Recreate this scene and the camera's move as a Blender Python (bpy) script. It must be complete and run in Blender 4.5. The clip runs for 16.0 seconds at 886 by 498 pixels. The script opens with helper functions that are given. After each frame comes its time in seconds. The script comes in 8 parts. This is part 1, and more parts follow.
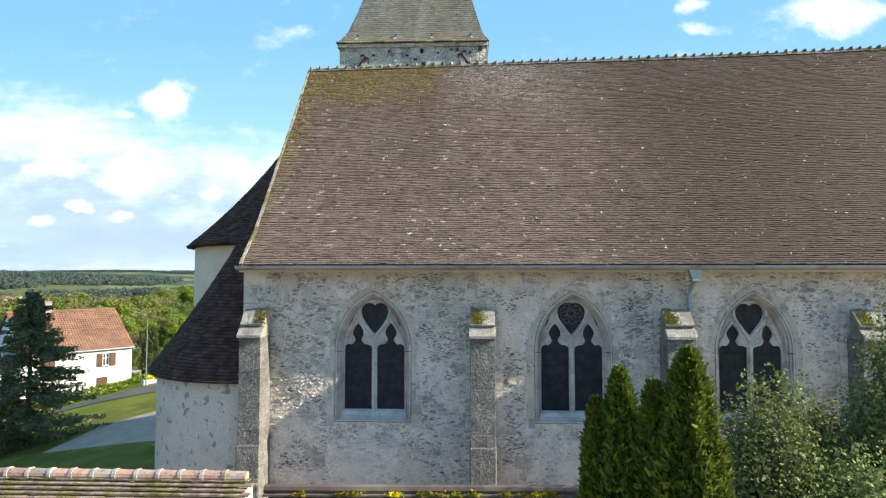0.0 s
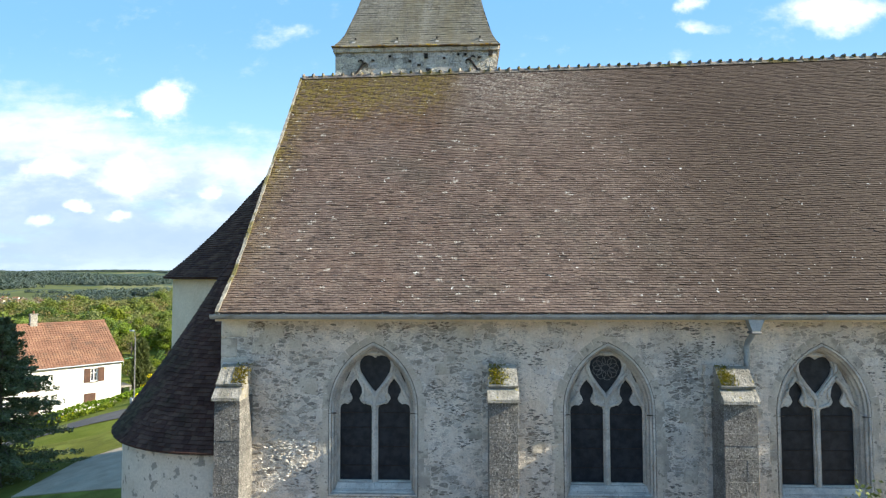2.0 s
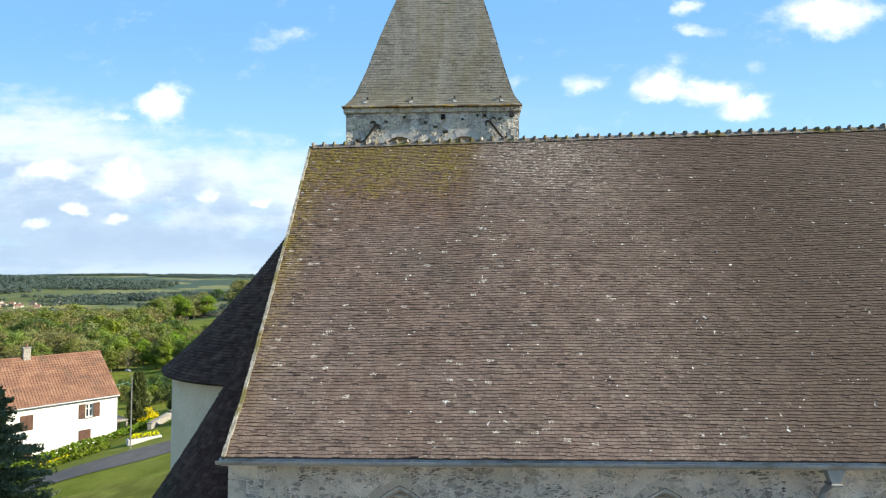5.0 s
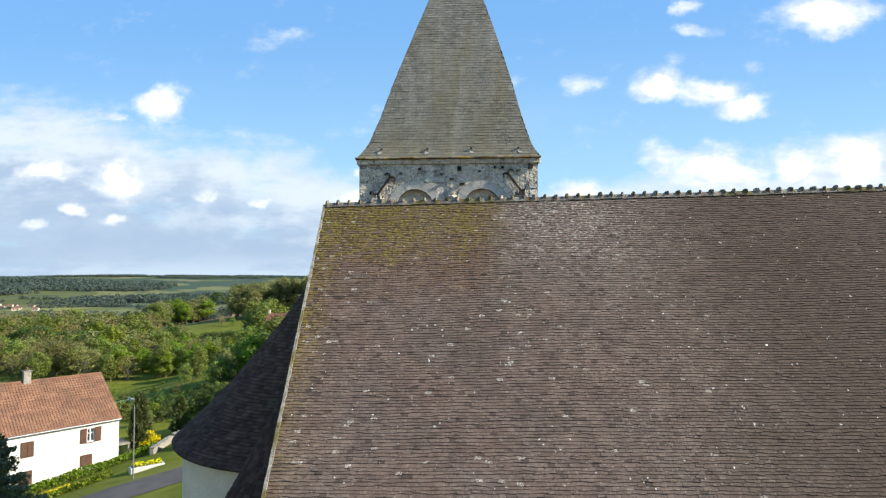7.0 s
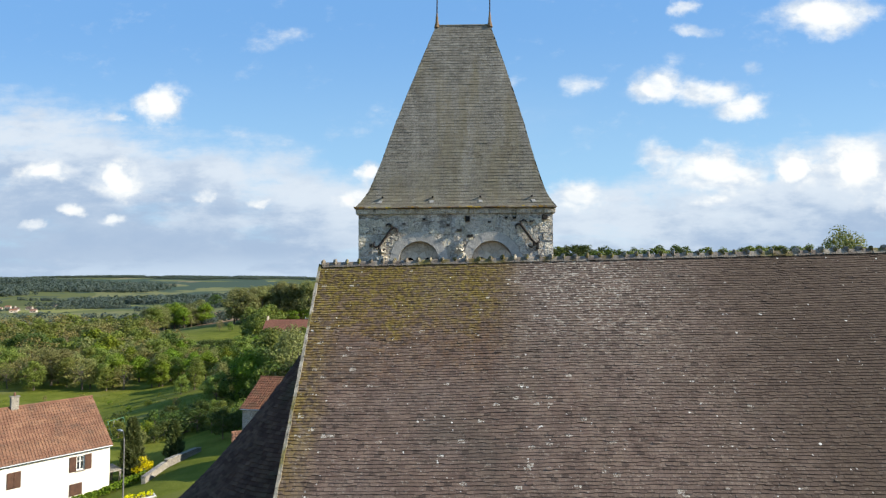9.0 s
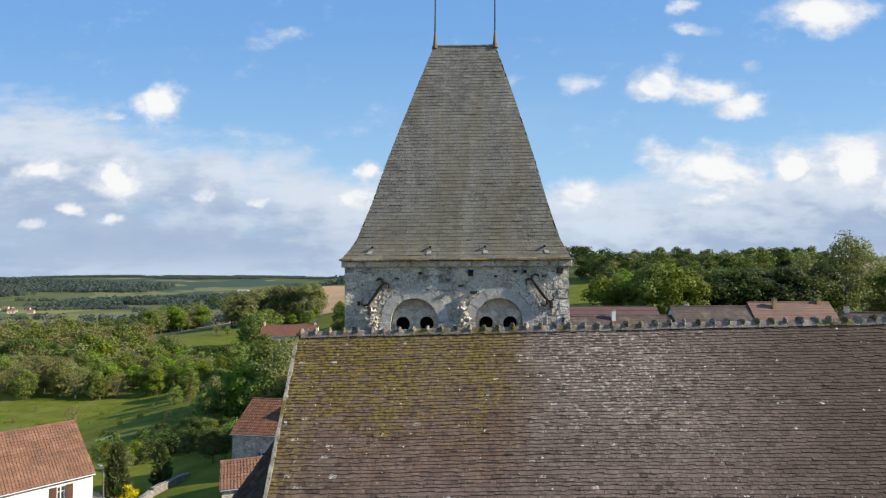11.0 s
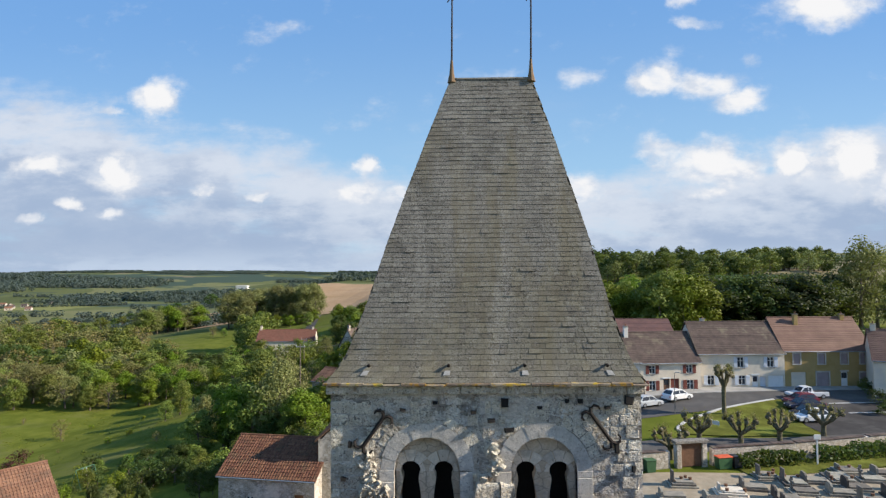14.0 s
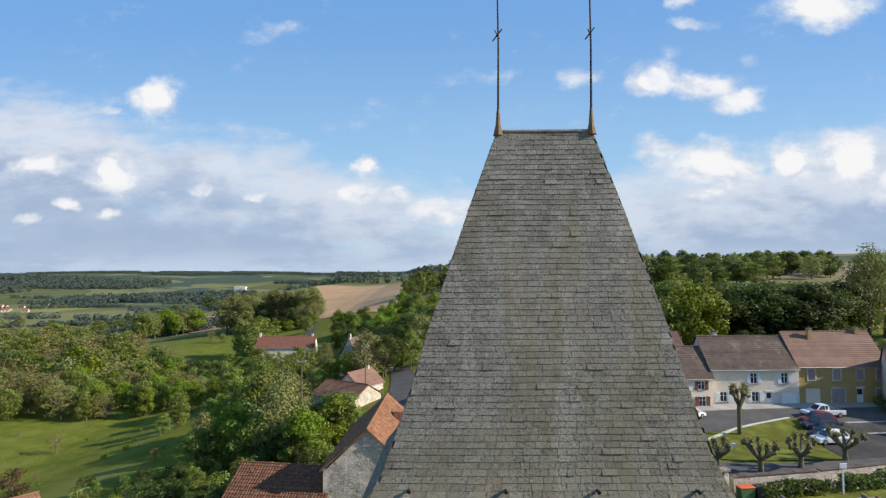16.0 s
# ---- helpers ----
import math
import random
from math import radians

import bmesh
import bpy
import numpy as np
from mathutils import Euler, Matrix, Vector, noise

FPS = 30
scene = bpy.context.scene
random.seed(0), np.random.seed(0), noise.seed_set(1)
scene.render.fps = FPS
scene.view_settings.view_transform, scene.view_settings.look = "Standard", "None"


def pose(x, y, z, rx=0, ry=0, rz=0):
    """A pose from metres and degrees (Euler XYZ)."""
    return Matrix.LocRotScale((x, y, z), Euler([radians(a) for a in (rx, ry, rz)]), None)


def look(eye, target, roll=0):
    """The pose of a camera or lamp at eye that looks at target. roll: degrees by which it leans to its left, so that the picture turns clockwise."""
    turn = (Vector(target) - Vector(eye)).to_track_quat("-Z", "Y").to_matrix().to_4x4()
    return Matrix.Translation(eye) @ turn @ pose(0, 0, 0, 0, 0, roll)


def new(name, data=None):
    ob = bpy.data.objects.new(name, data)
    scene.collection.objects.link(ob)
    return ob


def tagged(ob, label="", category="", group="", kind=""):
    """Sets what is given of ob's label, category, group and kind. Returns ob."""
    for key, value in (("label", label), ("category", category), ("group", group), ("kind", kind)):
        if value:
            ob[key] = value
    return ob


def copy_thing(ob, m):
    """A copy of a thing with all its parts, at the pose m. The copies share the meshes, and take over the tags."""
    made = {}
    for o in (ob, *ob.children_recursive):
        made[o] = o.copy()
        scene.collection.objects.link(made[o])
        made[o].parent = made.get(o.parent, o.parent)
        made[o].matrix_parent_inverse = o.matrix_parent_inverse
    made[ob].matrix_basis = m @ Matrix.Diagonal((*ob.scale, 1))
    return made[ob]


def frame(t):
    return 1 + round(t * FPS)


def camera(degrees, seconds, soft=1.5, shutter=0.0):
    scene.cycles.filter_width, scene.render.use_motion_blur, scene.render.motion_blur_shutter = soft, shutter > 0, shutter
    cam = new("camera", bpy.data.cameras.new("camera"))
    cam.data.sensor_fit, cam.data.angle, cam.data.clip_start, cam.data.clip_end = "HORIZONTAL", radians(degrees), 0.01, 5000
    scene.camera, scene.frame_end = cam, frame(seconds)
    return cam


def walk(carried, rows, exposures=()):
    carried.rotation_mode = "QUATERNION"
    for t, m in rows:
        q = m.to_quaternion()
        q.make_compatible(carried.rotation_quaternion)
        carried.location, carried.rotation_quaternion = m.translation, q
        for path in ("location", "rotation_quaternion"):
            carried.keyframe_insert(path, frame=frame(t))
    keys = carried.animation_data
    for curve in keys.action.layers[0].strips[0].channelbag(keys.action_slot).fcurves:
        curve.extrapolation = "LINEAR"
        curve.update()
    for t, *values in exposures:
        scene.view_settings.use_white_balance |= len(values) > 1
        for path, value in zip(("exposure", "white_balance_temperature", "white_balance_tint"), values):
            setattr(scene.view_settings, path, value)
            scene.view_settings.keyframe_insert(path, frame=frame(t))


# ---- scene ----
cam = camera(75.0, 16.0, soft=1.3)
PATH = [
    (0, (0.095, 0.053, 7.974), (0.013, 2.049, 8.07), -0.0),
    (0.5, (-0.046, 0.741, 8.143), (-0.127, 2.737, 8.237), -0.0),
    (1, (-0.166, 1.382, 8.457), (-0.246, 3.378, 8.551), -0.1),
    (1.5, (-0.237, 1.947, 8.769), (-0.315, 3.943, 8.862), -0.1),
    (2, (-0.307, 2.373, 9.143), (-0.386, 4.37, 9.236), -0.1),
    (2.5, (-0.43, 2.749, 9.543), (-0.506, 4.746, 9.637), -0.2),
    (3, (-0.566, 3.046, 9.959), (-0.64, 5.043, 10.054), -0.2),
    (3.5, (-0.678, 3.304, 10.357), (-0.752, 5.3, 10.454), -0.2),
    (4, (-0.821, 3.51, 10.845), (-0.893, 5.507, 10.944), -0.2),
    (4.5, (-0.97, 3.653, 11.392), (-1.041, 5.649, 11.493), -0.2),
    (7, (-1.805, 4.219, 13.997), (-1.871, 6.216, 14.099), -0.3),
    (7.5, (-1.895, 4.614, 14.535), (-1.959, 6.611, 14.637), -0.3),
    (8, (-1.976, 5.042, 15.052), (-2.041, 7.038, 15.155), -0.3),
    (8.5, (-2.05, 5.418, 15.554), (-2.114, 7.414, 15.657), -0.3),
    (9, (-2.102, 5.862, 16.016), (-2.165, 7.858, 16.119), -0.3),
    (11.5, (-2.222, 9.141, 18.364), (-2.282, 11.137, 18.459), -0.4),
    (12, (-2.309, 9.958, 18.837), (-2.368, 11.955, 18.926), -0.4),
    (12.5, (-2.38, 10.777, 19.328), (-2.44, 12.774, 19.412), -0.5),
    (13, (-2.478, 11.55, 19.822), (-2.537, 13.547, 19.905), -0.4),
    (13.5, (-2.614, 12.266, 20.301), (-2.672, 14.264, 20.382), -0.5),
    (14, (-2.802, 12.936, 20.783), (-2.86, 14.933, 20.863), -0.4),
    (14.5, (-3.073, 13.568, 21.269), (-3.13, 15.566, 21.349), -0.5),
    (15, (-3.367, 14.127, 21.729), (-3.423, 16.125, 21.809), -0.4),
    (15.5, (-3.645, 14.665, 22.203), (-3.699, 16.663, 22.282), -0.4),
    (16, (-3.87, 15.011, 22.648), (-3.922, 17.009, 22.729), -0.4),
]
EXPOSURE = [(0, 1.52, 6500, 4), (2, 1.49, 6500, 4), (4.5, 1.38, 6500, 4), (7, 1.14, 6500, 5), (9, 0.95, 6500, 6.5), (11.5, 0.82, 6500, 9.5), (16, 0.80, 6500, 10)]
walk(cam, [(t, look(eye, target, roll)) for t, eye, target, roll in PATH], EXPOSURE)

# ---- light ----
SUN_EL, SUN_AZ = 28.0, -6.5  # degrees above the horizon; from +x towards +y
world = bpy.data.worlds.new("sky")
scene.world = world
world.use_nodes = True


class Nodes:
    """Short hand for building node trees."""

    def __init__(self, tree):
        self.t = tree
        tree.nodes.clear()

    def n(self, kind, ins=None, **props):
        node = self.t.nodes.new(kind)
        for k, v in props.items():
            setattr(node, k, v)
        for k, v in (ins or {}).items():
            self.link(v, node.inputs[k])
        return node

    def link(self, v, socket):
        if isinstance(v, bpy.types.NodeSocket):
            self.t.links.new(v, socket)
        elif isinstance(v, (tuple, list)) and len(v) == 3 and socket.type == "RGBA":
            socket.default_value = (*v, 1)
        else:
            socket.default_value = v

    def math(self, op, a, b=0.0, c=0.0, clamp=False):
        return self.n("ShaderNodeMath", {0: a, 1: b, 2: c}, operation=op, use_clamp=clamp).outputs[0]

    def vec(self, op, a, b=(0, 0, 0)):
        node = self.n("ShaderNodeVectorMath", {0: a, 1: b}, operation=op)
        return node.outputs["Value"] if op in ("LENGTH", "DISTANCE", "DOT_PRODUCT") else node.outputs[0]

    def noise(self, vec, scale, detail=4.0, rough=0.55, out="Fac"):
        ins = {"Scale": scale, "Detail": detail, "Roughness": rough}
        if vec is not None:
            ins["Vector"] = vec
        return self.n("ShaderNodeTexNoise", ins).outputs[out]

    def step(self, v, lo, hi, a=0.0, b=1.0):
        return self.n("ShaderNodeMapRange", {"Value": v, "From Min": lo, "From Max": hi, "To Min": a, "To Max": b}, interpolation_type="SMOOTHSTEP").outputs[0]

    def mix(self, f, a, b, blend="MIX"):
        node = self.n("ShaderNodeMix", {0: f}, data_type="RGBA", blend_type=blend)
        self.link(a, node.inputs[6])
        self.link(b, node.inputs[7])
        return node.outputs[2]

    def xyz(self, v):
        return self.n("ShaderNodeSeparateXYZ", {0: v}).outputs

    def join(self, x, y, z):
        return self.n("ShaderNodeCombineXYZ", {0: x, 1: y, 2: z}).outputs[0]


def make_sky():
    k = Nodes(world.node_tree)
    sky = k.n("ShaderNodeTexSky", sky_type="NISHITA", sun_disc=False, sun_elevation=radians(SUN_EL), sun_rotation=radians(90 - SUN_AZ))
    sky.air_density, sky.dust_density, sky.ozone_density, sky.altitude = 1.0, 0.6, 1.6, 150
    d = k.n("ShaderNodeTexCoord").outputs["Generated"]
    x, y, z = k.xyz(d)
    far = k.math("MAXIMUM", k.math("ABSOLUTE", y), 0.05)
    u, v = k.math("DIVIDE", x, far), k.math("DIVIDE", z, far)
    zz = k.math("ADD", k.math("MAXIMUM", z, 0.0), 0.10)
    plan = k.join(k.math("DIVIDE", x, zz), k.math("DIVIDE", y, zz), 0.0)
    uv = k.join(u, v, 0.0)
    wob = k.vec("SUBTRACT", k.noise(uv, 9.0, 6.0, 0.6, "Color"), (0.5, 0.5, 0.5))
    warped = k.vec("ADD", uv, k.vec("MULTIPLY", wob, (0.11, 0.07, 0)))
    wu, wv, _ = k.xyz(warped)
    # the cumulus heaps and wisps in sight: centre, half width, half height, body
    heaps = [(-0.535, 0.318, 0.050, 0.040, 1.15), (-0.62, 0.292, 0.026, 0.010, 0.55), (-0.35, 0.435, 0.10, 0.028, 0.38), (-0.52, 0.345, 0.06, 0.02, 0.4),
             (-0.735, 0.187, 0.062, 0.026, 1.1), (-0.605, 0.182, 0.055, 0.044, 1.15), (-0.69, 0.122, 0.028, 0.013, 1.0), (-0.625, 0.110, 0.032, 0.013, 1.0), (-0.77, 0.096, 0.03, 0.012, 0.9),
             (-0.46, 0.148, 0.026, 0.013, 0.9), (-0.345, 0.142, 0.034, 0.013, 0.95), (-0.185, 0.137, 0.045, 0.018, 0.95), (-0.105, 0.132, 0.04, 0.018, 0.95), (-0.162, 0.185, 0.026, 0.026, 1.1), (-0.03, 0.105, 0.07, 0.03, 0.8),
             (0.215, 0.335, 0.035, 0.020, 0.5), (0.342, 0.335, 0.060, 0.040, 1.15), (0.42, 0.318, 0.080, 0.030, 0.85), (0.485, 0.295, 0.065, 0.024, 1.05), (0.50, 0.362, 0.025, 0.016, 0.5), (0.415, 0.425, 0.04, 0.015, 0.6), (0.635, 0.452, 0.095, 0.048, 1.15), (0.40, 0.47, 0.03, 0.02, 0.8), (0.02, 0.345, 0.09, 0.014, 0.3),
             (0.205, 0.145, 0.06, 0.032, 1.0), (0.44, 0.186, 0.10, 0.046, 1.1), (0.575, 0.186, 0.055, 0.046, 1.15), (0.675, 0.19, 0.055, 0.062, 1.15), (0.43, 0.128, 0.03, 0.011, 0.9), (0.75, 0.155, 0.06, 0.05, 1.0), (0.36, 0.20, 0.07, 0.03, 0.9)]
    body = 0.0
    for cu, cv, a, b, s in heaps:
        p = k.join(k.math("MULTIPLY_ADD", wu, 1 / a, -cu / a), k.math("MULTIPLY_ADD", wv, 1 / b, -cv / b), 0.0)
        body = k.math("MAXIMUM", body, k.math("MULTIPLY", k.step(k.vec("LENGTH", p), 1.35, 0.25), s))
    fluff = k.noise(k.join(u, k.math("MULTIPLY", v, 1.6), 3.1), 14.0, 9.0, 0.62)
    heap = k.step(k.math("ADD", body, k.math("MULTIPLY_ADD", fluff, 1.7, -0.85)), 0.10, 1.10)
    # the long banks below them, their upper edge falling from both sides to the middle
    edge = k.math("MAXIMUM", k.math("MULTIPLY_ADD", u, -0.248, 0.145), k.math("MULTIPLY_ADD", u, 0.165, 0.125))
    edge = k.math("MINIMUM", edge, 0.33)
    streak = k.noise(k.join(u, k.math("MULTIPLY", v, 3.6), 5.3), 5.0, 8.0, 0.6)
    deep = k.math("ADD", k.math("SUBTRACT", edge, v), k.math("ADD", k.math("MULTIPLY_ADD", fluff, 0.10, -0.05), k.math("MULTIPLY_ADD", streak, 0.12, -0.06)))
    bank = k.math("MULTIPLY", k.step(deep, -0.025, 0.06), k.step(streak, 0.26, 0.48, 0.55, 0.95))
    veil = k.math("MULTIPLY", k.step(k.noise(plan, 0.55, 7.0, 0.6), 0.5, 0.8, 0.0, 0.35), k.step(v, 0.42, 0.16, 0.15, 0.6))
    lobes = k.step(k.noise(k.join(u, k.math("MULTIPLY", v, 2.4), 8.0), 7.5, 7.0, 0.6), 0.36, 0.64)
    grey = k.mix(k.step(k.math("ADD", deep, k.math("MULTIPLY", lobes, -0.07)), 0.0, 0.15), (0.67, 0.735, 0.845), (0.385, 0.485, 0.665))
    grey = k.mix(k.math("MULTIPLY", lobes, k.step(v, 0.07, 0.17, 0.10, 0.42)), grey, (0.76, 0.81, 0.895))
    grey = k.mix(k.math("MULTIPLY", k.step(v, 0.055, 0.005), k.step(streak, 0.42, 0.6, 0.15, 0.75)), grey, (0.60, 0.70, 0.85))
    shade = k.step(k.noise(k.join(u, k.math("MULTIPLY", v, 1.8), 2.0), 17.0, 5.0, 0.55), 0.36, 0.62)
    lit = k.mix(k.math("MAXIMUM", shade, k.step(body, 0.75, 1.1)), (0.66, 0.74, 0.87), (1.0, 1.0, 1.01))
    blue = k.mix(0.75, k.mix(1.0, sky.outputs[0], (0.105, 0.105, 0.105), "MULTIPLY"), k.mix(k.step(v, 0.05, 0.5), (0.43, 0.72, 1.0), (0.205, 0.465, 0.92)))
    final = k.mix(k.math("MAXIMUM", bank, veil), blue, grey)
    final = k.mix(heap, final, k.mix(1.0, lit, (0.95, 0.95, 0.95), "MULTIPLY"))
    bg = k.n("ShaderNodeBackground", {"Color": final, "Strength": 0.56})
    k.n("ShaderNodeOutputWorld", {"Surface": bg.outputs[0]})


make_sky()
sun = new("sun", bpy.data.lights.new("sun", "SUN"))
sun.data.energy, sun.data.angle, sun.data.color = 4.7, radians(0.6), (1.0, 0.90, 0.76)
a, e = radians(SUN_AZ), radians(SUN_EL)
SUN_WAY = Vector((math.cos(e) * math.cos(a), math.cos(e) * math.sin(a), math.sin(e)))
sun.matrix_world = look(SUN_WAY * 300, (0, 0, 0))


# ---- materials ----
def material(name, c1, c2, scale=2.0, rough=0.85, fine=25.0, bump=0.35, depth=0.02, c3=None, s3=0.4, lo3=0.52, hi3=0.68, spots=(), rnd=0.0, island=0.0, metal=0.0, local=False, glow=0.0, extra=None, spec=0.4):
    """A weathered surface: two mottled colours, a third in wide stains, spots (scale, threshold, colour, amount), random change by object or by piece, and a fine relief."""
    m = bpy.data.materials.new(name)
    m.use_nodes = True
    k = Nodes(m.node_tree)
    geo = k.n("ShaderNodeNewGeometry")
    pos = k.n("ShaderNodeTexCoord").outputs["Object"] if local else geo.outputs["Position"]
    col = k.mix(k.step(k.noise(pos, scale, 6.0, 0.6), 0.32, 0.68), c1, c2)
    col = k.mix(k.step(k.noise(pos, fine, 3.0), 0.3, 0.7, 0.0, 0.35), col, tuple(v * 0.62 for v in c1))
    if c3:
        col = k.mix(k.step(k.noise(pos, s3, 5.0, 0.62), lo3, hi3, 0.0, 0.85), col, c3)
    for sc, th, c, amount in spots:
        col = k.mix(k.step(k.noise(k.vec("ADD", pos, (sc, 2 * sc, 0)), sc, 3.0, 0.5), th, th + 0.05, 0.0, amount), col, c)
    if extra:
        col = extra(k, pos, col)
    for amount, value in ((rnd, lambda: k.n("ShaderNodeObjectInfo").outputs["Random"]), (island, lambda: geo.outputs["Random Per Island"])):
        if amount:
            r = value()
            col = k.n("ShaderNodeHueSaturation", {"Hue": k.math("MULTIPLY_ADD", r, 0.03 * amount / 0.4, 0.5 - 0.015 * amount / 0.4), "Saturation": 1.0, "Value": k.math("MULTIPLY_ADD", r, 2 * amount, 1 - amount), "Color": col}).outputs[0]
    h = k.math("ADD", k.noise(pos, fine, 5.0, 0.65), k.math("MULTIPLY", k.noise(pos, scale * 3, 3.0), 1.5))
    nrm = k.n("ShaderNodeBump", {"Strength": bump, "Distance": depth, "Height": h}).outputs[0]
    ins = {"Base Color": col, "Roughness": rough, "Metallic": metal, "Normal": nrm, "Specular IOR Level": spec}
    b = k.n("ShaderNodeBsdfPrincipled", ins)
    k.n("ShaderNodeOutputMaterial", {"Surface": b.outputs[0]})
    return m


def leaf_material(name, c1, c2, rnd=0.3, through_light=0.33):
    m = bpy.data.materials.new(name)
    m.use_nodes = True
    k = Nodes(m.node_tree)
    geo, info = k.n("ShaderNodeNewGeometry"), k.n("ShaderNodeObjectInfo")
    col = k.mix(geo.outputs["Random Per Island"], c1, c2)
    r = info.outputs["Random"]
    col = k.n("ShaderNodeHueSaturation", {"Hue": k.math("MULTIPLY_ADD", r, 0.05, 0.475), "Saturation": 1.12, "Value": k.math("MULTIPLY_ADD", r, 2 * rnd, 1 - rnd), "Color": col}).outputs[0]
    b = k.n("ShaderNodeBsdfPrincipled", {"Base Color": col, "Roughness": 0.6, "Specular IOR Level": 0.25})
    t = k.n("ShaderNodeBsdfTranslucent", {"Color": k.mix(0.5, col, (0.16, 0.21, 0.032))})
    s = k.n("ShaderNodeMixShader", {0: through_light, 1: b.outputs[0], 2: t.outputs[0]})
    k.n("ShaderNodeOutputMaterial", {"Surface": s.outputs[0]})
    return m


def roof_stains_and_falloff(k, pos, col):
    """Moss at the gable end of the ridge, pale lichen along the rest of it, specks of both all over; light falling off
    to the right is put into the colour.
    """
    x, y, z = k.xyz(pos)
    n1, n2 = k.noise(pos, 0.9, 6.0, 0.65), k.noise(pos, 5.0, 5.0, 0.65)
    n3, n4 = k.noise(pos, 13.0, 4.0, 0.6), k.noise(k.vec("ADD", pos, (31, 7, 3)), 11.0, 4.0, 0.6)
    wear = k.math("ADD", k.math("MULTIPLY", n1, 3.2), k.math("MULTIPLY", n2, 2.0))
    top = k.math("ADD", z, wear)
    inner = k.step(k.math("ADD", x, k.math("MULTIPLY", wear, 0.5)), 1.3, -0.5)
    moss = k.math("MULTIPLY", k.step(top, 16.9, 18.4), inner)
    rust = k.math("MULTIPLY", k.step(top, 15.6, 17.8), inner)
    edge = k.math("MULTIPLY", k.step(k.math("ADD", x, k.math("MULTIPLY", wear, 0.35)), -4.3, -5.2), k.step(z, 8.5, 13.5, 0.25, 1.0))
    col = k.mix(k.math("MULTIPLY", k.math("MAXIMUM", rust, edge), k.step(n2, 0.36, 0.58, 0.15, 0.75)), col, k.mix(k.step(n4, 0.40, 0.58), (0.150, 0.080, 0.034), (0.070, 0.038, 0.018)))
    col = k.mix(k.math("MULTIPLY", k.math("MAXIMUM", moss, k.math("MULTIPLY", edge, 0.7)), k.step(n2, 0.38, 0.54, 0.25, 0.78)), col, k.mix(k.step(n4, 0.44, 0.62), (0.165, 0.126, 0.022), (0.066, 0.046, 0.014)))
    red = k.math("MULTIPLY", k.step(k.noise(pos, 0.55, 5.0, 0.6), 0.40, 0.62), k.step(x, 5.0, -2.0, 0.0, 0.12))
    col = k.mix(k.math("MULTIPLY", red, k.math("SUBTRACT", 1.0, k.math("MAXIMUM", moss, edge))), col, (0.165, 0.080, 0.046))
    pale = k.math("MULTIPLY", k.step(k.math("ADD", z, k.math("MULTIPLY", n1, 5.0)), 15.4, 18.8), k.math("MULTIPLY", k.step(k.math("ADD", x, k.math("MULTIPLY", n1, 2.0)), -0.2, 1.6), k.step(k.math("ADD", x, k.math("MULTIPLY", n1, 3.0)), 7.0, 3.4, 0.10, 1.0)))
    col = k.mix(k.math("MULTIPLY", pale, k.step(n2, 0.40, 0.60, 0.03, 0.25)), col, (0.22, 0.195, 0.17))
    col = k.mix(k.math("MULTIPLY", pale, k.step(k.noise(k.vec("MULTIPLY", pos, (0.55, 1, 1)), 17.0, 3.0), 0.54, 0.61, 0.0, 0.65)), col, (0.44, 0.40, 0.34))
    chance = k.n("ShaderNodeNewGeometry").outputs["Random Per Island"]
    drift = k.step(k.noise(k.vec("ADD", pos, (4, 11, 2)), 0.45, 5.0, 0.6), 0.44, 0.68, 0.001, 0.03)
    drift = k.math("MULTIPLY", drift, k.step(x, 6.0, 2.5, 0.25, 1.0))
    spot = k.math("MULTIPLY", k.step(k.math("ADD", chance, drift), 0.995, 1.0), k.step(k.noise(pos, 24.0, 3.0, 0.6), 0.48, 0.56))
    col = k.mix(k.math("MULTIPLY", spot, 0.75), col, (0.42, 0.39, 0.34))
    col = k.mix(k.step(chance, 0.035, 0.03, 0.0, 0.6), col, (0.045, 0.034, 0.028))
    streak = k.noise(k.vec("MULTIPLY", pos, (1.0, 0.12, 0.12)), 1.3, 5.0, 0.6)
    col = k.mix(k.step(streak, 0.50, 0.70, 0.0, 0.3), col, (0.152, 0.116, 0.088))
    # Greyer brown to the right, plus a fall-off of light painted in.
    col = k.mix(k.math("MULTIPLY", k.step(k.math("ADD", x, k.math("MULTIPLY", n1, 4.0)), 3.5, 10.0), k.step(z, 16.5, 12.5, 0.80, 0.88)), col, (0.059, 0.040, 0.029))
    col = k.mix(k.step(k.noise(k.vec("MULTIPLY", pos, (0.6, 1, 1)), 22.0, 3.0, 0.55), 0.60, 0.66, 0.0, 0.30), col, k.mix(k.step(x, 3.0, 7.0), (0.36, 0.33, 0.285), (0.17, 0.15, 0.13)))
    big = k.math("MULTIPLY", k.step(k.noise(pos, 10.0, 1.0, 0.4), 0.75, 0.765), k.step(k.noise(pos, 0.7, 3.0), 0.40, 0.56))
    col = k.mix(k.math("MULTIPLY", big, 0.85), col, (0.66, 0.64, 0.59))
    return k.mix(k.step(n4, 0.58, 0.66, 0.0, 0.7), col, (0.035, 0.026, 0.021))


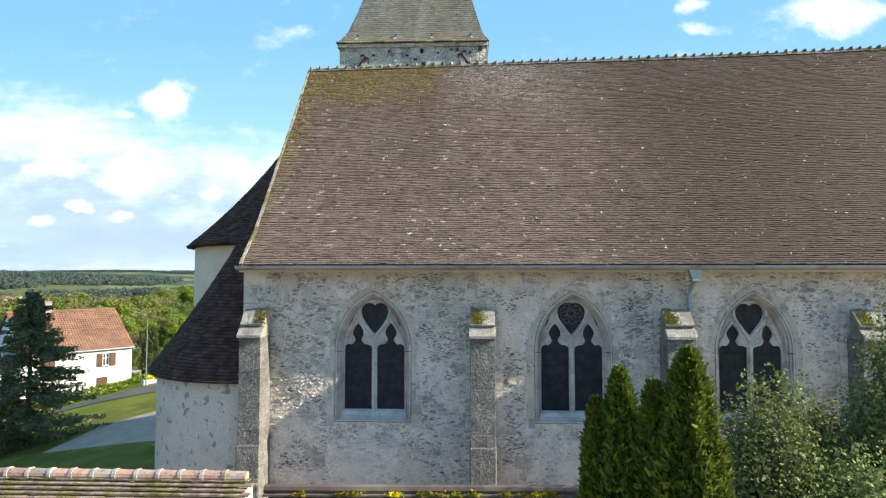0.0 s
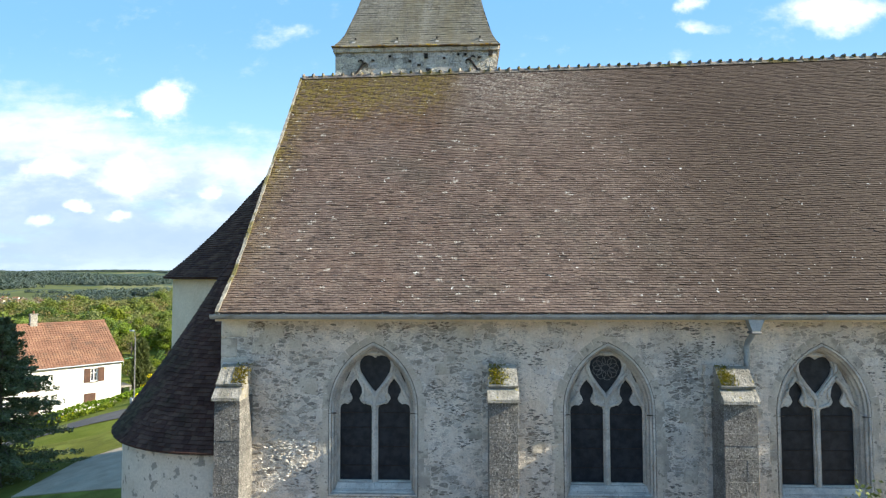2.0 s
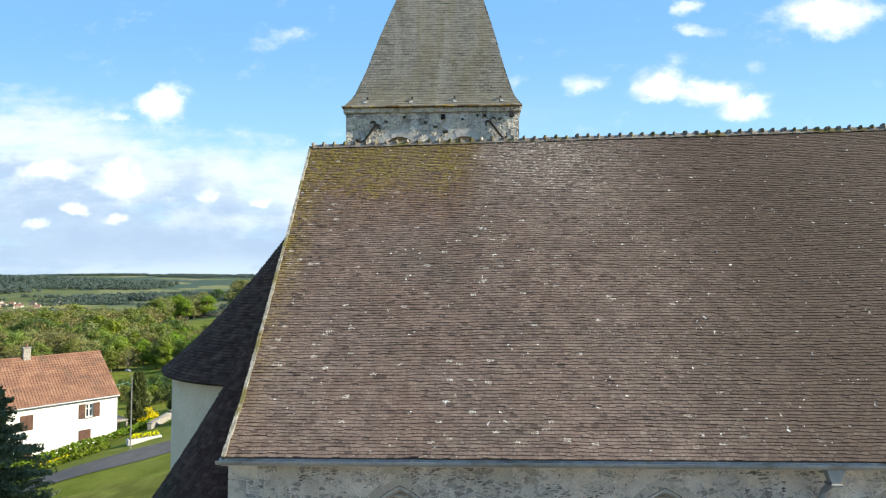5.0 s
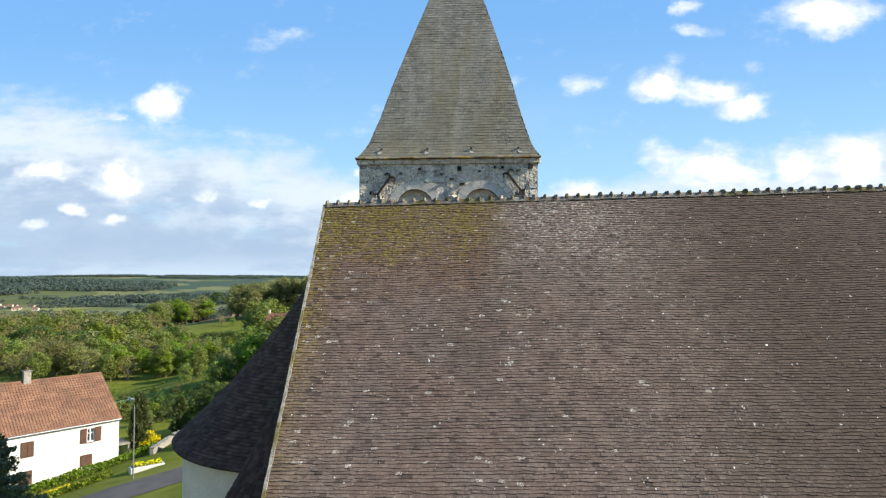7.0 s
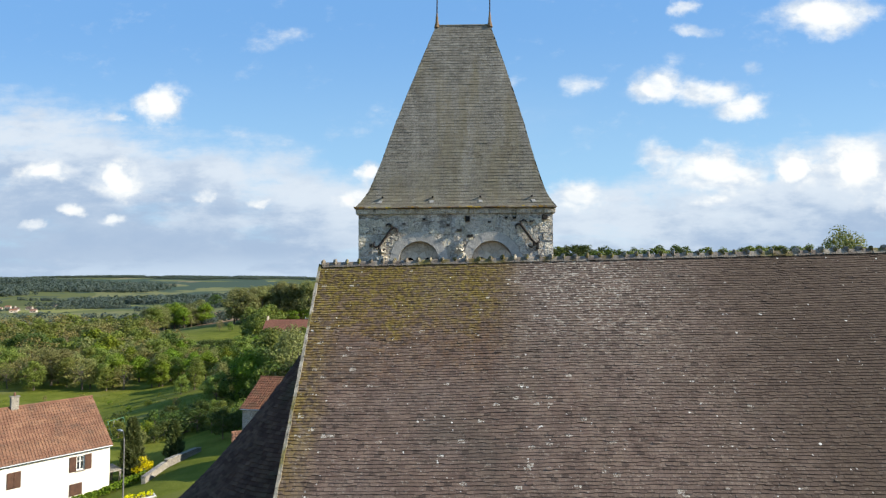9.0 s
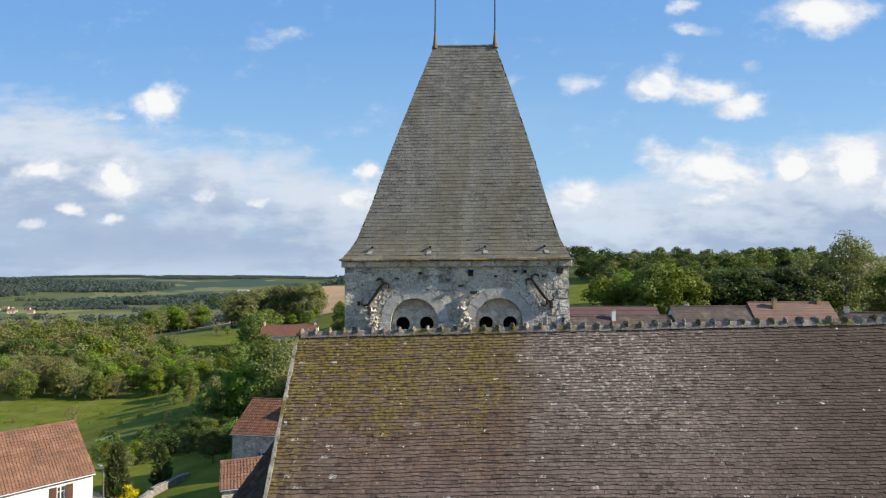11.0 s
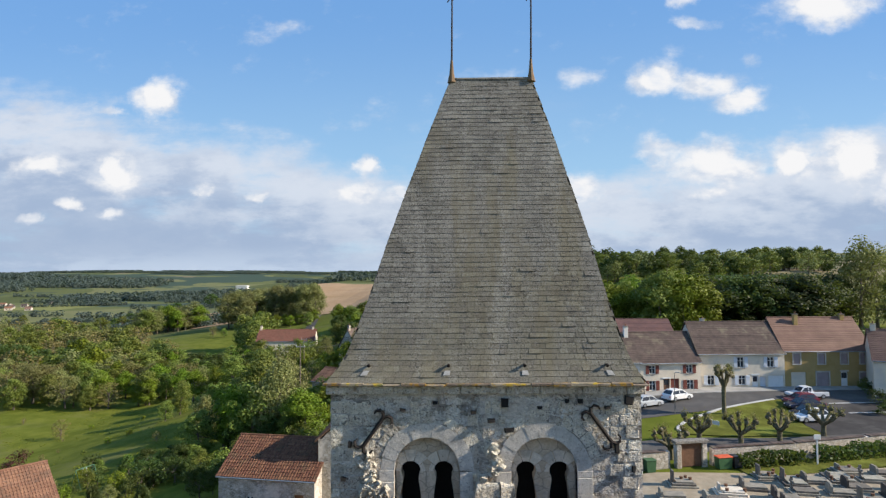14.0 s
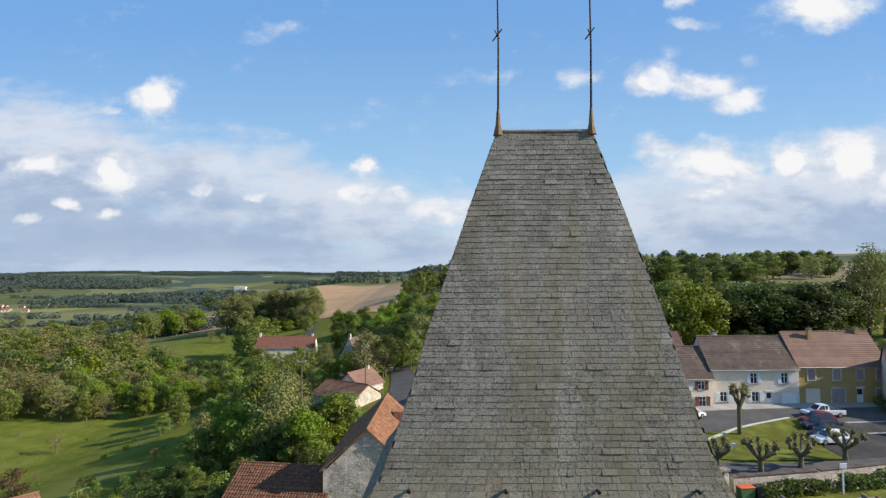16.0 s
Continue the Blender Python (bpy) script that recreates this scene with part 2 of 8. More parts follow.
ROOF_TILE = material("old_clay_tile", (0.100, 0.070, 0.057), (0.160, 0.116, 0.095), 2.2, 0.92, 40, 0.6, 0.01, c3=(0.092, 0.070, 0.056), s3=0.5, rnd=0.10, island=0.15, extra=roof_stains_and_falloff, spec=0.2)
APSE_TILE = material("dark_clay_tile", (0.058, 0.034, 0.026), (0.094, 0.054, 0.041), 2.0, 0.95, 40, 0.5, 0.01, c3=(0.055, 0.045, 0.028), s3=0.6, rnd=0.3, island=0.28, spec=0.05)
RIDGE_TILE = material("ridge_tile", (0.15, 0.12, 0.10), (0.29, 0.26, 0.22), 5.0, 0.92, 30, 0.7, 0.02, c3=(0.11, 0.09, 0.022), s3=1.1, lo3=0.50, hi3=0.60, spots=((12.0, 0.6, (0.08, 0.07, 0.055), 0.7),), rnd=0.25, spec=0.15)
VERGE = material("mortar_verge", (0.20, 0.18, 0.145), (0.38, 0.355, 0.30), 4.0, 0.95, 40, 0.8, 0.02, c3=(0.13, 0.11, 0.03), s3=1.4, lo3=0.47, hi3=0.60, spots=((14.0, 0.60, (0.07, 0.06, 0.05), 0.7),), spec=0.1)
RIDGE_JOINT = material("mossy_ridge_collar", (0.15, 0.125, 0.09), (0.30, 0.265, 0.215), 7.0, 0.95, 34, 0.8, 0.03, c3=(0.10, 0.085, 0.015), s3=2.0, lo3=0.46, hi3=0.55, spots=((16.0, 0.60, (0.46, 0.43, 0.37), 0.6),), rnd=0.3, spec=0.1)
MORTAR = material("lime_mortar", (0.30, 0.27, 0.22), (0.46, 0.43, 0.37), 4.0, 0.95, 50, 0.6, 0.02, c3=(0.2, 0.17, 0.06), s3=1.5)


def slate_stains(k, pos, col):
    x, y, z = k.xyz(pos)
    n = k.noise(k.vec("MULTIPLY", pos, (1.3, 0.4, 0.22)), 1.2, 6.0, 0.65)
    col = k.mix(k.step(n, 0.44, 0.68, 0.0, 0.6), col, (0.170, 0.143, 0.084))
    band = k.step(k.noise(k.vec("MULTIPLY", pos, (1.0, 0.3, 0.16)), 1.7, 5.0, 0.6), 0.44, 0.62)
    pits = k.math("MULTIPLY", k.step(k.noise(pos, 19.0, 4.0, 0.65), 0.55, 0.61), k.step(band, 0.0, 1.0, 0.25, 1.0))
    col = k.mix(k.math("MULTIPLY", pits, 0.75), col, (0.050, 0.045, 0.038))
    pale = k.step(k.noise(k.vec("MULTIPLY", k.vec("ADD", pos, (7, 0, 0)), (1.2, 0.3, 0.12)), 1.5, 5.0, 0.6), 0.50, 0.68)
    col = k.mix(k.math("MULTIPLY", pale, k.step(k.noise(pos, 24.0, 3.0, 0.6), 0.46, 0.58, 0.0, 0.45)), col, (0.36, 0.345, 0.31))
    low = k.math("MULTIPLY", k.step(k.math("ADD", z, k.math("MULTIPLY", k.noise(pos, 0.8, 5.0, 0.6), 2.0)), 22.6, 19.6), k.step(k.noise(pos, 3.0, 5.0), 0.36, 0.60, 0.2, 1.0))
    return k.mix(k.math("MULTIPLY", low, 0.45), col, (0.105, 0.096, 0.062))


SLATE = material("weathered_slate", (0.162, 0.150, 0.127), (0.238, 0.223, 0.192), 3.0, 0.85, 45, 0.5, 0.006, c3=(0.125, 0.118, 0.100), s3=0.8, spots=((38.0, 0.56, (0.30, 0.285, 0.25), 0.6), (22.0, 0.63, (0.38, 0.365, 0.33), 0.5), (30.0, 0.57, (0.045, 0.041, 0.035), 0.8)), rnd=0.08, island=0.15, extra=slate_stains, spec=0.2)


def rubble(k, pos, col):
    """Smeared lime mortar over rubble: pale blocks, flat dark stones in drifts, open joints, damp and ochre stains."""
    warp = k.vec("ADD", pos, k.vec("MULTIPLY", k.noise(pos, 3.5, 4.0, 0.6, "Color"), (0.24, 0.24, 0.20)))
    flat = k.vec("MULTIPLY", warp, (1.0, 1.0, 2.3))
    stain = k.noise(k.vec("ADD", pos, (3, 9, 5)), 0.55, 6.0, 0.65)
    col = k.mix(k.step(stain, 0.47, 0.66, 0.0, 0.5), col, (0.55, 0.455, 0.34))
    col = k.mix(k.step(k.noise(k.vec("ADD", pos, (13, 2, 8)), 0.7, 6.0, 0.68), 0.49, 0.64, 0.0, 0.5), col, (0.51, 0.47, 0.43))
    big = k.n("ShaderNodeTexVoronoi", {"Vector": k.vec("MULTIPLY", warp, (1.0, 1.0, 1.5)), "Scale": 2.5, "Randomness": 0.9}, distance="CHEBYCHEV")
    pick = k.math("MULTIPLY", k.step(k.xyz(big.outputs["Color"])[0], 0.60, 0.66), k.step(big.outputs["Distance"], 0.40, 0.35))
    col = k.mix(k.math("MULTIPLY", pick, 0.55), col, k.mix(k.xyz(big.outputs["Color"])[1], (0.86, 0.79, 0.71), (0.55, 0.51, 0.47)))
    v = k.n("ShaderNodeTexVoronoi", {"Vector": flat, "Scale": 5.2, "Randomness": 1.0})
    e = k.n("ShaderNodeTexVoronoi", {"Vector": flat, "Scale": 5.2, "Randomness": 1.0}, feature="DISTANCE_TO_EDGE")
    show = k.step(k.noise(pos, 0.9, 8.0, 0.75), 0.44, 0.54)
    tone = k.mix(k.xyz(v.outputs["Color"])[0], (0.10, 0.087, 0.075), (0.66, 0.60, 0.52))
    body = k.math("MULTIPLY", k.step(e.outputs["Distance"], 0.03, 0.10), show)
    col = k.mix(k.math("MULTIPLY", body, 0.75), col, tone)
    gap = k.math("MULTIPLY", k.step(e.outputs["Distance"], 0.05, 0.015), k.step(k.noise(pos, 2.3, 5.0, 0.7), 0.52, 0.60))
    col = k.mix(k.math("MULTIPLY", gap, 0.8), col, (0.070, 0.060, 0.052))
    v2 = k.n("ShaderNodeTexVoronoi", {"Vector": flat, "Scale": 12.0, "Randomness": 1.0})
    dark = k.math("MULTIPLY", k.step(v2.outputs["Distance"], 0.34, 0.20), k.step(k.xyz(v2.outputs["Color"])[1], 0.62, 0.72))
    col = k.mix(k.math("MULTIPLY", k.math("MULTIPLY", dark, k.step(k.noise(pos, 1.2, 6.0, 0.7), 0.40, 0.58)), 0.8), col, (0.085, 0.075, 0.068))
    col = k.mix(k.step(k.noise(pos, 46.0, 4.0, 0.7), 0.58, 0.66, 0.0, 0.42), col, (0.18, 0.16, 0.145))
    col = k.mix(k.step(k.noise(k.vec("ADD", pos, (5, 5, 5)), 30.0, 4.0, 0.7), 0.57, 0.66, 0.0, 0.45), col, (0.88, 0.85, 0.79))
    return k.mix(k.step(k.noise(pos, 0.5, 5.0, 0.6), 0.50, 0.68, 0.0, 0.5), col, (0.86, 0.755, 0.63))


RUBBLE = material("rubble_wall", (0.72, 0.615, 0.505), (0.90, 0.80, 0.685), 1.6, 0.95, 18, 1.0, 0.06, c3=(0.66, 0.60, 0.51), s3=0.9, lo3=0.52, hi3=0.66, extra=rubble, spec=0.12)
STONE = material("grey_stone", (0.215, 0.195, 0.165), (0.345, 0.315, 0.27), 5.0, 0.92, 30, 0.8, 0.03, c3=(0.22, 0.21, 0.195), s3=1.6, spots=((16.0, 0.60, (0.55, 0.52, 0.46), 0.5), (13.0, 0.58, (0.065, 0.06, 0.052), 0.75)), rnd=0.16, spec=0.12)
TRACERY = material("weathered_window_stone", (0.47, 0.43, 0.375), (0.66, 0.61, 0.535), 2.2, 0.93, 30, 0.7, 0.02, c3=(0.36, 0.335, 0.30), s3=1.5, lo3=0.48, hi3=0.62, spots=((20.0, 0.60, (0.20, 0.185, 0.165), 0.5), (26.0, 0.62, (0.66, 0.63, 0.56), 0.4)), spec=0.12)
JOINT = material("dark_joint", (0.07, 0.062, 0.054), (0.12, 0.105, 0.09), 6.0, 0.98, 40, 0.3, 0.005, spec=0.05)
ASHLAR = material("pale_ashlar", (0.60, 0.52, 0.41), (0.74, 0.66, 0.54), 2.5, 0.9, 24, 0.6, 0.025, c3=(0.36, 0.32, 0.265), s3=1.8, spots=((11.0, 0.66, (0.2, 0.18, 0.15), 0.6),), rnd=0.10)
DARK_STONE = material("dark_rubble_stone", (0.16, 0.13, 0.105), (0.33, 0.275, 0.22), 6.0, 0.92, 30, 0.7, 0.02, rnd=0.5)
RENDER_COAT = material("worn_lime_render", (0.54, 0.465, 0.37), (0.67, 0.595, 0.49), 0.9, 0.95, 20, 0.6, 0.03, c3=(0.42, 0.37, 0.31), s3=0.9, spots=((4.0, 0.61, (0.20, 0.18, 0.155), 0.75), (8.0, 0.66, (0.12, 0.105, 0.09), 0.7)), spec=0.15)
CREAM_COAT = material("cream_render", (0.66, 0.53, 0.37), (0.74, 0.61, 0.44), 1.2, 0.9, 20, 0.2, 0.01)
TOWER_WALL = material("tower_mortar", (0.62, 0.56, 0.47), (0.84, 0.775, 0.67), 3.0, 0.95, 22, 1.0, 0.07, c3=(0.19, 0.165, 0.14), s3=1.6, lo3=0.5, hi3=0.6, spots=((7.0, 0.62, (0.085, 0.072, 0.06), 0.7), (26.0, 0.58, (0.17, 0.155, 0.135), 0.5)), extra=rubble)
BLOCK = material("tower_block", (0.57, 0.495, 0.39), (0.82, 0.735, 0.605), 4.0, 0.92, 22, 1.0, 0.06, c3=(0.32, 0.285, 0.235), s3=2.2, spots=((12.0, 0.60, (0.72, 0.69, 0.62), 0.6), (9.0, 0.63, (0.085, 0.075, 0.065), 0.75), (24.0, 0.58, (0.16, 0.14, 0.12), 0.6)), rnd=0.16)


def cracked(k, pos, col):
    """Thin dark joints between large stones of any shape."""
    v = k.n("ShaderNodeTexVoronoi", {"Vector": k.vec("MULTIPLY", k.vec("ADD", pos, k.vec("MULTIPLY", k.noise(pos, 4.0, 3.0, 0.5, "Color"), (0.2, 0.2, 0.2))), (1.0, 0.2, 1.5)), "Scale": 2.6}, feature="DISTANCE_TO_EDGE")
    return k.mix(k.step(v.outputs["Distance"], 0.04, 0.015, 0.0, 0.5), col, (0.17, 0.15, 0.13))


TYMPANUM = material("old_ashlar_infill", (0.50, 0.40, 0.28), (0.64, 0.54, 0.41), 2.5, 0.92, 22, 0.8, 0.03, c3=(0.33, 0.30, 0.26), s3=1.6, extra=cracked)
PALE_MORTAR = material("fresh_broken_mortar", (0.66, 0.59, 0.47), (0.78, 0.72, 0.60), 5.0, 0.95, 18, 1.0, 0.08, c3=(0.42, 0.33, 0.21), s3=2.5, rnd=0.15)
EAVES = material("lichened_eaves_slab", (0.20, 0.155, 0.11), (0.33, 0.265, 0.19), 5.0, 0.95, 35, 0.6, 0.015, c3=(0.42, 0.25, 0.02), s3=6.0, lo3=0.53, hi3=0.60, spots=((6.0, 0.62, (0.13, 0.12, 0.03), 0.8),), rnd=0.35)
FLASHING = material("pale_flashing", (0.30, 0.29, 0.27), (0.42, 0.41, 0.39), 8.0, 0.8, 30, 0.3, 0.01, c3=(0.3, 0.28, 0.25), s3=6.0)
IRON = material("rusty_iron", (0.022, 0.018, 0.016), (0.045, 0.033, 0.027), 8.0, 0.8, 40, 0.4, 0.005, metal=0.3)
ZINC = material("zinc", (0.30, 0.33, 0.36), (0.40, 0.43, 0.45), 4.0, 0.5, 30, 0.15, 0.004, metal=0.6, c3=(0.2, 0.2, 0.19), s3=1.5)
LEAD = material("lead_sheet", (0.16, 0.16, 0.16), (0.26, 0.25, 0.23), 5.0, 0.6, 30, 0.2, 0.005, metal=0.4)
RUST_LEAD = material("rusted_sheet", (0.15, 0.095, 0.05), (0.23, 0.15, 0.08), 5.0, 0.8, 30, 0.2, 0.005)
DARK_GLASS = material("dark_leaded_glass", (0.012, 0.014, 0.018), (0.030, 0.034, 0.040), 6.0, 0.4, 60, 0.25, 0.006, spec=0.2)
# Near-black colour that stands in for the shade of unlit insides.
DARK = material("shade_black", (0.012, 0.011, 0.010), (0.018, 0.016, 0.015), 3.0, 1.0)
PANE = material("window_pane", (0.03, 0.035, 0.045), (0.05, 0.055, 0.065), 3.0, 0.12, 8, 0.03, 0.003, spec=0.6)
ORANGE_TILE = material("orange_roof_tile", (0.175, 0.088, 0.056), (0.26, 0.138, 0.086), 0.9, 0.9, 7, 0.5, 0.03, c3=(0.125, 0.075, 0.052), s3=0.7, spots=((3.5, 0.6, (0.11, 0.08, 0.06), 0.5),), rnd=0.12, island=0.10, spec=0.2)
COTTAGE_TILE = material("red_brown_cottage_tile", (0.125, 0.056, 0.034), (0.20, 0.094, 0.058), 3.2, 0.92, 12, 0.7, 0.03, spots=((5.0, 0.58, (0.075, 0.05, 0.035), 0.6), (7.0, 0.64, (0.32, 0.18, 0.11), 0.4)), c3=(0.11, 0.066, 0.04), s3=1.0, lo3=0.52, hi3=0.64, spec=0.15, rnd=0.15, island=0.25)
BARN_TILE = material("mottled_barn_tile", (0.20, 0.090, 0.050), (0.30, 0.150, 0.088), 3.2, 0.92, 12, 0.7, 0.03, spots=((5.0, 0.58, (0.12, 0.075, 0.05), 0.6), (7.0, 0.62, (0.50, 0.27, 0.16), 0.5)), c3=(0.17, 0.095, 0.055), s3=1.0, lo3=0.52, hi3=0.64, spec=0.15, rnd=0.15, island=0.25)
FARM_TILE = material("dull_red_farm_tile", (0.155, 0.070, 0.050), (0.215, 0.10, 0.07), 1.6, 0.92, 8, 0.5, 0.02, c3=(0.11, 0.065, 0.045), s3=0.8, spec=0.15)
BROWN_TILE = material("brown_roof_tile", (0.085, 0.063, 0.055), (0.13, 0.094, 0.078), 1.2, 0.9, 8, 0.4, 0.02, c3=(0.17, 0.14, 0.10), s3=0.5, rnd=0.12, island=0.12, spec=0.2)
RED_TILE = material("smooth_red_tile", (0.165, 0.092, 0.066), (0.215, 0.122, 0.088), 0.6, 0.8, 8, 0.2, 0.01, rnd=0.1, island=0.06)
RUST_SHEET = material("rusty_barn_sheet", (0.105, 0.052, 0.043), (0.15, 0.072, 0.056), 0.8, 0.8, 8, 0.2, 0.01, c3=(0.12, 0.06, 0.05), s3=0.3)
WHITE_WALL = material("white_render", (0.74, 0.70, 0.63), (0.80, 0.77, 0.71), 0.7, 0.9, 12, 0.15, 0.01, c3=(0.66, 0.63, 0.58), s3=0.5)
CREAM_WALL = material("pale_cream_render", (0.72, 0.625, 0.485), (0.78, 0.695, 0.56), 0.6, 0.9, 12, 0.15, 0.01, c3=(0.58, 0.53, 0.45), s3=0.5)
OCHRE_WALL = material("ochre_render", (0.39, 0.272, 0.10), (0.44, 0.315, 0.13), 0.6, 0.9, 12, 0.15, 0.01, c3=(0.33, 0.22, 0.07), s3=0.5)
BARN_WALL = material("barn_rubble_wall", (0.36, 0.305, 0.24), (0.50, 0.435, 0.355), 2.0, 0.95, 10, 0.8, 0.04, c3=(0.22, 0.2, 0.18), s3=0.9, extra=rubble, spec=0.12)
WHITE_PAINT = material("white_paint", (0.74, 0.74, 0.72), (0.80, 0.80, 0.78), 2.0, 0.5, 30, 0.1, 0.003)
SHUTTER_RED = material("red_brown_paint", (0.17, 0.045, 0.03), (0.22, 0.06, 0.04), 2.0, 0.6, 30, 0.2, 0.004)
SHUTTER_PALE = material("pale_blue_white_paint", (0.62, 0.66, 0.72), (0.70, 0.73, 0.77), 2.0, 0.6, 30, 0.1, 0.003)
BROWN_WOOD = material("brown_wood", (0.13, 0.065, 0.035), (0.20, 0.10, 0.055), 3.0, 0.7, 30, 0.3, 0.006)
DARK_WOOD = material("dark_stained_wood", (0.060, 0.028, 0.017), (0.105, 0.048, 0.028), 3.0, 0.7, 30, 0.3, 0.006)
GREY_SHUTTER = material("mauve_grey_paint", (0.30, 0.24, 0.24), (0.36, 0.29, 0.29), 2.0, 0.6, 30, 0.1, 0.003)
BARK = material("bark", (0.10, 0.08, 0.06), (0.19, 0.155, 0.12), 4.0, 0.95, 18, 0.9, 0.04, local=True, rnd=0.2)
CUT_BARK = material("pollard_bark", (0.10, 0.088, 0.05), (0.19, 0.165, 0.095), 4.0, 0.95, 14, 0.8, 0.04, local=True)
ASPHALT = material("asphalt", (0.082, 0.076, 0.072), (0.112, 0.106, 0.10), 0.5, 0.95, 30, 0.3, 0.01, c3=(0.07, 0.07, 0.072), s3=0.15, spec=0.12)
DARK_ASPHALT = material("dark_asphalt", (0.042, 0.039, 0.038), (0.062, 0.058, 0.056), 0.5, 0.95, 30, 0.3, 0.01, c3=(0.075, 0.07, 0.066), s3=0.3, spec=0.12)
PAVING = material("pale_pavement", (0.30, 0.29, 0.27), (0.38, 0.365, 0.34), 0.8, 0.95, 20, 0.3, 0.01, c3=(0.24, 0.23, 0.21), s3=0.3, spec=0.12)
GRAVEL = material("gravel_path", (0.29, 0.235, 0.165), (0.385, 0.32, 0.235), 1.2, 0.98, 26, 0.6, 0.02, c3=(0.26, 0.23, 0.17), s3=0.35, spec=0.12)
LAWN = material("mown_lawn", (0.090, 0.096, 0.018), (0.150, 0.155, 0.030), 0.5, 0.95, 14, 0.7, 0.04, c3=(0.16, 0.18, 0.035), s3=0.25, spec=0.05)
KERB = material("kerb_stone", (0.40, 0.39, 0.37), (0.5, 0.49, 0.47), 2.0, 0.9, 20, 0.3, 0.01)
ROAD_PAINT = material("road_paint", (0.30, 0.29, 0.27), (0.42, 0.41, 0.39), 2.0, 0.8, 20, 0.2, 0.004)
PLOUGHED = material("brown_field", (0.33, 0.215, 0.12), (0.39, 0.265, 0.155), 0.03, 0.98, 0.5, 0.4, 0.1, c3=(0.27, 0.18, 0.09), s3=0.012, spec=0.12)
GRANITE = material("grave_granite", (0.17, 0.15, 0.125), (0.28, 0.25, 0.21), 3.0, 0.75, 30, 0.3, 0.006, c3=(0.14, 0.13, 0.10), s3=1.5, rnd=0.6, spec=0.12)
CHROME = material("dull_metal", (0.35, 0.36, 0.37), (0.45, 0.46, 0.47), 3.0, 0.4, 30, 0.1, 0.003, metal=0.7)
RUBBER = material("tyre_rubber", (0.02, 0.02, 0.02), (0.03, 0.03, 0.03), 8.0, 0.9)
PLASTIC_GREEN = material("green_plastic", (0.04, 0.10, 0.04), (0.05, 0.13, 0.055), 3.0, 0.5)
PLASTIC_RED = material("red_orange_plastic", (0.60, 0.09, 0.03), (0.66, 0.12, 0.04), 3.0, 0.5)
PLASTIC_DARK = material("dark_plastic", (0.03, 0.03, 0.032), (0.045, 0.045, 0.05), 3.0, 0.5)
LEAF = leaf_material("leaf", (0.100, 0.132, 0.032), (0.215, 0.248, 0.070))
LEAF_DARK = leaf_material("dark_leaf", (0.038, 0.060, 0.017), (0.088, 0.114, 0.034))
LEAF_BRIGHT = leaf_material("bright_leaf", (0.108, 0.156, 0.020), (0.205, 0.252, 0.048), 0.2)
LEAF_GREY = leaf_material("grey_green_leaf", (0.150, 0.158, 0.060), (0.245, 0.244, 0.104), 0.25)
LEAF_OLIVE = leaf_material("olive_spring_leaf", (0.172, 0.152, 0.056), (0.275, 0.240, 0.104), 0.25)
# Blue-grey leaves: the haze of distance is put into the colour.
LEAF_HAZED = leaf_material("hazed_far_leaf", (0.066, 0.086, 0.078), (0.086, 0.108, 0.094), 0.1)
# Near-black copy of the dark leaf: shade of a backlit wood as colour.
LEAF_SHADED = leaf_material("shaded_green_leaf", (0.020, 0.030, 0.009), (0.050, 0.064, 0.018), 0.2)
LEAF_SHRUB = leaf_material("shrub_leaf", (0.045, 0.066, 0.024), (0.245, 0.280, 0.110), 0.12, 0.25)
CYPRESS = leaf_material("cypress_frond", (0.050, 0.072, 0.030), (0.125, 0.150, 0.062), 0.1)
NEEDLE = leaf_material("spruce_needle", (0.075, 0.096, 0.056), (0.215, 0.240, 0.135), 0.15)
THUJA = leaf_material("thuja_frond", (0.018, 0.030, 0.009), (0.165, 0.205, 0.036), 0.06, 0.22)
PURPLE = leaf_material("purple_leaf", (0.050, 0.018, 0.022), (0.085, 0.03, 0.034), 0.15)
MOSS = leaf_material("cap_moss", (0.10, 0.095, 0.012), (0.24, 0.20, 0.025), 0.1)
YELLOW = leaf_material("yellow_flower", (0.60, 0.50, 0.01), (0.72, 0.62, 0.02), 0.1)
GREEN_BOX = leaf_material("hedge_leaf", (0.10, 0.15, 0.02), (0.17, 0.22, 0.035), 0.1)


def paint(name, c):
    return material(name, c, tuple(v * 1.1 for v in c), 1.0, 0.25, 20, 0.02, 0.002, spec=0.6)


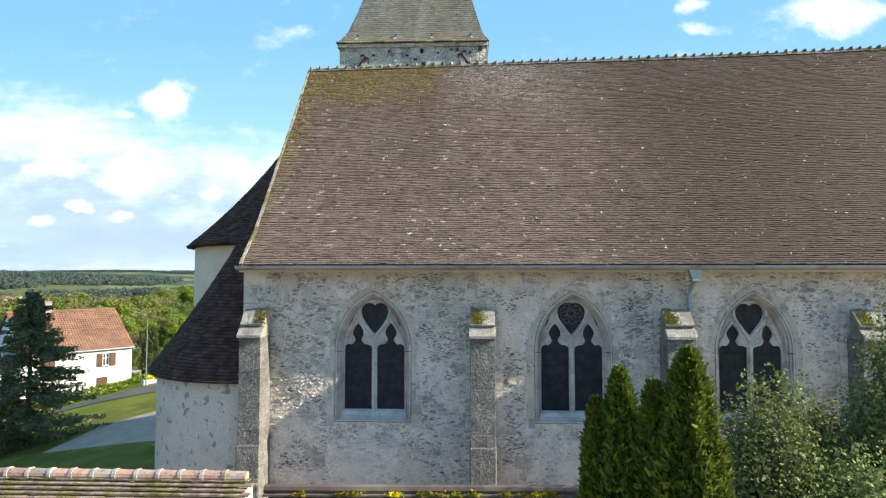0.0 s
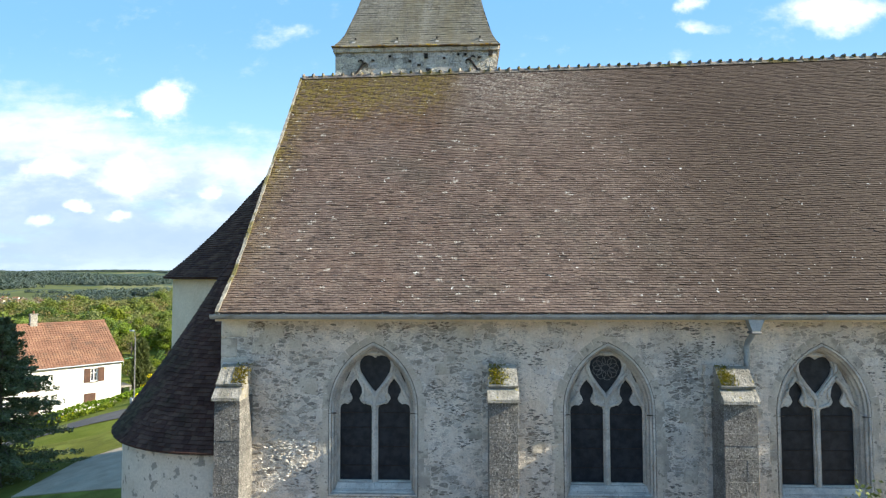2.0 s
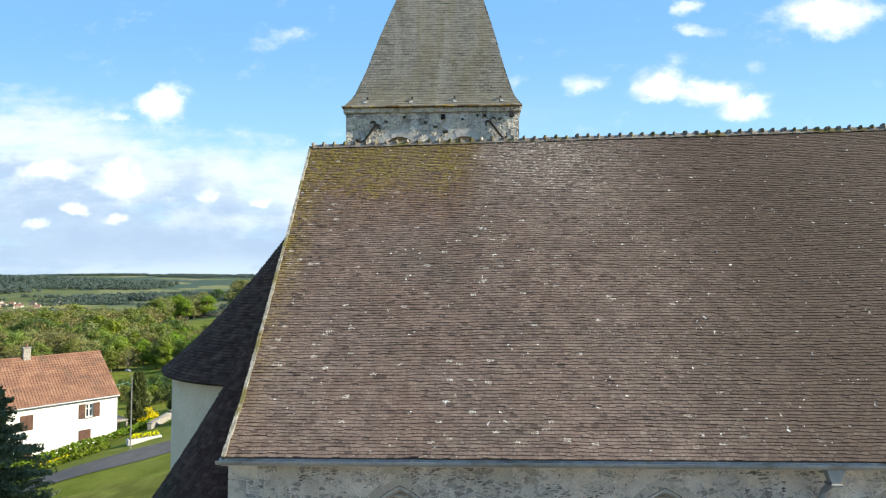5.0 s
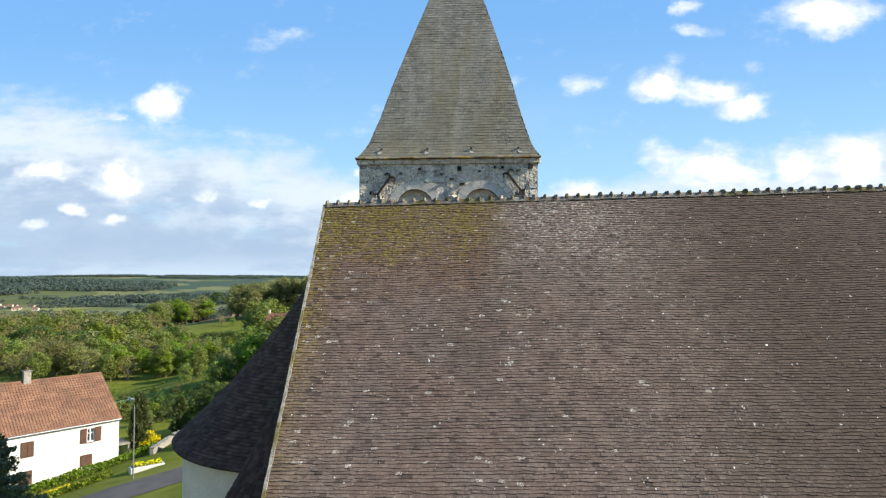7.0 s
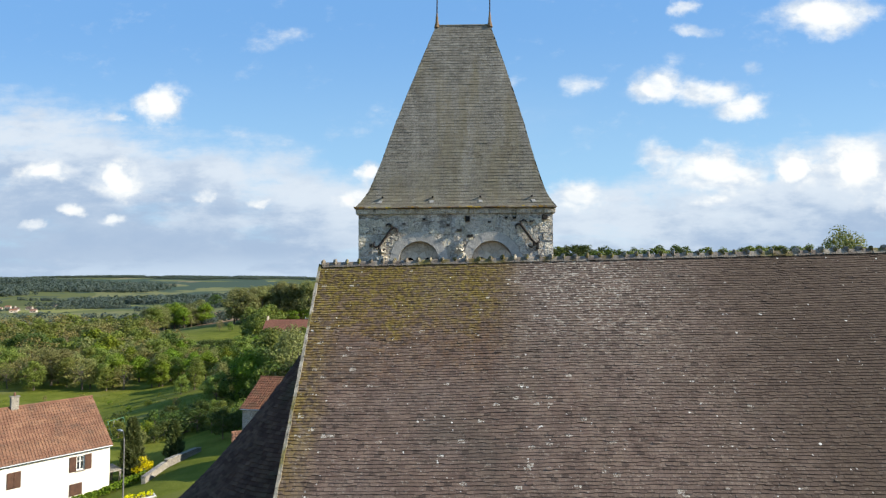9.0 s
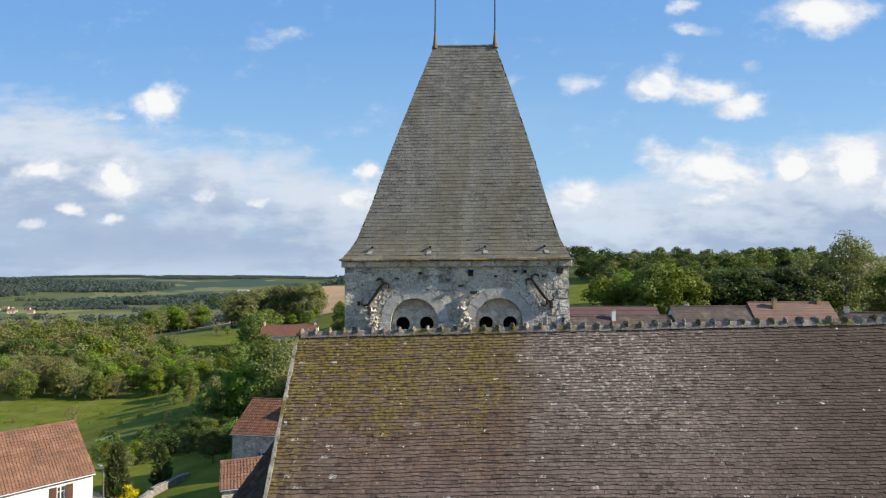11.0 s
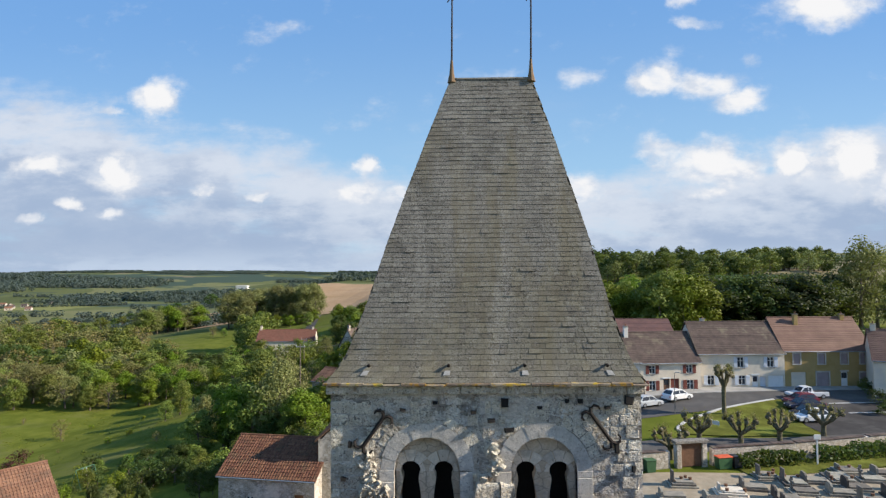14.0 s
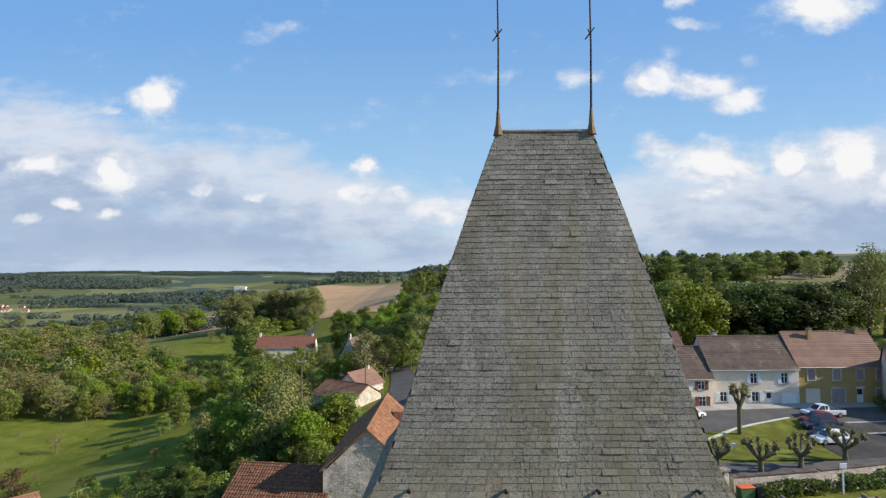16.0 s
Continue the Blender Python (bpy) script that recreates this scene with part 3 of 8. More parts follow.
def ground_fields(k, pos, col):
    """Far off, the grass turns into fields of several crops with woods between, the woods tinted for haze."""
    x, y, z = k.xyz(pos)
    far = k.step(k.vec("LENGTH", k.vec("SUBTRACT", pos, (-20, 60, 0))), 190, 330)
    warp = k.vec("ADD", k.vec("MULTIPLY", pos, (1.0, 0.62, 0.0)), k.vec("MULTIPLY", k.noise(pos, 0.004, 3.0, 0.5, "Color"), (120, 120, 0)))
    v = k.n("ShaderNodeTexVoronoi", {"Vector": warp, "Scale": 0.0058, "Randomness": 1.0})
    r, g, b = k.xyz(v.outputs["Color"])
    crop = k.mix(k.step(r, 0.25, 0.35), (0.084, 0.094, 0.036), (0.118, 0.126, 0.050))
    crop = k.mix(k.step(r, 0.66, 0.70), crop, (0.160, 0.160, 0.074))
    crop = k.mix(k.step(g, 0.93, 0.94), crop, (0.20, 0.20, 0.07))
    crop = k.mix(k.step(b, 0.86, 0.88), crop, (0.22, 0.175, 0.115))
    crop = k.mix(k.step(k.noise(pos, 0.03, 5.0, 0.65), 0.35, 0.7, 0.0, 0.4), crop, (0.075, 0.10, 0.035))
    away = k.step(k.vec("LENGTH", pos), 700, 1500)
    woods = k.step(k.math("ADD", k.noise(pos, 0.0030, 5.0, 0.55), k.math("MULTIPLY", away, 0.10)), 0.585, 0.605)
    # Far woods get a bluish tint, haze painted into the ground.
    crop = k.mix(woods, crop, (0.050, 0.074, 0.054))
    return k.mix(far, col, crop)


GRASS = material("meadow_grass", (0.092, 0.112, 0.014), (0.155, 0.168, 0.028), 0.22, 0.97, 6, 0.6, 0.06, c3=(0.14, 0.14, 0.045), s3=0.07, spec=0.05, extra=ground_fields)


# ---- building helpers ----
def link_mesh(name, bm, mat, parent=None, label="", kind=""):
    me = bpy.data.meshes.new(name)
    if isinstance(bm, bmesh.types.BMesh):
        bmesh.ops.recalc_face_normals(bm, faces=bm.faces)
        bm.to_mesh(me)
        bm.free()
    else:
        me.from_pydata(bm[0], [], bm[1])
    for mm in mat if isinstance(mat, (list, tuple)) else (mat,):
        me.materials.append(mm)
    ob = new(name, me)
    if parent:
        ob.parent = parent
    return tagged(ob, label, kind=kind)


def part(name, bm, mat, parent, label="", kind=""):
    return link_mesh(name, bm, mat, parent, label, kind)


def piece(name, me, parent, m):
    """One more object on a shared mesh."""
    ob = new(name, me)
    ob.parent = parent
    ob.matrix_basis = m
    return ob


def thing(name, label, category, m=None, group="", kind=""):
    ob = new(name)
    ob.empty_display_size = 0.2
    if m is not None:
        ob.matrix_basis = m
    return tagged(ob, label, category, group, kind)


def box(bm, x0, x1, y0, y1, z0, z1, bevel=0.0, m=None):
    vs = [bm.verts.new((x, y, z)) for x in (x0, x1) for y in (y0, y1) for z in (z0, z1)]
    fs = [bm.faces.new([vs[i] for i in q]) for q in ((0, 1, 3, 2), (4, 6, 7, 5), (0, 4, 5, 1), (2, 3, 7, 6), (0, 2, 6, 4), (1, 5, 7, 3))]
    if bevel:
        es = list({e for f in fs for e in f.edges})
        r = bmesh.ops.bevel(bm, geom=es, offset=bevel, segments=1, affect="EDGES", profile=0.5)
        vs = list({v for f in r["faces"] for v in f.verts} | {v for v in vs if v.is_valid})
    if m is not None:
        bmesh.ops.transform(bm, matrix=m, verts=[v for v in vs if v.is_valid])
    return bm


def boxed(*args, **kw):
    return box(bmesh.new(), *args, **kw)


def plate(outer, holes, d0, d1, to):
    """A flat plate from an outline with holes, between depths d0 and d1; to(u, v, d) gives the place."""
    bm = bmesh.new()
    loops = []
    for loop in (outer, *holes):
        vs = [bm.verts.new(to(u, v, d0)) for u, v in loop]
        loops.append([bm.edges.new((vs[i], vs[(i + 1) % len(vs)])) for i in range(len(vs))])
    n = (Vector(to(1, 0, 0)) - Vector(to(0, 0, 0))).cross(Vector(to(0, 1, 0)) - Vector(to(0, 0, 0)))
    bmesh.ops.triangle_fill(bm, use_beauty=True, use_dissolve=False, edges=[e for l in loops for e in l], normal=n)
    shift = Vector(to(0, 0, d1)) - Vector(to(0, 0, d0))
    r = bmesh.ops.extrude_face_region(bm, geom=list(bm.faces))
    bmesh.ops.translate(bm, vec=shift, verts=[v for v in r["geom"] if isinstance(v, bmesh.types.BMVert)])
    return bm


def tube(bm, pts, radii, seg=8, cap=True):
    pts = [Vector(p) for p in pts]
    rings = []
    for i, p in enumerate(pts):
        t = (pts[min(i + 1, len(pts) - 1)] - pts[max(i - 1, 0)]).normalized()
        s = t.cross(Vector((0, 0, 1)) if abs(t.z) < 0.9 else Vector((1, 0, 0))).normalized()
        w = t.cross(s)
        r = radii[i] if isinstance(radii, (list, tuple)) else radii
        rings.append([bm.verts.new(p + r * (math.cos(a) * s + math.sin(a) * w)) for a in (2 * math.pi * j / seg for j in range(seg))])
    for a, b in zip(rings, rings[1:]):
        for j in range(seg):
            bm.faces.new((a[j], a[(j + 1) % seg], b[(j + 1) % seg], b[j]))
    if cap:
        bm.faces.new(rings[0][::-1])
        bm.faces.new(rings[-1])
    return bm


def tubed(pts, radii, seg=8):
    return tube(bmesh.new(), pts, radii, seg)


def rough_block(seed, jag=0.07, cuts=1):
    """A unit block, -0.5 to 0.5, with worn and uneven edges."""
    rng = random.Random(seed)
    bm = boxed(-0.5, 0.5, -0.5, 0.5, -0.5, 0.5, bevel=0.06)
    for v in bm.verts:
        v.co += Vector((rng.uniform(-jag, jag), rng.uniform(-jag, jag), rng.uniform(-jag, jag)))
    bmesh.ops.recalc_face_normals(bm, faces=bm.faces)
    me = bpy.data.meshes.new("block")
    bm.to_mesh(me)
    bm.free()
    return me


def rough_stone(seed):
    """A unit rubble stone facing -y: an uneven polygon, swollen in the middle."""
    rng = random.Random(seed)
    n = rng.randint(6, 8)
    ring = [(0.5 * rng.uniform(0.75, 1.05) * math.cos(a), 0.5 * rng.uniform(0.7, 1.05) * math.sin(a)) for a in (2 * math.pi * (i + rng.uniform(-0.2, 0.2)) / n for i in range(n))]
    vs, fs = [], []
    for y, k in ((0.5, 1.0), (-0.2, 0.95), (-0.5, 0.6)):
        vs += [(x * k, y, z * k) for x, z in ring]
    for b in (0, n):
        fs += [(b + i, b + (i + 1) % n, b + n + (i + 1) % n, b + n + i) for i in range(n)]
    fs.append(tuple(range(2 * n, 3 * n)))
    me = bpy.data.meshes.new("stone")
    me.from_pydata(vs, [], fs)
    return me


def with_material(me, mat):
    me = me.copy()
    me.materials.clear()
    me.materials.append(mat)
    return me


def arch(a, zs, rise, z0, n=14, cx=0.0):
    """A pointed arch: half width a, foot z0, springing zs, rise above it."""
    r = (a * a + rise * rise) / (2 * a)
    c = a - r
    end = math.atan2(rise, -c)
    right = [(cx + c + r * math.cos(end * i / n), zs + r * math.sin(end * i / n)) for i in range(n + 1)]
    left = [(2 * cx - x, z) for x, z in right[-2::-1]]
    return [(cx - a, z0), (cx + a, z0)] + right + left


def S(v):
    v = min(1.0, max(0.0, v))
    return v * v * (3 - 2 * v)


def ground_z(x, y):
    """The height of the land."""
    r = math.hypot(x + 20, y - 60)
    z = 1.5 + 1.8 * S((y - 30) / 35) * S((x + 12) / 28) + 0.9 * S((y - 82) / 15) * S((x - 5) / 25)
    z += 6 * S((y - 110) / 200) * S((x - 5) / 70)
    z -= 3.0 * S((-x - 6) / 24) + 2.5 * S((-x - 26) / 14)
    z -= 8.0 * S((-x - 38) / 50) * S((y - 40) / 60)
    z += 9.0 * S((y - 150) / 170) * S((x + 190) / 110)
    z += 2 * S((y - 200) / 150) * S((x + 60) / 60) + 12 * S((y - 330) / 300) * S((x + 290) / 120) * S((60 - x) / 110)
    z += 9 * S((y - 300) / 180) * S((x - 10) / 90) + 8 * S((y - 330) / 200) * S((x + 290) / 100) * S((-100 - x) / 60)
    z -= 17.0 * S((-x - 110) / 260) * S((y - 150) / 300)
    z += 56 * S((r - 900) / 2700) + 12 * math.sin(x * 0.0021 + 1.3) * math.sin(y * 0.0017 + 0.4) * S((r - 500) / 900)
    return z


def sheet(name, outline, mat, lift, label="", thick=0.0, step=2.0):
    """A level area of the land inside an outline, laid on the ground, cut into a grid so that it follows it."""
    bm = bmesh.new()
    f = bm.faces.new([bm.verts.new((x, y, 0)) for x, y in outline])
    xs, ys = [p[0] for p in outline], [p[1] for p in outline]
    for axis, lo, hi in ((0, min(xs), max(xs)), (1, min(ys), max(ys))):
        v = lo + step
        while v < hi:
            co = [0, 0, 0]
            no = [0, 0, 0]
            co[axis], no[axis] = v, 1
            bmesh.ops.bisect_plane(bm, geom=list(bm.verts) + list(bm.edges) + list(bm.faces), plane_co=co, plane_no=no)
            v += step
    for v in bm.verts:
        v.co.z = ground_z(v.co.x, v.co.y) + lift
    if thick:
        r = bmesh.ops.extrude_face_region(bm, geom=list(bm.faces))
        bmesh.ops.translate(bm, vec=(0, 0, -thick), verts=[v for v in r["geom"] if isinstance(v, bmesh.types.BMVert)])
    ob = link_mesh(name, bm, mat)
    return tagged(ob, label, name.split("_")[0], kind="structure")


def ribbon(line, width, n=3):
    """The outline of a band along a smooth line."""
    pts = []
    line = [Vector((*p, 0)) for p in line]
    for i in range(len(line) - 1):
        p0, p1, p2, p3 = line[max(i - 1, 0)], line[i], line[i + 1], line[min(i + 2, len(line) - 1)]
        for j in range(n):
            t = j / n
            pts.append(0.5 * (2 * p1 + (p2 - p0) * t + (2 * p0 - 5 * p1 + 4 * p2 - p3) * t * t + (3 * p1 - p0 - 3 * p2 + p3) * t ** 3))
    pts.append(line[-1])
    l, r = [], []
    for i, p in enumerate(pts):
        t = (pts[min(i + 1, len(pts) - 1)] - pts[max(i - 1, 0)]).normalized()
        s = Vector((-t.y, t.x, 0)) * width / 2
        l.append(tuple((p + s).xy))
        r.append(tuple((p - s).xy))
    return l + r[::-1]


# ---- land ----
def make_ground():
    n = 230
    ax = [25 * math.sinh(-5.75 + 11.5 * i / n) for i in range(n + 1)]
    vs = [(x - 5, y + 60, ground_z(x - 5, y + 60)) for y in ax for x in ax]
    fs = [(j * (n + 1) + i, j * (n + 1) + i + 1, (j + 1) * (n + 1) + i + 1, (j + 1) * (n + 1) + i) for j in range(n) for i in range(n)]
    ob = link_mesh("ground", (vs, fs), GRASS)
    for p in ob.data.polygons:
        p.use_smooth = True
    tagged(ob, "rolling green land with meadows, crops and woods to the horizon", "ground", kind="structure")


make_ground()
sheet("road", ribbon([(-2, 79), (8, 82.5), (17, 86.2), (25, 89.2), (33, 91.2), (42, 92.6), (52, 93.2), (66, 93.7)], 8.0), ASPHALT, 0.05, "grey asphalt village street curving past the terraced houses")
sheet("pavement", ribbon([(4, 89.0), (14, 91.9), (22, 93.3), (31, 94.6), (42, 95.5), (56, 96.2)], 2.6), PAVING, 0.13, "pale pavement along the fronts of the terraced houses", thick=0.12)
sheet("road", [(35.6, 73.3), (35.8, 79.5), (39.4, 90.6), (47, 92), (56, 92.5), (58, 84), (52, 74), (46, 69)], DARK_ASPHALT, 0.045, "asphalt parking place beside the lawn")
sheet("road", ribbon([(4, 66.5), (12, 69.5), (20, 72.2), (28, 72.2), (36, 73.2), (50, 76), (66, 80)], 4.6), ASPHALT, 0.055, "narrow asphalt lane in front of the churchyard wall")
sheet("lawn", [(21, 76), (25, 75.0), (35.4, 75.4), (35.6, 79.5), (37.6, 85.6), (39.2, 90.4), (36.0, 89.4), (29.5, 86.2), (24, 81.8), (21, 78)], LAWN, 0.10, "bright mown triangular lawn in the village square")
sheet("kerb", ribbon([(21.2, 76.8), (21.2, 78.3), (24, 82.0), (29.5, 86.4), (36.4, 89.6), (38, 90.2)], 0.35), KERB, 0.15, "pale kerb round the village lawn", thick=0.15)
for y0 in (77.5, 84.6, 88.4):
    sheet("road_marking", [(44, y0), (53, y0 + 0.6), (53, y0 + 1.0), (44, y0 + 0.4)], ROAD_PAINT, 0.075, "white painted line of a parking bay")
sheet("road_marking", ribbon([(12, 83.6), (19, 87.3), (26, 90.8)], 0.25), ROAD_PAINT, 0.075, "white painted line along the street")
sheet("path", [(3, 50), (6, 62.5), (14, 64.2), (24, 64.0), (38, 66), (60, 69), (60, 46), (20, 44)], GRAVEL, 0.05, "pale gravel paths of the churchyard")
sheet("lawn", ribbon([(21.5, 64.4), (28, 65.6), (36, 67.6), (48, 70.5)], 3.0), LAWN, 0.10, "narrow grass verge along the churchyard wall")
# Out of view: added to throw warm light up at the nave wall.
sheet("path", [(-14, -30), (30, -30), (30, 15.9), (-11.5, 15.9), (-14, 10)], GRAVEL, 0.05, "unseen pale gravel sheet added to bounce warm light onto the wall")
# before the white house
sheet("road", ribbon([(-62, 31), (-46, 36.5), (-36, 41.0), (-30.0, 44.0), (-25.6, 47.0), (-20.5, 51.5), (-14, 58)], 4.6), ASPHALT, 0.05, "sunlit grey village road below the church")
sheet("terrace", [(-19.8, 26.8), (-12, 24.6), (-12, 34), (-18.6, 34.2), (-20.4, 32)], GRAVEL, 0.06, "pale gravelled terrace on the lawn", thick=0.05)
sheet("lawn", [(-40, 18), (-11, 18), (-11, 45), (-16, 43.5), (-23, 39.6), (-32, 34.9), (-40, 32)], LAWN, 0.025, "green lawn beside the church")
sheet("pavement", ribbon([(-12.4, 24), (-13.0, 29), (-14.6, 34)], 1.3), PAVING, 0.07, "grey paved footpath round the apse")
# far fields
sheet("field", [(-80, 330), (-42, 285), (-28, 330), (-62, 600), (-158, 640), (-96, 380)], PLOUGHED, 0.35, "bare brown ploughed field beyond the village", step=14)
sheet("field", [(-150, 330), (-112, 330), (-150, 430), (-215, 430)], PLOUGHED, 0.35, "bare brown strip of field on the slope", step=14)
sheet("road", ribbon([(-33, 96), (-38, 125), (-44, 165), (-53, 205), (-63.6, 243), (-75, 300), (-88, 363)], 4.0), ASPHALT, 0.12, "narrow country road climbing out of the village", step=6)
sheet("road", ribbon([(-12.5, 98), (-14.2, 112), (-14.8, 128), (-17.5, 152)], 5.0), ASPHALT, 0.09, "asphalt lane between old houses")
sheet("road", [(-12, 84), (-4, 84), (-8, 106), (-22, 106), (-20, 94)], ASPHALT, 0.06, "asphalt village crossroads between old houses")


# ---- church ----
X0, X1 = -6.15, 24.0
WALL_Y = 16.05
RIDGE_Y = 23.2


def ridge_rise(x):
    return 0.019 * (x + 6.4) + 0.0012 * max(0.0, x - 8) ** 2


PROFILE = [(15.52, 8.30), (16.6, 9.22), (17.9, 10.62), (23.2, 16.45)]
LENS = [0.0]
for p, q in zip(PROFILE, PROFILE[1:]):
    LENS.append(LENS[-1] + math.dist(p, q))
SLOPE = LENS[-1]


def verge_x(s):
    """The outer edge of the roof at the gable leans out towards the ridge."""
    return X0 + 0.06 - 0.31 * s / SLOPE


def nave_roof(x, s, lift=0.0):
    """A point of the roof's front: x along it, s up the slope."""
    s = max(0.0, min(SLOPE, s))
    i = max(j for j in range(len(PROFILE) - 1) if LENS[j] <= s + 1e-9)
    f = (s - LENS[i]) / (LENS[i + 1] - LENS[i])
    (y0, z0), (y1, z1) = PROFILE[i], PROFILE[i + 1]
    t = Vector((0, y1 - y0, z1 - z0)).normalized()
    sag = 0.05 * math.sin(x * 0.55 + 1) * math.sin(math.pi * s / SLOPE)
    p = Vector((x, y0 + (y1 - y0) * f, z0 + (z1 - z0) * f + ridge_rise(x) * s / SLOPE))
    return p + Vector((0, -t.z, t.y)) * (lift + sag)


def wedge(vs, fs, a, b, c, d, n, thick):
    """A tile: lower edge a-b, upper edge c-d, with its thickness at the lower edge."""
    k = len(vs)
    up = n * thick
    vs += [tuple(a + up), tuple(b + up), tuple(c + n * 0.003), tuple(d + n * 0.003), tuple(a), tuple(b)]
    fs += [(k, k + 1, k + 2, k + 3), (k + 4, k + 5, k + 1, k), (k + 4, k, k + 3), (k + 5, k + 2, k + 1)]


BUTTRESSES = ((-5.67, 0.58), (0.51, 0.64), (5.63, 0.72), (10.55, 0.74), (15.9, 0.74), (21.2, 0.74))
BUTTRESS_STONE = material("dark_speckled_stone", (0.14, 0.13, 0.117), (0.25, 0.235, 0.212), 4.0, 0.95, 34, 0.9, 0.03, c3=(0.13, 0.125, 0.115), s3=1.6, lo3=0.48, hi3=0.60, spots=((26.0, 0.58, (0.46, 0.44, 0.40), 0.55), (30.0, 0.57, (0.05, 0.046, 0.04), 0.75), (5.0, 0.64, (0.42, 0.40, 0.36), 0.4)), rnd=0.12, spec=0.1)
CAP_STONE = material("pale_cap_stone", (0.24, 0.22, 0.185), (0.42, 0.392, 0.34), 6.0, 0.95, 35, 0.8, 0.03, c3=(0.20, 0.185, 0.15), s3=3.0, lo3=0.50, hi3=0.58, spots=((18.0, 0.60, (0.12, 0.11, 0.095), 0.7), (9.0, 0.64, (0.26, 0.21, 0.03), 0.7)), rnd=0.1, spec=0.1)
SURROUND = material("window_surround_stone", (0.50, 0.435, 0.35), (0.66, 0.59, 0.49), 1.8, 0.95, 22, 0.9, 0.04, c3=(0.33, 0.295, 0.25), s3=1.6, lo3=0.50, hi3=0.62, spots=((9.0, 0.62, (0.17, 0.15, 0.13), 0.7),), spec=0.15)


def build_nave():
    root = thing("church_nave", "long pale rubble church nave with steep brown tiled roof", "church", kind="")
    centres = [-2.50, 3.00, 7.85, 13.2, 18.6]
    holes = [arch(1.064, 6.0, 1.590, 3.980, 14, c) for c in centres]
    face = lambda u, v, d: (u, d, v)
    wall = part("wall", plate([(X0, -0.5), (X1, -0.5), (X1, 8.25), (X0, 8.25)], holes, WALL_Y, WALL_Y + 0.75, face), RUBBLE, root, "pale rubble wall smeared with lime mortar")
    part("back_wall", boxed(X0, X1, 30.0, 30.7, -0.5, 8.2), RUBBLE, root)
    for x, name in ((X0, "gable"), (X1 - 0.7, "gable")):
        out = [(WALL_Y + 0.78, -0.5), (29.95, -0.5), (29.95, 8.6), (RIDGE_Y, 15.95 + ridge_rise(x)), (WALL_Y + 0.78, 8.9)]
        part(name, plate(out, [], 0, 0.7, lambda u, v, d: (x + d, u, v)), RUBBLE, root)
    # windows
    for i, c in enumerate(centres):
        w = new("window")
        w.parent = root
        w.location = (c, 0, 0)
        tagged(w, "tall pointed window with two lights and flowing stone tracery")
        # Dark ring fills the gap round the frame, its shade put into the colour.
        part("joint", arch_moulding([(-0.024, 0.012), (0.004, 0.012)]), JOINT, w)
        part("outer_moulding", arch_moulding([(0.0, 0.20), (0.0, -0.012), (0.045, -0.012), (0.050, 0.055), (0.064, 0.055), (0.066, 0.02), (0.100, 0.055), (0.103, 0.12), (0.118, 0.12)]), TRACERY, w)
        part("inner_moulding", arch_moulding([(0.120, 0.121), (0.122, 0.085), (0.150, 0.15), (0.154, 0.21), (0.168, 0.21), (0.170, 0.19), (0.186, 0.29)]), TRACERY, w)
        part("tracery", plate(arch(0.90, 6.0, 1.40, 4.06), tracery_holes(i == 1), WALL_Y + 0.272, WALL_Y + 0.38, face), TRACERY, w, "carved stone tracery with a heart-shaped top light" if i != 1 else "carved stone tracery with a drop-shaped top light")
        part("mullion", tubed([(0, WALL_Y + 0.25, 4.2), (0, WALL_Y + 0.25, 6.25)], 0.045, 6), TRACERY, w)
        for sx in (-1, 1):
            part("rib", tubed([(sx * p, WALL_Y + 0.25, q) for p, q in ((0.0, 6.22), (0.10, 6.38), (0.24, 6.56), (0.38, 6.74), (0.44, 6.90), (0.45, 7.05), (0.39, 7.20), (0.24, 7.30), (0.0, 7.28))], 0.044, 6), TRACERY, w)
            part("rib", tubed([(sx * p, WALL_Y + 0.25, q) for p, q in ((0.86, 6.10), (0.76, 6.24), (0.68, 6.42), (0.60, 6.58), (0.46, 6.76))], 0.042, 6), TRACERY, w)
            part("rib", tubed([(sx * p, WALL_Y + 0.25, q) for p, q in ((0.03, 6.06), (0.16, 6.09), (0.27, 6.15), (0.27, 6.30), (0.29, 6.48), (0.40, 6.68))], 0.034, 6), TRACERY, w)
            a, b = sorted((sx * 0.868, sx * 1.043))
            part("joint", boxed(a, b, WALL_Y - 0.0135, WALL_Y + 0.05, 5.905, 5.915), JOINT, w)
        part("leaded_glass", boxed(-0.9, 0.9, WALL_Y + 0.33, WALL_Y + 0.345, 4.05, 7.4), DARK_GLASS, w, "dark leaded glass behind wire")
        for z in (4.6, 5.05, 5.5, 5.85):
            part("saddle_bar", boxed(-0.84, 0.84, WALL_Y + 0.312, WALL_Y + 0.322, z, z + 0.018), IRON, w)
        if i == 1:
            for q in range(9):
                a = 2 * math.pi * q / 9
                part("lattice", tubed([(0.2 * math.cos(a) + 0.11 * math.cos(v), WALL_Y + 0.318, 6.95 + 0.18 * math.sin(a) + 0.11 * math.sin(v)) for v in (j * math.pi / 5 for j in range(11))], 0.008, 4), LEAD, w)
        part("sill", plate([(WALL_Y + 0.06, 4.02), (WALL_Y + 0.27, 4.02), (WALL_Y + 0.27, 4.24), (WALL_Y + 0.19, 4.24), (WALL_Y + 0.06, 4.06)], [], -0.90, 0.90, lambda u, v, d: (d, u, v)), TRACERY, w)
        # dressed stones round the opening
        rng = random.Random(40 + i)
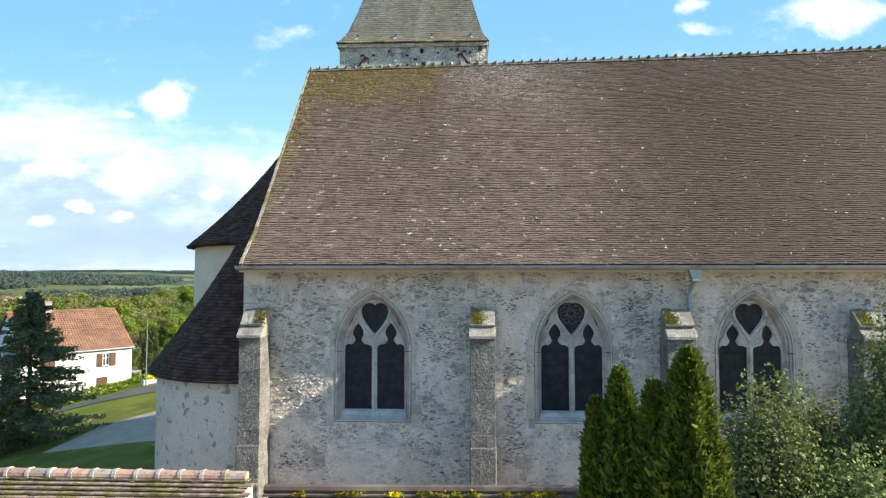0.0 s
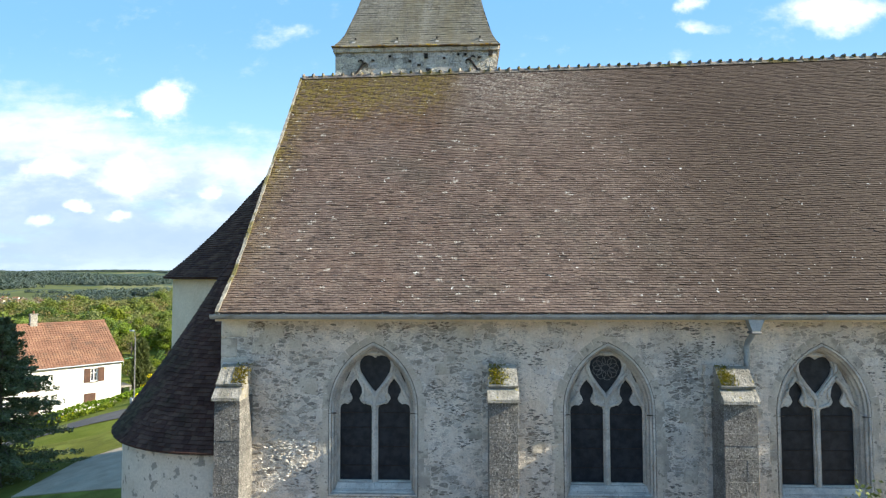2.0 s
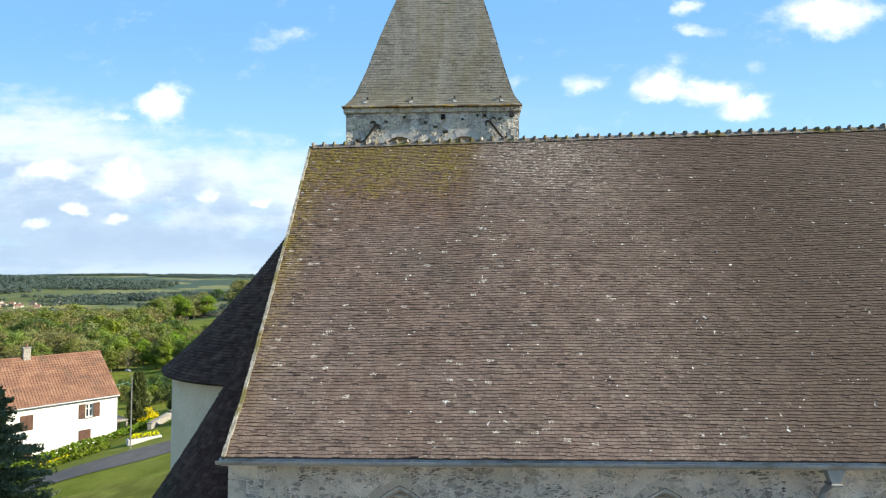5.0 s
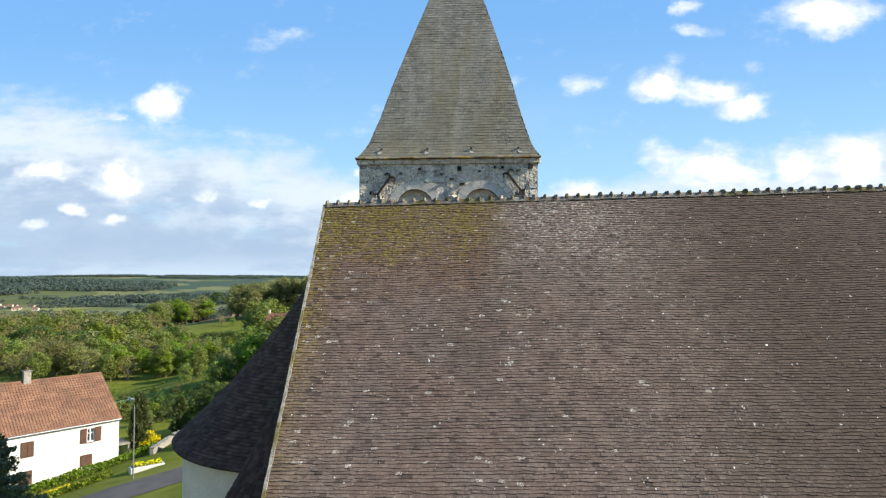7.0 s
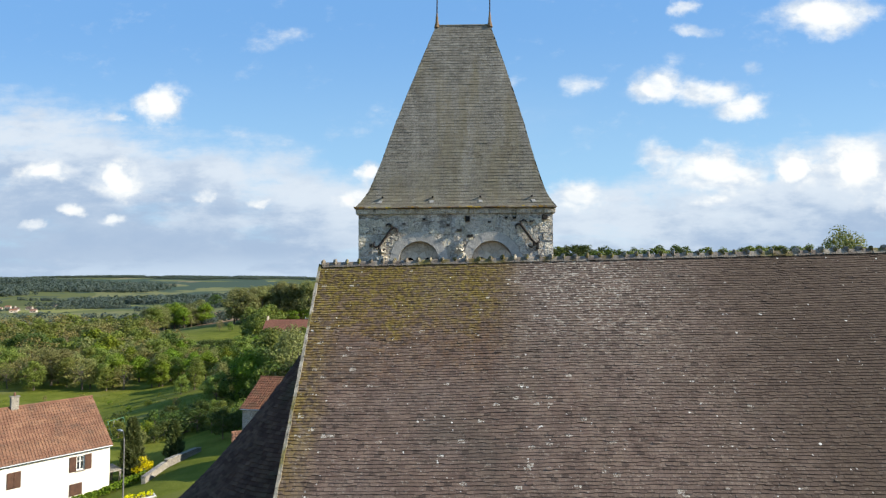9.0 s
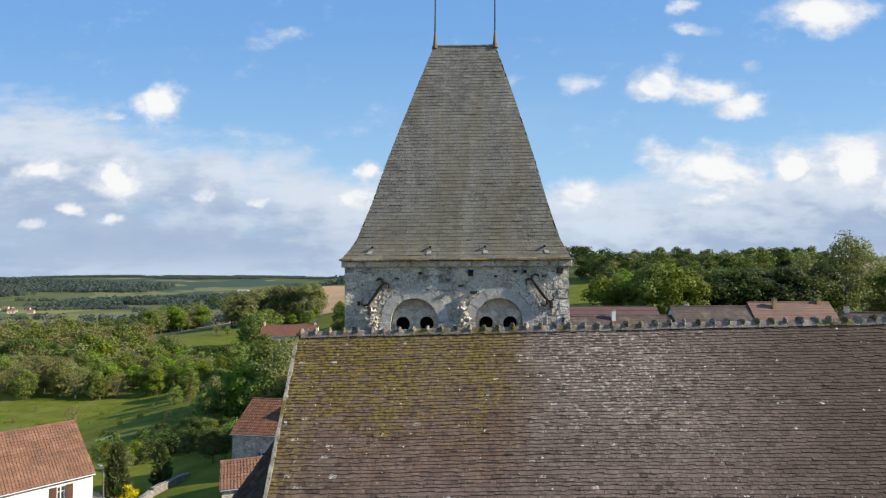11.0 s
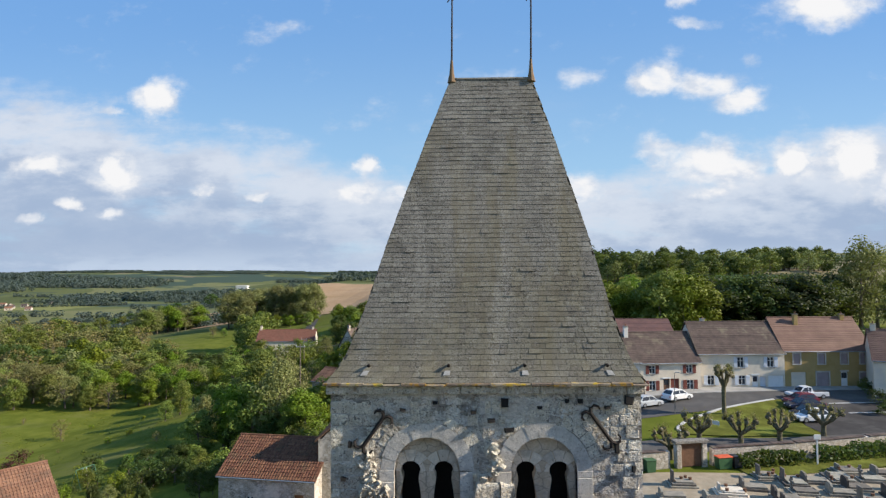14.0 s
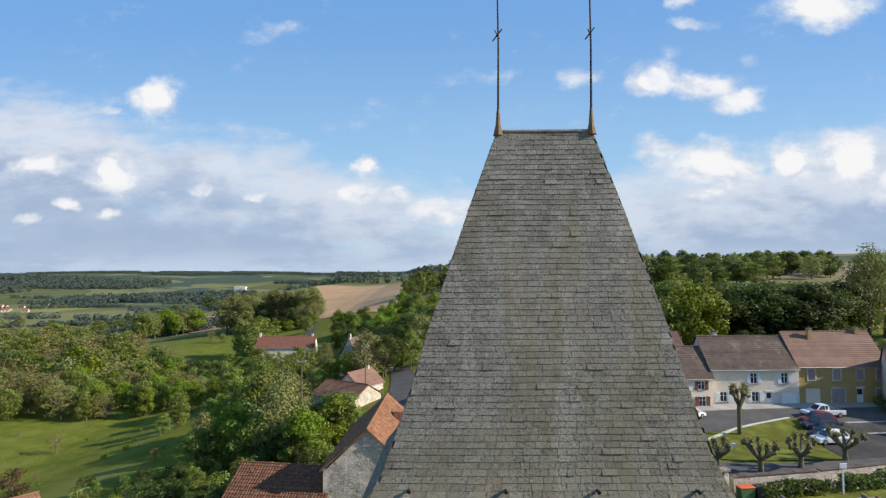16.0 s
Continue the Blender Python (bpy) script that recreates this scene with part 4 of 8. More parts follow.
        for sx in (-1, 1):
            z = 3.85
            while z < 5.95:
                h, wd = rng.uniform(0.24, 0.42), rng.uniform(0.12, 0.30)
                a, b = sorted((sx * 1.068, sx * (1.068 + wd)))
                part("quoin", boxed(a, b, WALL_Y - rng.uniform(0.003, 0.006), WALL_Y + 0.1, z + 0.001, z + h - 0.001, bevel=0.004), SURROUND, w)
                z += h
            pts = arch(1.068, 6.0, 1.594, 4.0, 6)[2:9]
            for (xa, za), (xb, zb) in zip(pts, pts[1:]):
                n = Vector((xa + 0.5, za - 5.6)).normalized()
                t = rng.uniform(0.14, 0.22)
                q = [(sx * xa, za), (sx * xb, zb), (sx * (xb + n.x * t), zb + n.y * t), (sx * (xa + n.x * t), za + n.y * t)]
                part("voussoir", plate(q, [], WALL_Y - rng.uniform(0.004, 0.009), WALL_Y + 0.1, face), SURROUND, w)
    # buttresses
    for i, (x, wd) in enumerate(BUTTRESSES):
        b = new("buttress")
        b.parent = root
        b.location = (x, 0, 0)
        tagged(b, "stepped stone buttress with a lichened sloping cap")
        h = wd / 2
        part("shaft", boxed(-h + 0.03, h - 0.03, 15.32, WALL_Y - 0.004, -0.5, 6.36), MORTAR, b)
        part("pilaster", boxed(-h - 0.13, h - 0.02, 15.90, WALL_Y - 0.005, -0.5, 7.10, bevel=0.015), RUBBLE, b, "smooth rendered pilaster behind the buttress")
        rngb, z = random.Random(300 + i), 3.55
        while z < 6.3:
            t = min(rngb.uniform(0.18, 0.5), 6.355 - z)
            if t > 0.05:
                cut = rngb.choice((None, None, -0.1, 0.12))
                spans = [(-h, h)] if cut is None else [(-h, cut - 0.004), (cut + 0.004, h)]
                for u0, u1 in spans:
                    part("block", boxed(u0 - rngb.uniform(0, 0.006), u1 + rngb.uniform(0, 0.006), 15.28 - rngb.uniform(0, 0.012), WALL_Y - 0.006, z + 0.001, z + t - 0.001, bevel=0.006), BUTTRESS_STONE, b)
            z += t
        part("foot", boxed(-h - 0.03, h + 0.03, 15.22, WALL_Y - 0.006, -0.5, 3.55, bevel=0.03), BUTTRESS_STONE, b)
        cap = [(15.17, 6.362), (15.70, 6.362), (15.70, 6.66), (15.42, 6.66), (15.17, 6.43)]
        part("cap", plate(cap, [], -h - 0.03, h + 0.03, lambda u, v, d: (d, u, v)), CAP_STONE, b, "pale lower cap slab")
        cut = rngb.uniform(-0.12, 0.1)
        for u0, u1 in ((-h - 0.01, cut - 0.004), (cut + 0.004, h + 0.01)):
            top = 7.10 + rngb.uniform(-0.012, 0.012)
            cap = [(15.36, 6.664), (15.74, 6.664), (15.74, top), (15.70, top), (15.34, 6.71 + rngb.uniform(-0.01, 0.01))]
            part("cap", plate(cap, [], u0, u1, lambda u, v, d: (d, u, v)), CAP_STONE, b, "pale upper cap slab patched with lichen")
    # roof body
    vs, fs = [], []
    ss = [SLOPE * i / 24 for i in range(25)]
    for s in ss:
        vs += [tuple(nave_roof(verge_x(s) + 0.05 + (X1 + 0.05 - verge_x(s)) * i / 60, s, -0.03)) for i in range(61)]
    for j in range(24):
        fs += [(j * 61 + i, j * 61 + i + 1, (j + 1) * 61 + i + 1, (j + 1) * 61 + i) for i in range(60)]
    roof = part("roof", (vs, fs), ROOF_TILE, root, "steep brown plain-tiled roof with moss, lichen and pale specks")
    back = [(RIDGE_Y, 16.42), (RIDGE_Y, 16.2), (30.7, 7.9), (30.9, 8.0)]
    part("back_slope", plate(back, [], X0 - 0.2, X1 + 0.2, lambda u, v, d: (d, u, v)), ROOF_TILE, root)
    # tiles: single ones near the ridge, the rest joined
    rng = random.Random(5)
    gauge, wd = 0.083, 0.160
    rows = int(SLOPE / gauge)
    vs, fs, single = [], [], 0
    for r in range(rows):
        s = gauge * (r + rng.uniform(-0.12, 0.12))
        left = verge_x(s) + 0.03
        x = left - (wd / 2 if r % 2 else 0)
        while x < X1 + 0.1:
            j = rng.random()
            t = 0.019 + 0.009 * rng.random() + (0.012 if j > 0.985 else 0)
            ds = rng.gauss(0, 0.008) + 0.016 * noise.noise(Vector((x * 0.35, s * 0.45, 2.0))) + 0.018 * noise.noise(Vector((x * 1.1, s * 9.0, 5.0)))
            x_ = max(x, left)
            if x + wd - x_ > 0.02:
                a, b = nave_roof(x_ + 0.003, s + ds), nave_roof(x + wd - 0.003, s + ds + rng.gauss(0, 0.002))
                c, d = nave_roof(x + wd - 0.003, s + gauge + 0.025), nave_roof(x_ + 0.003, s + gauge + 0.025)
                n = (b - a).cross(d - a).normalized()
                if r >= rows - 14 and -5.2 < x < -1.4 and single < 300:
                    one = ([], [])
                    wedge(*one, a, b, c, d, n, t)
                    part("tile", one, ROOF_TILE, roof)
                    single += 1
                else:
                    wedge(vs, fs, a, b, c, d, n, t)
            x += wd
    part("roof_covering", (vs, fs), ROOF_TILE, roof, kind="stuff")
    # ridge tiles, bedded in mortar
    vs, fs = [], []
    seg = 7
    half = ((-0.125, -0.115), (-0.095, -0.045), (-0.062, 0.005), (-0.022, 0.03))
    for e, r in ((0, 1.04), (1, 0.97)):
        vs += [(e * 0.37, y * r, z * r) for y, z in half] + [(e * 0.37, -y * r, z * r) for y, z in half[::-1]]
    fs += [(j, j + 1, seg + 2 + j, seg + 1 + j) for j in range(seg)] + [tuple(range(seg + 1))[::-1], tuple(range(seg + 1, 2 * seg + 2))]
    saddle = bpy.data.meshes.new("ridge_tile")
    saddle.from_pydata(vs, [], fs)
    saddle.materials.append(RIDGE_TILE)
    knob = bpy.data.meshes.new("ridge_joint")
    bm = bmesh.new()
    bmesh.ops.create_icosphere(bm, subdivisions=2, radius=0.5)
    for v in bm.verts:
        v.co += Vector([rng.uniform(-0.05, 0.05) for _ in range(3)])
    bm.to_mesh(knob)
    bm.free()
    knob.materials.append(RIDGE_JOINT)
    x = X0 - 0.12
    while x < X1:
        z = 16.50 + ridge_rise(x) + rng.uniform(-0.012, 0.012)
        piece("ridge_tile", saddle, roof, pose(x, RIDGE_Y, z, 0, -1.1 + rng.uniform(-0.8, 0.8), rng.uniform(-1.0, 1.0)))
        piece("ridge_joint", knob, roof, pose(x, RIDGE_Y, z + 0.015, rng.uniform(-12, 12), 0, rng.uniform(-20, 20)) @ Matrix.Diagonal((0.13 + rng.uniform(-0.02, 0.02), 0.26, 0.20 + rng.uniform(-0.03, 0.03), 1)))
        x += 0.36
    # verge: mortar band over the gable edge
    vs, fs = [], []
    for i in range(61):
        s = SLOPE * i / 60
        w1, up = 0.075 + rng.uniform(-0.015, 0.015), 0.045 + rng.uniform(-0.015, 0.02)
        for dx, l in ((0, -0.10), (0, up), (w1, up), (w1, -0.05)):
            vs.append(tuple(nave_roof(verge_x(s) + dx, s, l)))
    for i in range(60):
        fs += [(4 * i + j, 4 * i + j + 1, 4 * i + j + 5, 4 * i + j + 4) for j in range(3)]
    fs += [(0, 1, 2, 3), (240, 243, 242, 241)]
    part("verge", (vs, fs), VERGE, roof, "rough pale mortar verge along the gable")
    # gutter
    vs, fs = [], []
    n = 8
    for x in (X0 - 0.02, X1 + 0.2):
        for r in (0.115, 0.105):
            vs += [(x, 15.50 - r * math.cos(math.pi * j / n), 8.27 - r * math.sin(math.pi * j / n)) for j in range(n + 1)]
    m = n + 1
    fs += [(j, j + 1, 2 * m + j + 1, 2 * m + j) for j in range(n)] + [(m + j, 3 * m + j, 3 * m + j + 1, m + j + 1) for j in range(n)]
    fs += [(0, 2 * m, 3 * m, m), (n, m + n, 3 * m + n, 2 * m + n)] + [(j, m + j, m + j + 1, j + 1) for j in range(n)]
    gutter = part("gutter", (vs, fs), ZINC, root, "grey zinc gutter along the eaves")
    for i in range(40):
        part("bracket", tubed([(X0 + 0.2 + i * 0.75, 15.42, 8.30), (X0 + 0.2 + i * 0.75, 15.42, 8.24), (X0 + 0.2 + i * 0.75, 15.55, 8.17)], 0.012, 5), ZINC, gutter)
    pipe = part("downpipe", tubed([(6.10, 15.60, 7.86), (6.10, 15.88, 7.62), (6.10, 15.94, 7.5), (6.10, 15.94, 0)], 0.062, 10), ZINC, root, "blue-grey zinc downpipe")
    part("hopper", plate([(6.02, 7.90), (6.18, 7.90), (6.30, 8.19), (5.92, 8.19)], [], 15.46, 15.64, lambda u, v, d: (u, d, v)), ZINC, pipe, "funnel-shaped zinc hopper")
    part("collar", boxed(5.985, 6.215, 15.43, 15.67, 7.84, 7.897, bevel=0.015), LEAD, pipe)
    part("eaves_course", boxed(X0 + 0.02, X1 - 0.02, 15.62, WALL_Y - 0.003, 8.10, 8.28), CREAM_COAT, root, "smooth mortar band under the eaves")
    # rubble stones standing proud of the mortar
    shapes = [rough_stone(i) for i in range(7)]
    shapes = [with_material(s, m) for s in shapes for m in (STONE, STONE, DARK_STONE)]
    pale = [with_material(rough_block(60 + i, 0.08), SURROUND) for i in range(4)]
    placed = 0
    while placed < 260:
        x, z = rng.uniform(X0 + 0.2, 11.0), rng.uniform(2.6, 8.0)
        if any(abs(x - c) < 1.35 and z < 7.95 for c in centres) or any(abs(x - b) < 0.6 and z < 7.2 for b, _ in BUTTRESSES):
            continue
        if noise.noise(Vector((x * 0.6, z * 0.9, 4))) + 0.5 * noise.noise(Vector((x * 1.9, z * 2.3, 7))) < 0.10:
            continue
        big = rng.random() < 0.16
        if big:
            m = pose(x, WALL_Y + 0.035, z, 0, rng.uniform(-3, 3), 0) @ Matrix.Diagonal((rng.uniform(0.28, 0.5), 0.10, rng.uniform(0.2, 0.32), 1))
            piece("stone", pale[rng.randrange(4)], wall, m)
        else:
            w_ = rng.uniform(0.09, 0.26)
            m = pose(x, WALL_Y + 0.018, z, 0, rng.uniform(-9, 9), 0) @ Matrix.Diagonal((w_, 0.05, w_ * rng.uniform(0.2, 0.45), 1))
            piece("stone", shapes[rng.randrange(len(shapes))], wall, m)
        placed += 1
    # the many small stones that show where the mortar has gone, joined
    for mat, count in ((STONE, 1100), (DARK_STONE, 700)):
        vs, fs, n = [], [], 0
        while n < count:
            x, z = rng.uniform(X0 + 0.3, 13.0), rng.uniform(2.4, 8.05)
            if any(abs(x - c) < 1.3 and z < 7.8 for c in centres) or any(abs(x - b) < 0.58 and z < 7.2 for b, _ in BUTTRESSES):
                continue
            if noise.noise(Vector((x * 0.5, z * 0.8, 9))) + 0.5 * noise.noise(Vector((x * 1.7, z * 1.9, 3))) < 0.16:
                continue
            me, b = shapes[rng.randrange(len(shapes))], len(vs)
            w_ = rng.uniform(0.04, 0.17)
            m = pose(x, WALL_Y + 0.014, z, 0, rng.uniform(-12, 12), 0) @ Matrix.Diagonal((w_, 0.04, w_ * rng.uniform(0.2, 0.45), 1))
            vs += [tuple(m @ v.co) for v in me.vertices]
            fs += [tuple(b + i for i in q.vertices) for q in me.polygons]
            n += 1
        part("rubble_facing", (vs, fs), mat, wall, kind="stuff")
    # small stones laid bare beside the corner buttress
    vs, fs = [], []
    for _ in range(300):
        x, z = rng.gauss(-4.55, 0.36), rng.gauss(5.0, 0.42)
        if not (-5.25 < x < -3.75 and z < 6.0):
            continue
        me, b, w_ = shapes[rng.randrange(len(shapes))], len(vs), rng.uniform(0.04, 0.13)
        m = pose(x, WALL_Y - rng.uniform(-0.025, 0.008), z, rng.uniform(-15, 15), rng.uniform(-25, 25), rng.uniform(-15, 15)) @ Matrix.Diagonal((w_, 0.07, w_ * rng.uniform(0.35, 0.7), 1))
        vs += [tuple(m @ v.co) for v in me.vertices]
        fs += [tuple(b + i for i in q.vertices) for q in me.polygons]
    part("rubble_facing", (vs, fs), TRACERY, wall, kind="stuff")
    # corner stones
    for i in range(18):
        z = -0.3 + i * 0.47
        part("quoin", boxed(X0 - 0.012, X0 + (0.62 if i % 2 else 0.38), WALL_Y - 0.012, WALL_Y + 0.4, z, z + 0.45, bevel=0.015), ASHLAR, wall)
    return root


def arch_moulding(profile):
    """A moulding round a window: (inset from the outer arch, depth behind the wall's face) step by step."""
    bm = bmesh.new()
    loops = [[bm.verts.new((u, WALL_Y + d, v)) for u, v in arch(1.045 - i, 6.0, 1.57 - 1.05 * i, 4.0 + i)] for i, d in profile]
    for p, q in zip(loops, loops[1:]):
        for j in range(len(p)):
            m = (j + 1) % len(p)
            bm.faces.new((p[j], p[m], q[m], q[j]))
    return bm


def tracery_holes(drop):
    """The openings of the tracery: cusped lights with a lobed head, slits, and a heart or a drop at the top."""
    out = []
    half = [(0.385, 4.27), (0.385, 5.96), (0.36, 6.04), (0.28, 6.085), (0.19, 6.07), (0.13, 6.12), (0.085, 6.20)]
    lobe = [(0.165 * math.cos(a), 6.40 + 0.165 * math.sin(a)) for a in (-0.75, -0.35, 0.1, 0.55)]
    half += lobe + [(0.09, 6.57), (0.035, 6.63)]
    light = [(0.46 + x, z) for x, z in half] + [(0.46, 6.68)] + [(0.46 - x, z) for x, z in half[::-1]]
    shapes = [light, [(0.79, 6.15), (0.865, 6.11), (0.80, 6.28)], [(0.705, 6.60), (0.735, 6.61), (0.68, 6.76), (0.585, 6.93), (0.555, 6.93), (0.62, 6.78)]]
    for sx in (-1, 1):
        out += [[(sx * x, z) for x, z in h] for h in shapes]
    top = [(0.0, 6.36), (0.10, 6.47), (0.24, 6.66), (0.345, 6.82), (0.385, 6.98), (0.355, 7.12)]
    top += [(0.25, 7.21), (0.12, 7.26), (0.0, 7.28)] if drop else [(0.27, 7.21), (0.16, 7.235), (0.06, 7.215), (0.0, 7.17)]
    out.append(top + [(-x, z) for x, z in top[-2:0:-1]])
    return out


build_nave()


def half_round(name, label, cx, cy, r_wall, r_eave, z_eave, z_top, wall_mat, flare, seed, past=0.0):
    """A round apse against the gable with a half cone of tiles."""
    root = thing(name, label, "church")
    n = 40
    a0, a1 = math.pi / 2, 3 * math.pi / 2 + past
    ang = [a0 + (a1 - a0) * i / n for i in range(n + 1)]
    vs = []
    for r in (r_wall, r_wall - 0.6):
        for z in (-2.5, z_eave + 0.12):
            vs += [(cx + r * math.cos(t), cy + r * math.sin(t), z) for t in ang]
    m = n + 1
    fs = []
    for i in range(n):
        fs += [(i, i + 1, m + i + 1, m + i), (2 * m + i, 3 * m + i, 3 * m + i + 1, 2 * m + i + 1), (m + i, m + i + 1, 3 * m + i + 1, 3 * m + i)]
    fs += [(0, m, 3 * m, 2 * m), (n, 2 * m + n, 3 * m + n, m + n)]
    part("wall", (vs, fs), wall_mat, root, "curved plastered apse wall")

    def at(t, k, lift=0.0):
        r = r_eave * (1 - k)
        rise = k + flare * (k * k - k)
        return Vector((cx + r * math.cos(t), cy + r * math.sin(t), z_eave + (z_top - z_eave) * rise + lift))

    rows = int(math.hypot(r_eave, z_top - z_eave) / 0.118)
    vs, fs = [], []
    for j in range(13):
        vs += [tuple(at(t, j / 12 * 0.995, -0.03)) for t in ang]
    for j in range(12):
        fs += [(j * m + i, j * m + i + 1, (j + 1) * m + i + 1, (j + 1) * m + i) for i in range(n)]
    vs += [(cx + (r_eave - 0.3) * math.cos(t), cy + (r_eave - 0.3) * math.sin(t), z_eave - 0.05) for t in ang]
    fs += [(i, 13 * m + i, 13 * m + i + 1, i + 1) for i in range(n)]
    roof = part("roof", (vs, fs), APSE_TILE, root, "dark brown tiled half-cone roof")
    rng = random.Random(seed)
    vs, fs = [], []
    for r in range(rows):
        k0, k1 = r / rows, min(0.998, (r + 1.25) / rows)
        cnt = max(3, int(math.pi * r_eave * (1 - k0) / 0.17))
        off = rng.random()
        for i in range(cnt):
            t0 = a0 + (a1 - a0) * min(1, max(0, (i + off - 0.5) / cnt))
            t1 = a0 + (a1 - a0) * min(1, max(0, (i + off + 0.46) / cnt))
            if t1 - t0 < 0.002:
                continue
            dk = rng.gauss(0, 0.05) / rows
            p, q, u, w = at(t0, max(0, k0 + dk)), at(t1, max(0, k0 + dk)), at(t1, k1), at(t0, k1)
            nn = (q - p).cross(w - p).normalized()
            wedge(vs, fs, p, q, u, w, nn if nn.z > 0 else -nn, 0.02 + 0.02 * rng.random())
    part("roof_covering", (vs, fs), APSE_TILE, roof, kind="stuff")
    return root


half_round("church_apse", "round church apse with cream walls and tall dark roof", -6.2, 23.7, 4.55, 4.85, 9.1, 15.0, CREAM_COAT, 0.30, 1)
half_round("church_chapel", "low round chapel of worn plaster with a steep dark tiled roof", -6.18, 19.18, 3.62, 3.86, 5.15, 11.6, RENDER_COAT, 0.22, 2, 0.065)


# ---- tower ----
TX0, TX1, TY0, TY1 = -5.58, 0.98, 25.30, 29.75
EAVE = 0.10


def tower_roof(side, f, h, lift=0.0):
    """A point of the spire roof: side 0 front, 1 right, 2 back, 3 left; f along, 0 to 1; h up, 0 to 1."""
    knots = ((0, 0), (0.04, 0.085), (0.085, 0.155), (0.235, 0.305), (0.426, 0.472), (0.704, 0.735), (1, 1))
    for (h0, k0), (h1, k1) in zip(knots, knots[1:]):
        if h <= h1:
            k = k0 + (k1 - k0) * (h - h0) / (h1 - h0)
            break
    x0, x1, y0, y1 = TX0 - EAVE, TX1 + EAVE, TY0 - EAVE, TY1 + EAVE
    ym = (y0 + y1) / 2
    bulge = 0.06 * h * math.sin(math.pi * h)
    a, b = x0 + (-2.99 - x0) * (k - 0.7 * bulge), x1 + (-0.95 - x1) * (k - bulge)
    c, d = y0 + (ym - y0) * k, y1 + (ym - y1) * k
    z = 18.44 + 7.28 * h
    o, e = (((a, c), (b, c)), ((b, c), (b, d)), ((b, d), (a, d)), ((a, d), (a, c)))[side]
    p = Vector((o[0] + (e[0] - o[0]) * f, o[1] + (e[1] - o[1]) * f, z))
    out = ((0, -1), (1, 0), (0, 1), (-1, 0))[side]
    n = Vector((out[0] * 0.95, out[1] * 0.95, 0.31))
    return p + n * lift


def ring_arch(cx, cz, r0, r1, a0, a1, n=5):
    """The outline of one stone of a round arch."""
    out = [(cx + r0 * math.cos(a0 + (a1 - a0) * i / n), cz + r0 * math.sin(a0 + (a1 - a0) * i / n)) for i in range(n + 1)]
    return out + [(cx + r1 * math.cos(a1 + (a0 - a1) * i / n), cz + r1 * math.sin(a1 + (a0 - a1) * i / n)) for i in range(n + 1)]


def round_head(cx, a, z0, zs, n=10):
    return [(cx - a, z0), (cx + a, z0)] + [(cx + a * math.cos(math.pi * i / n), zs + a * math.sin(math.pi * i / n)) for i in range(n + 1)]


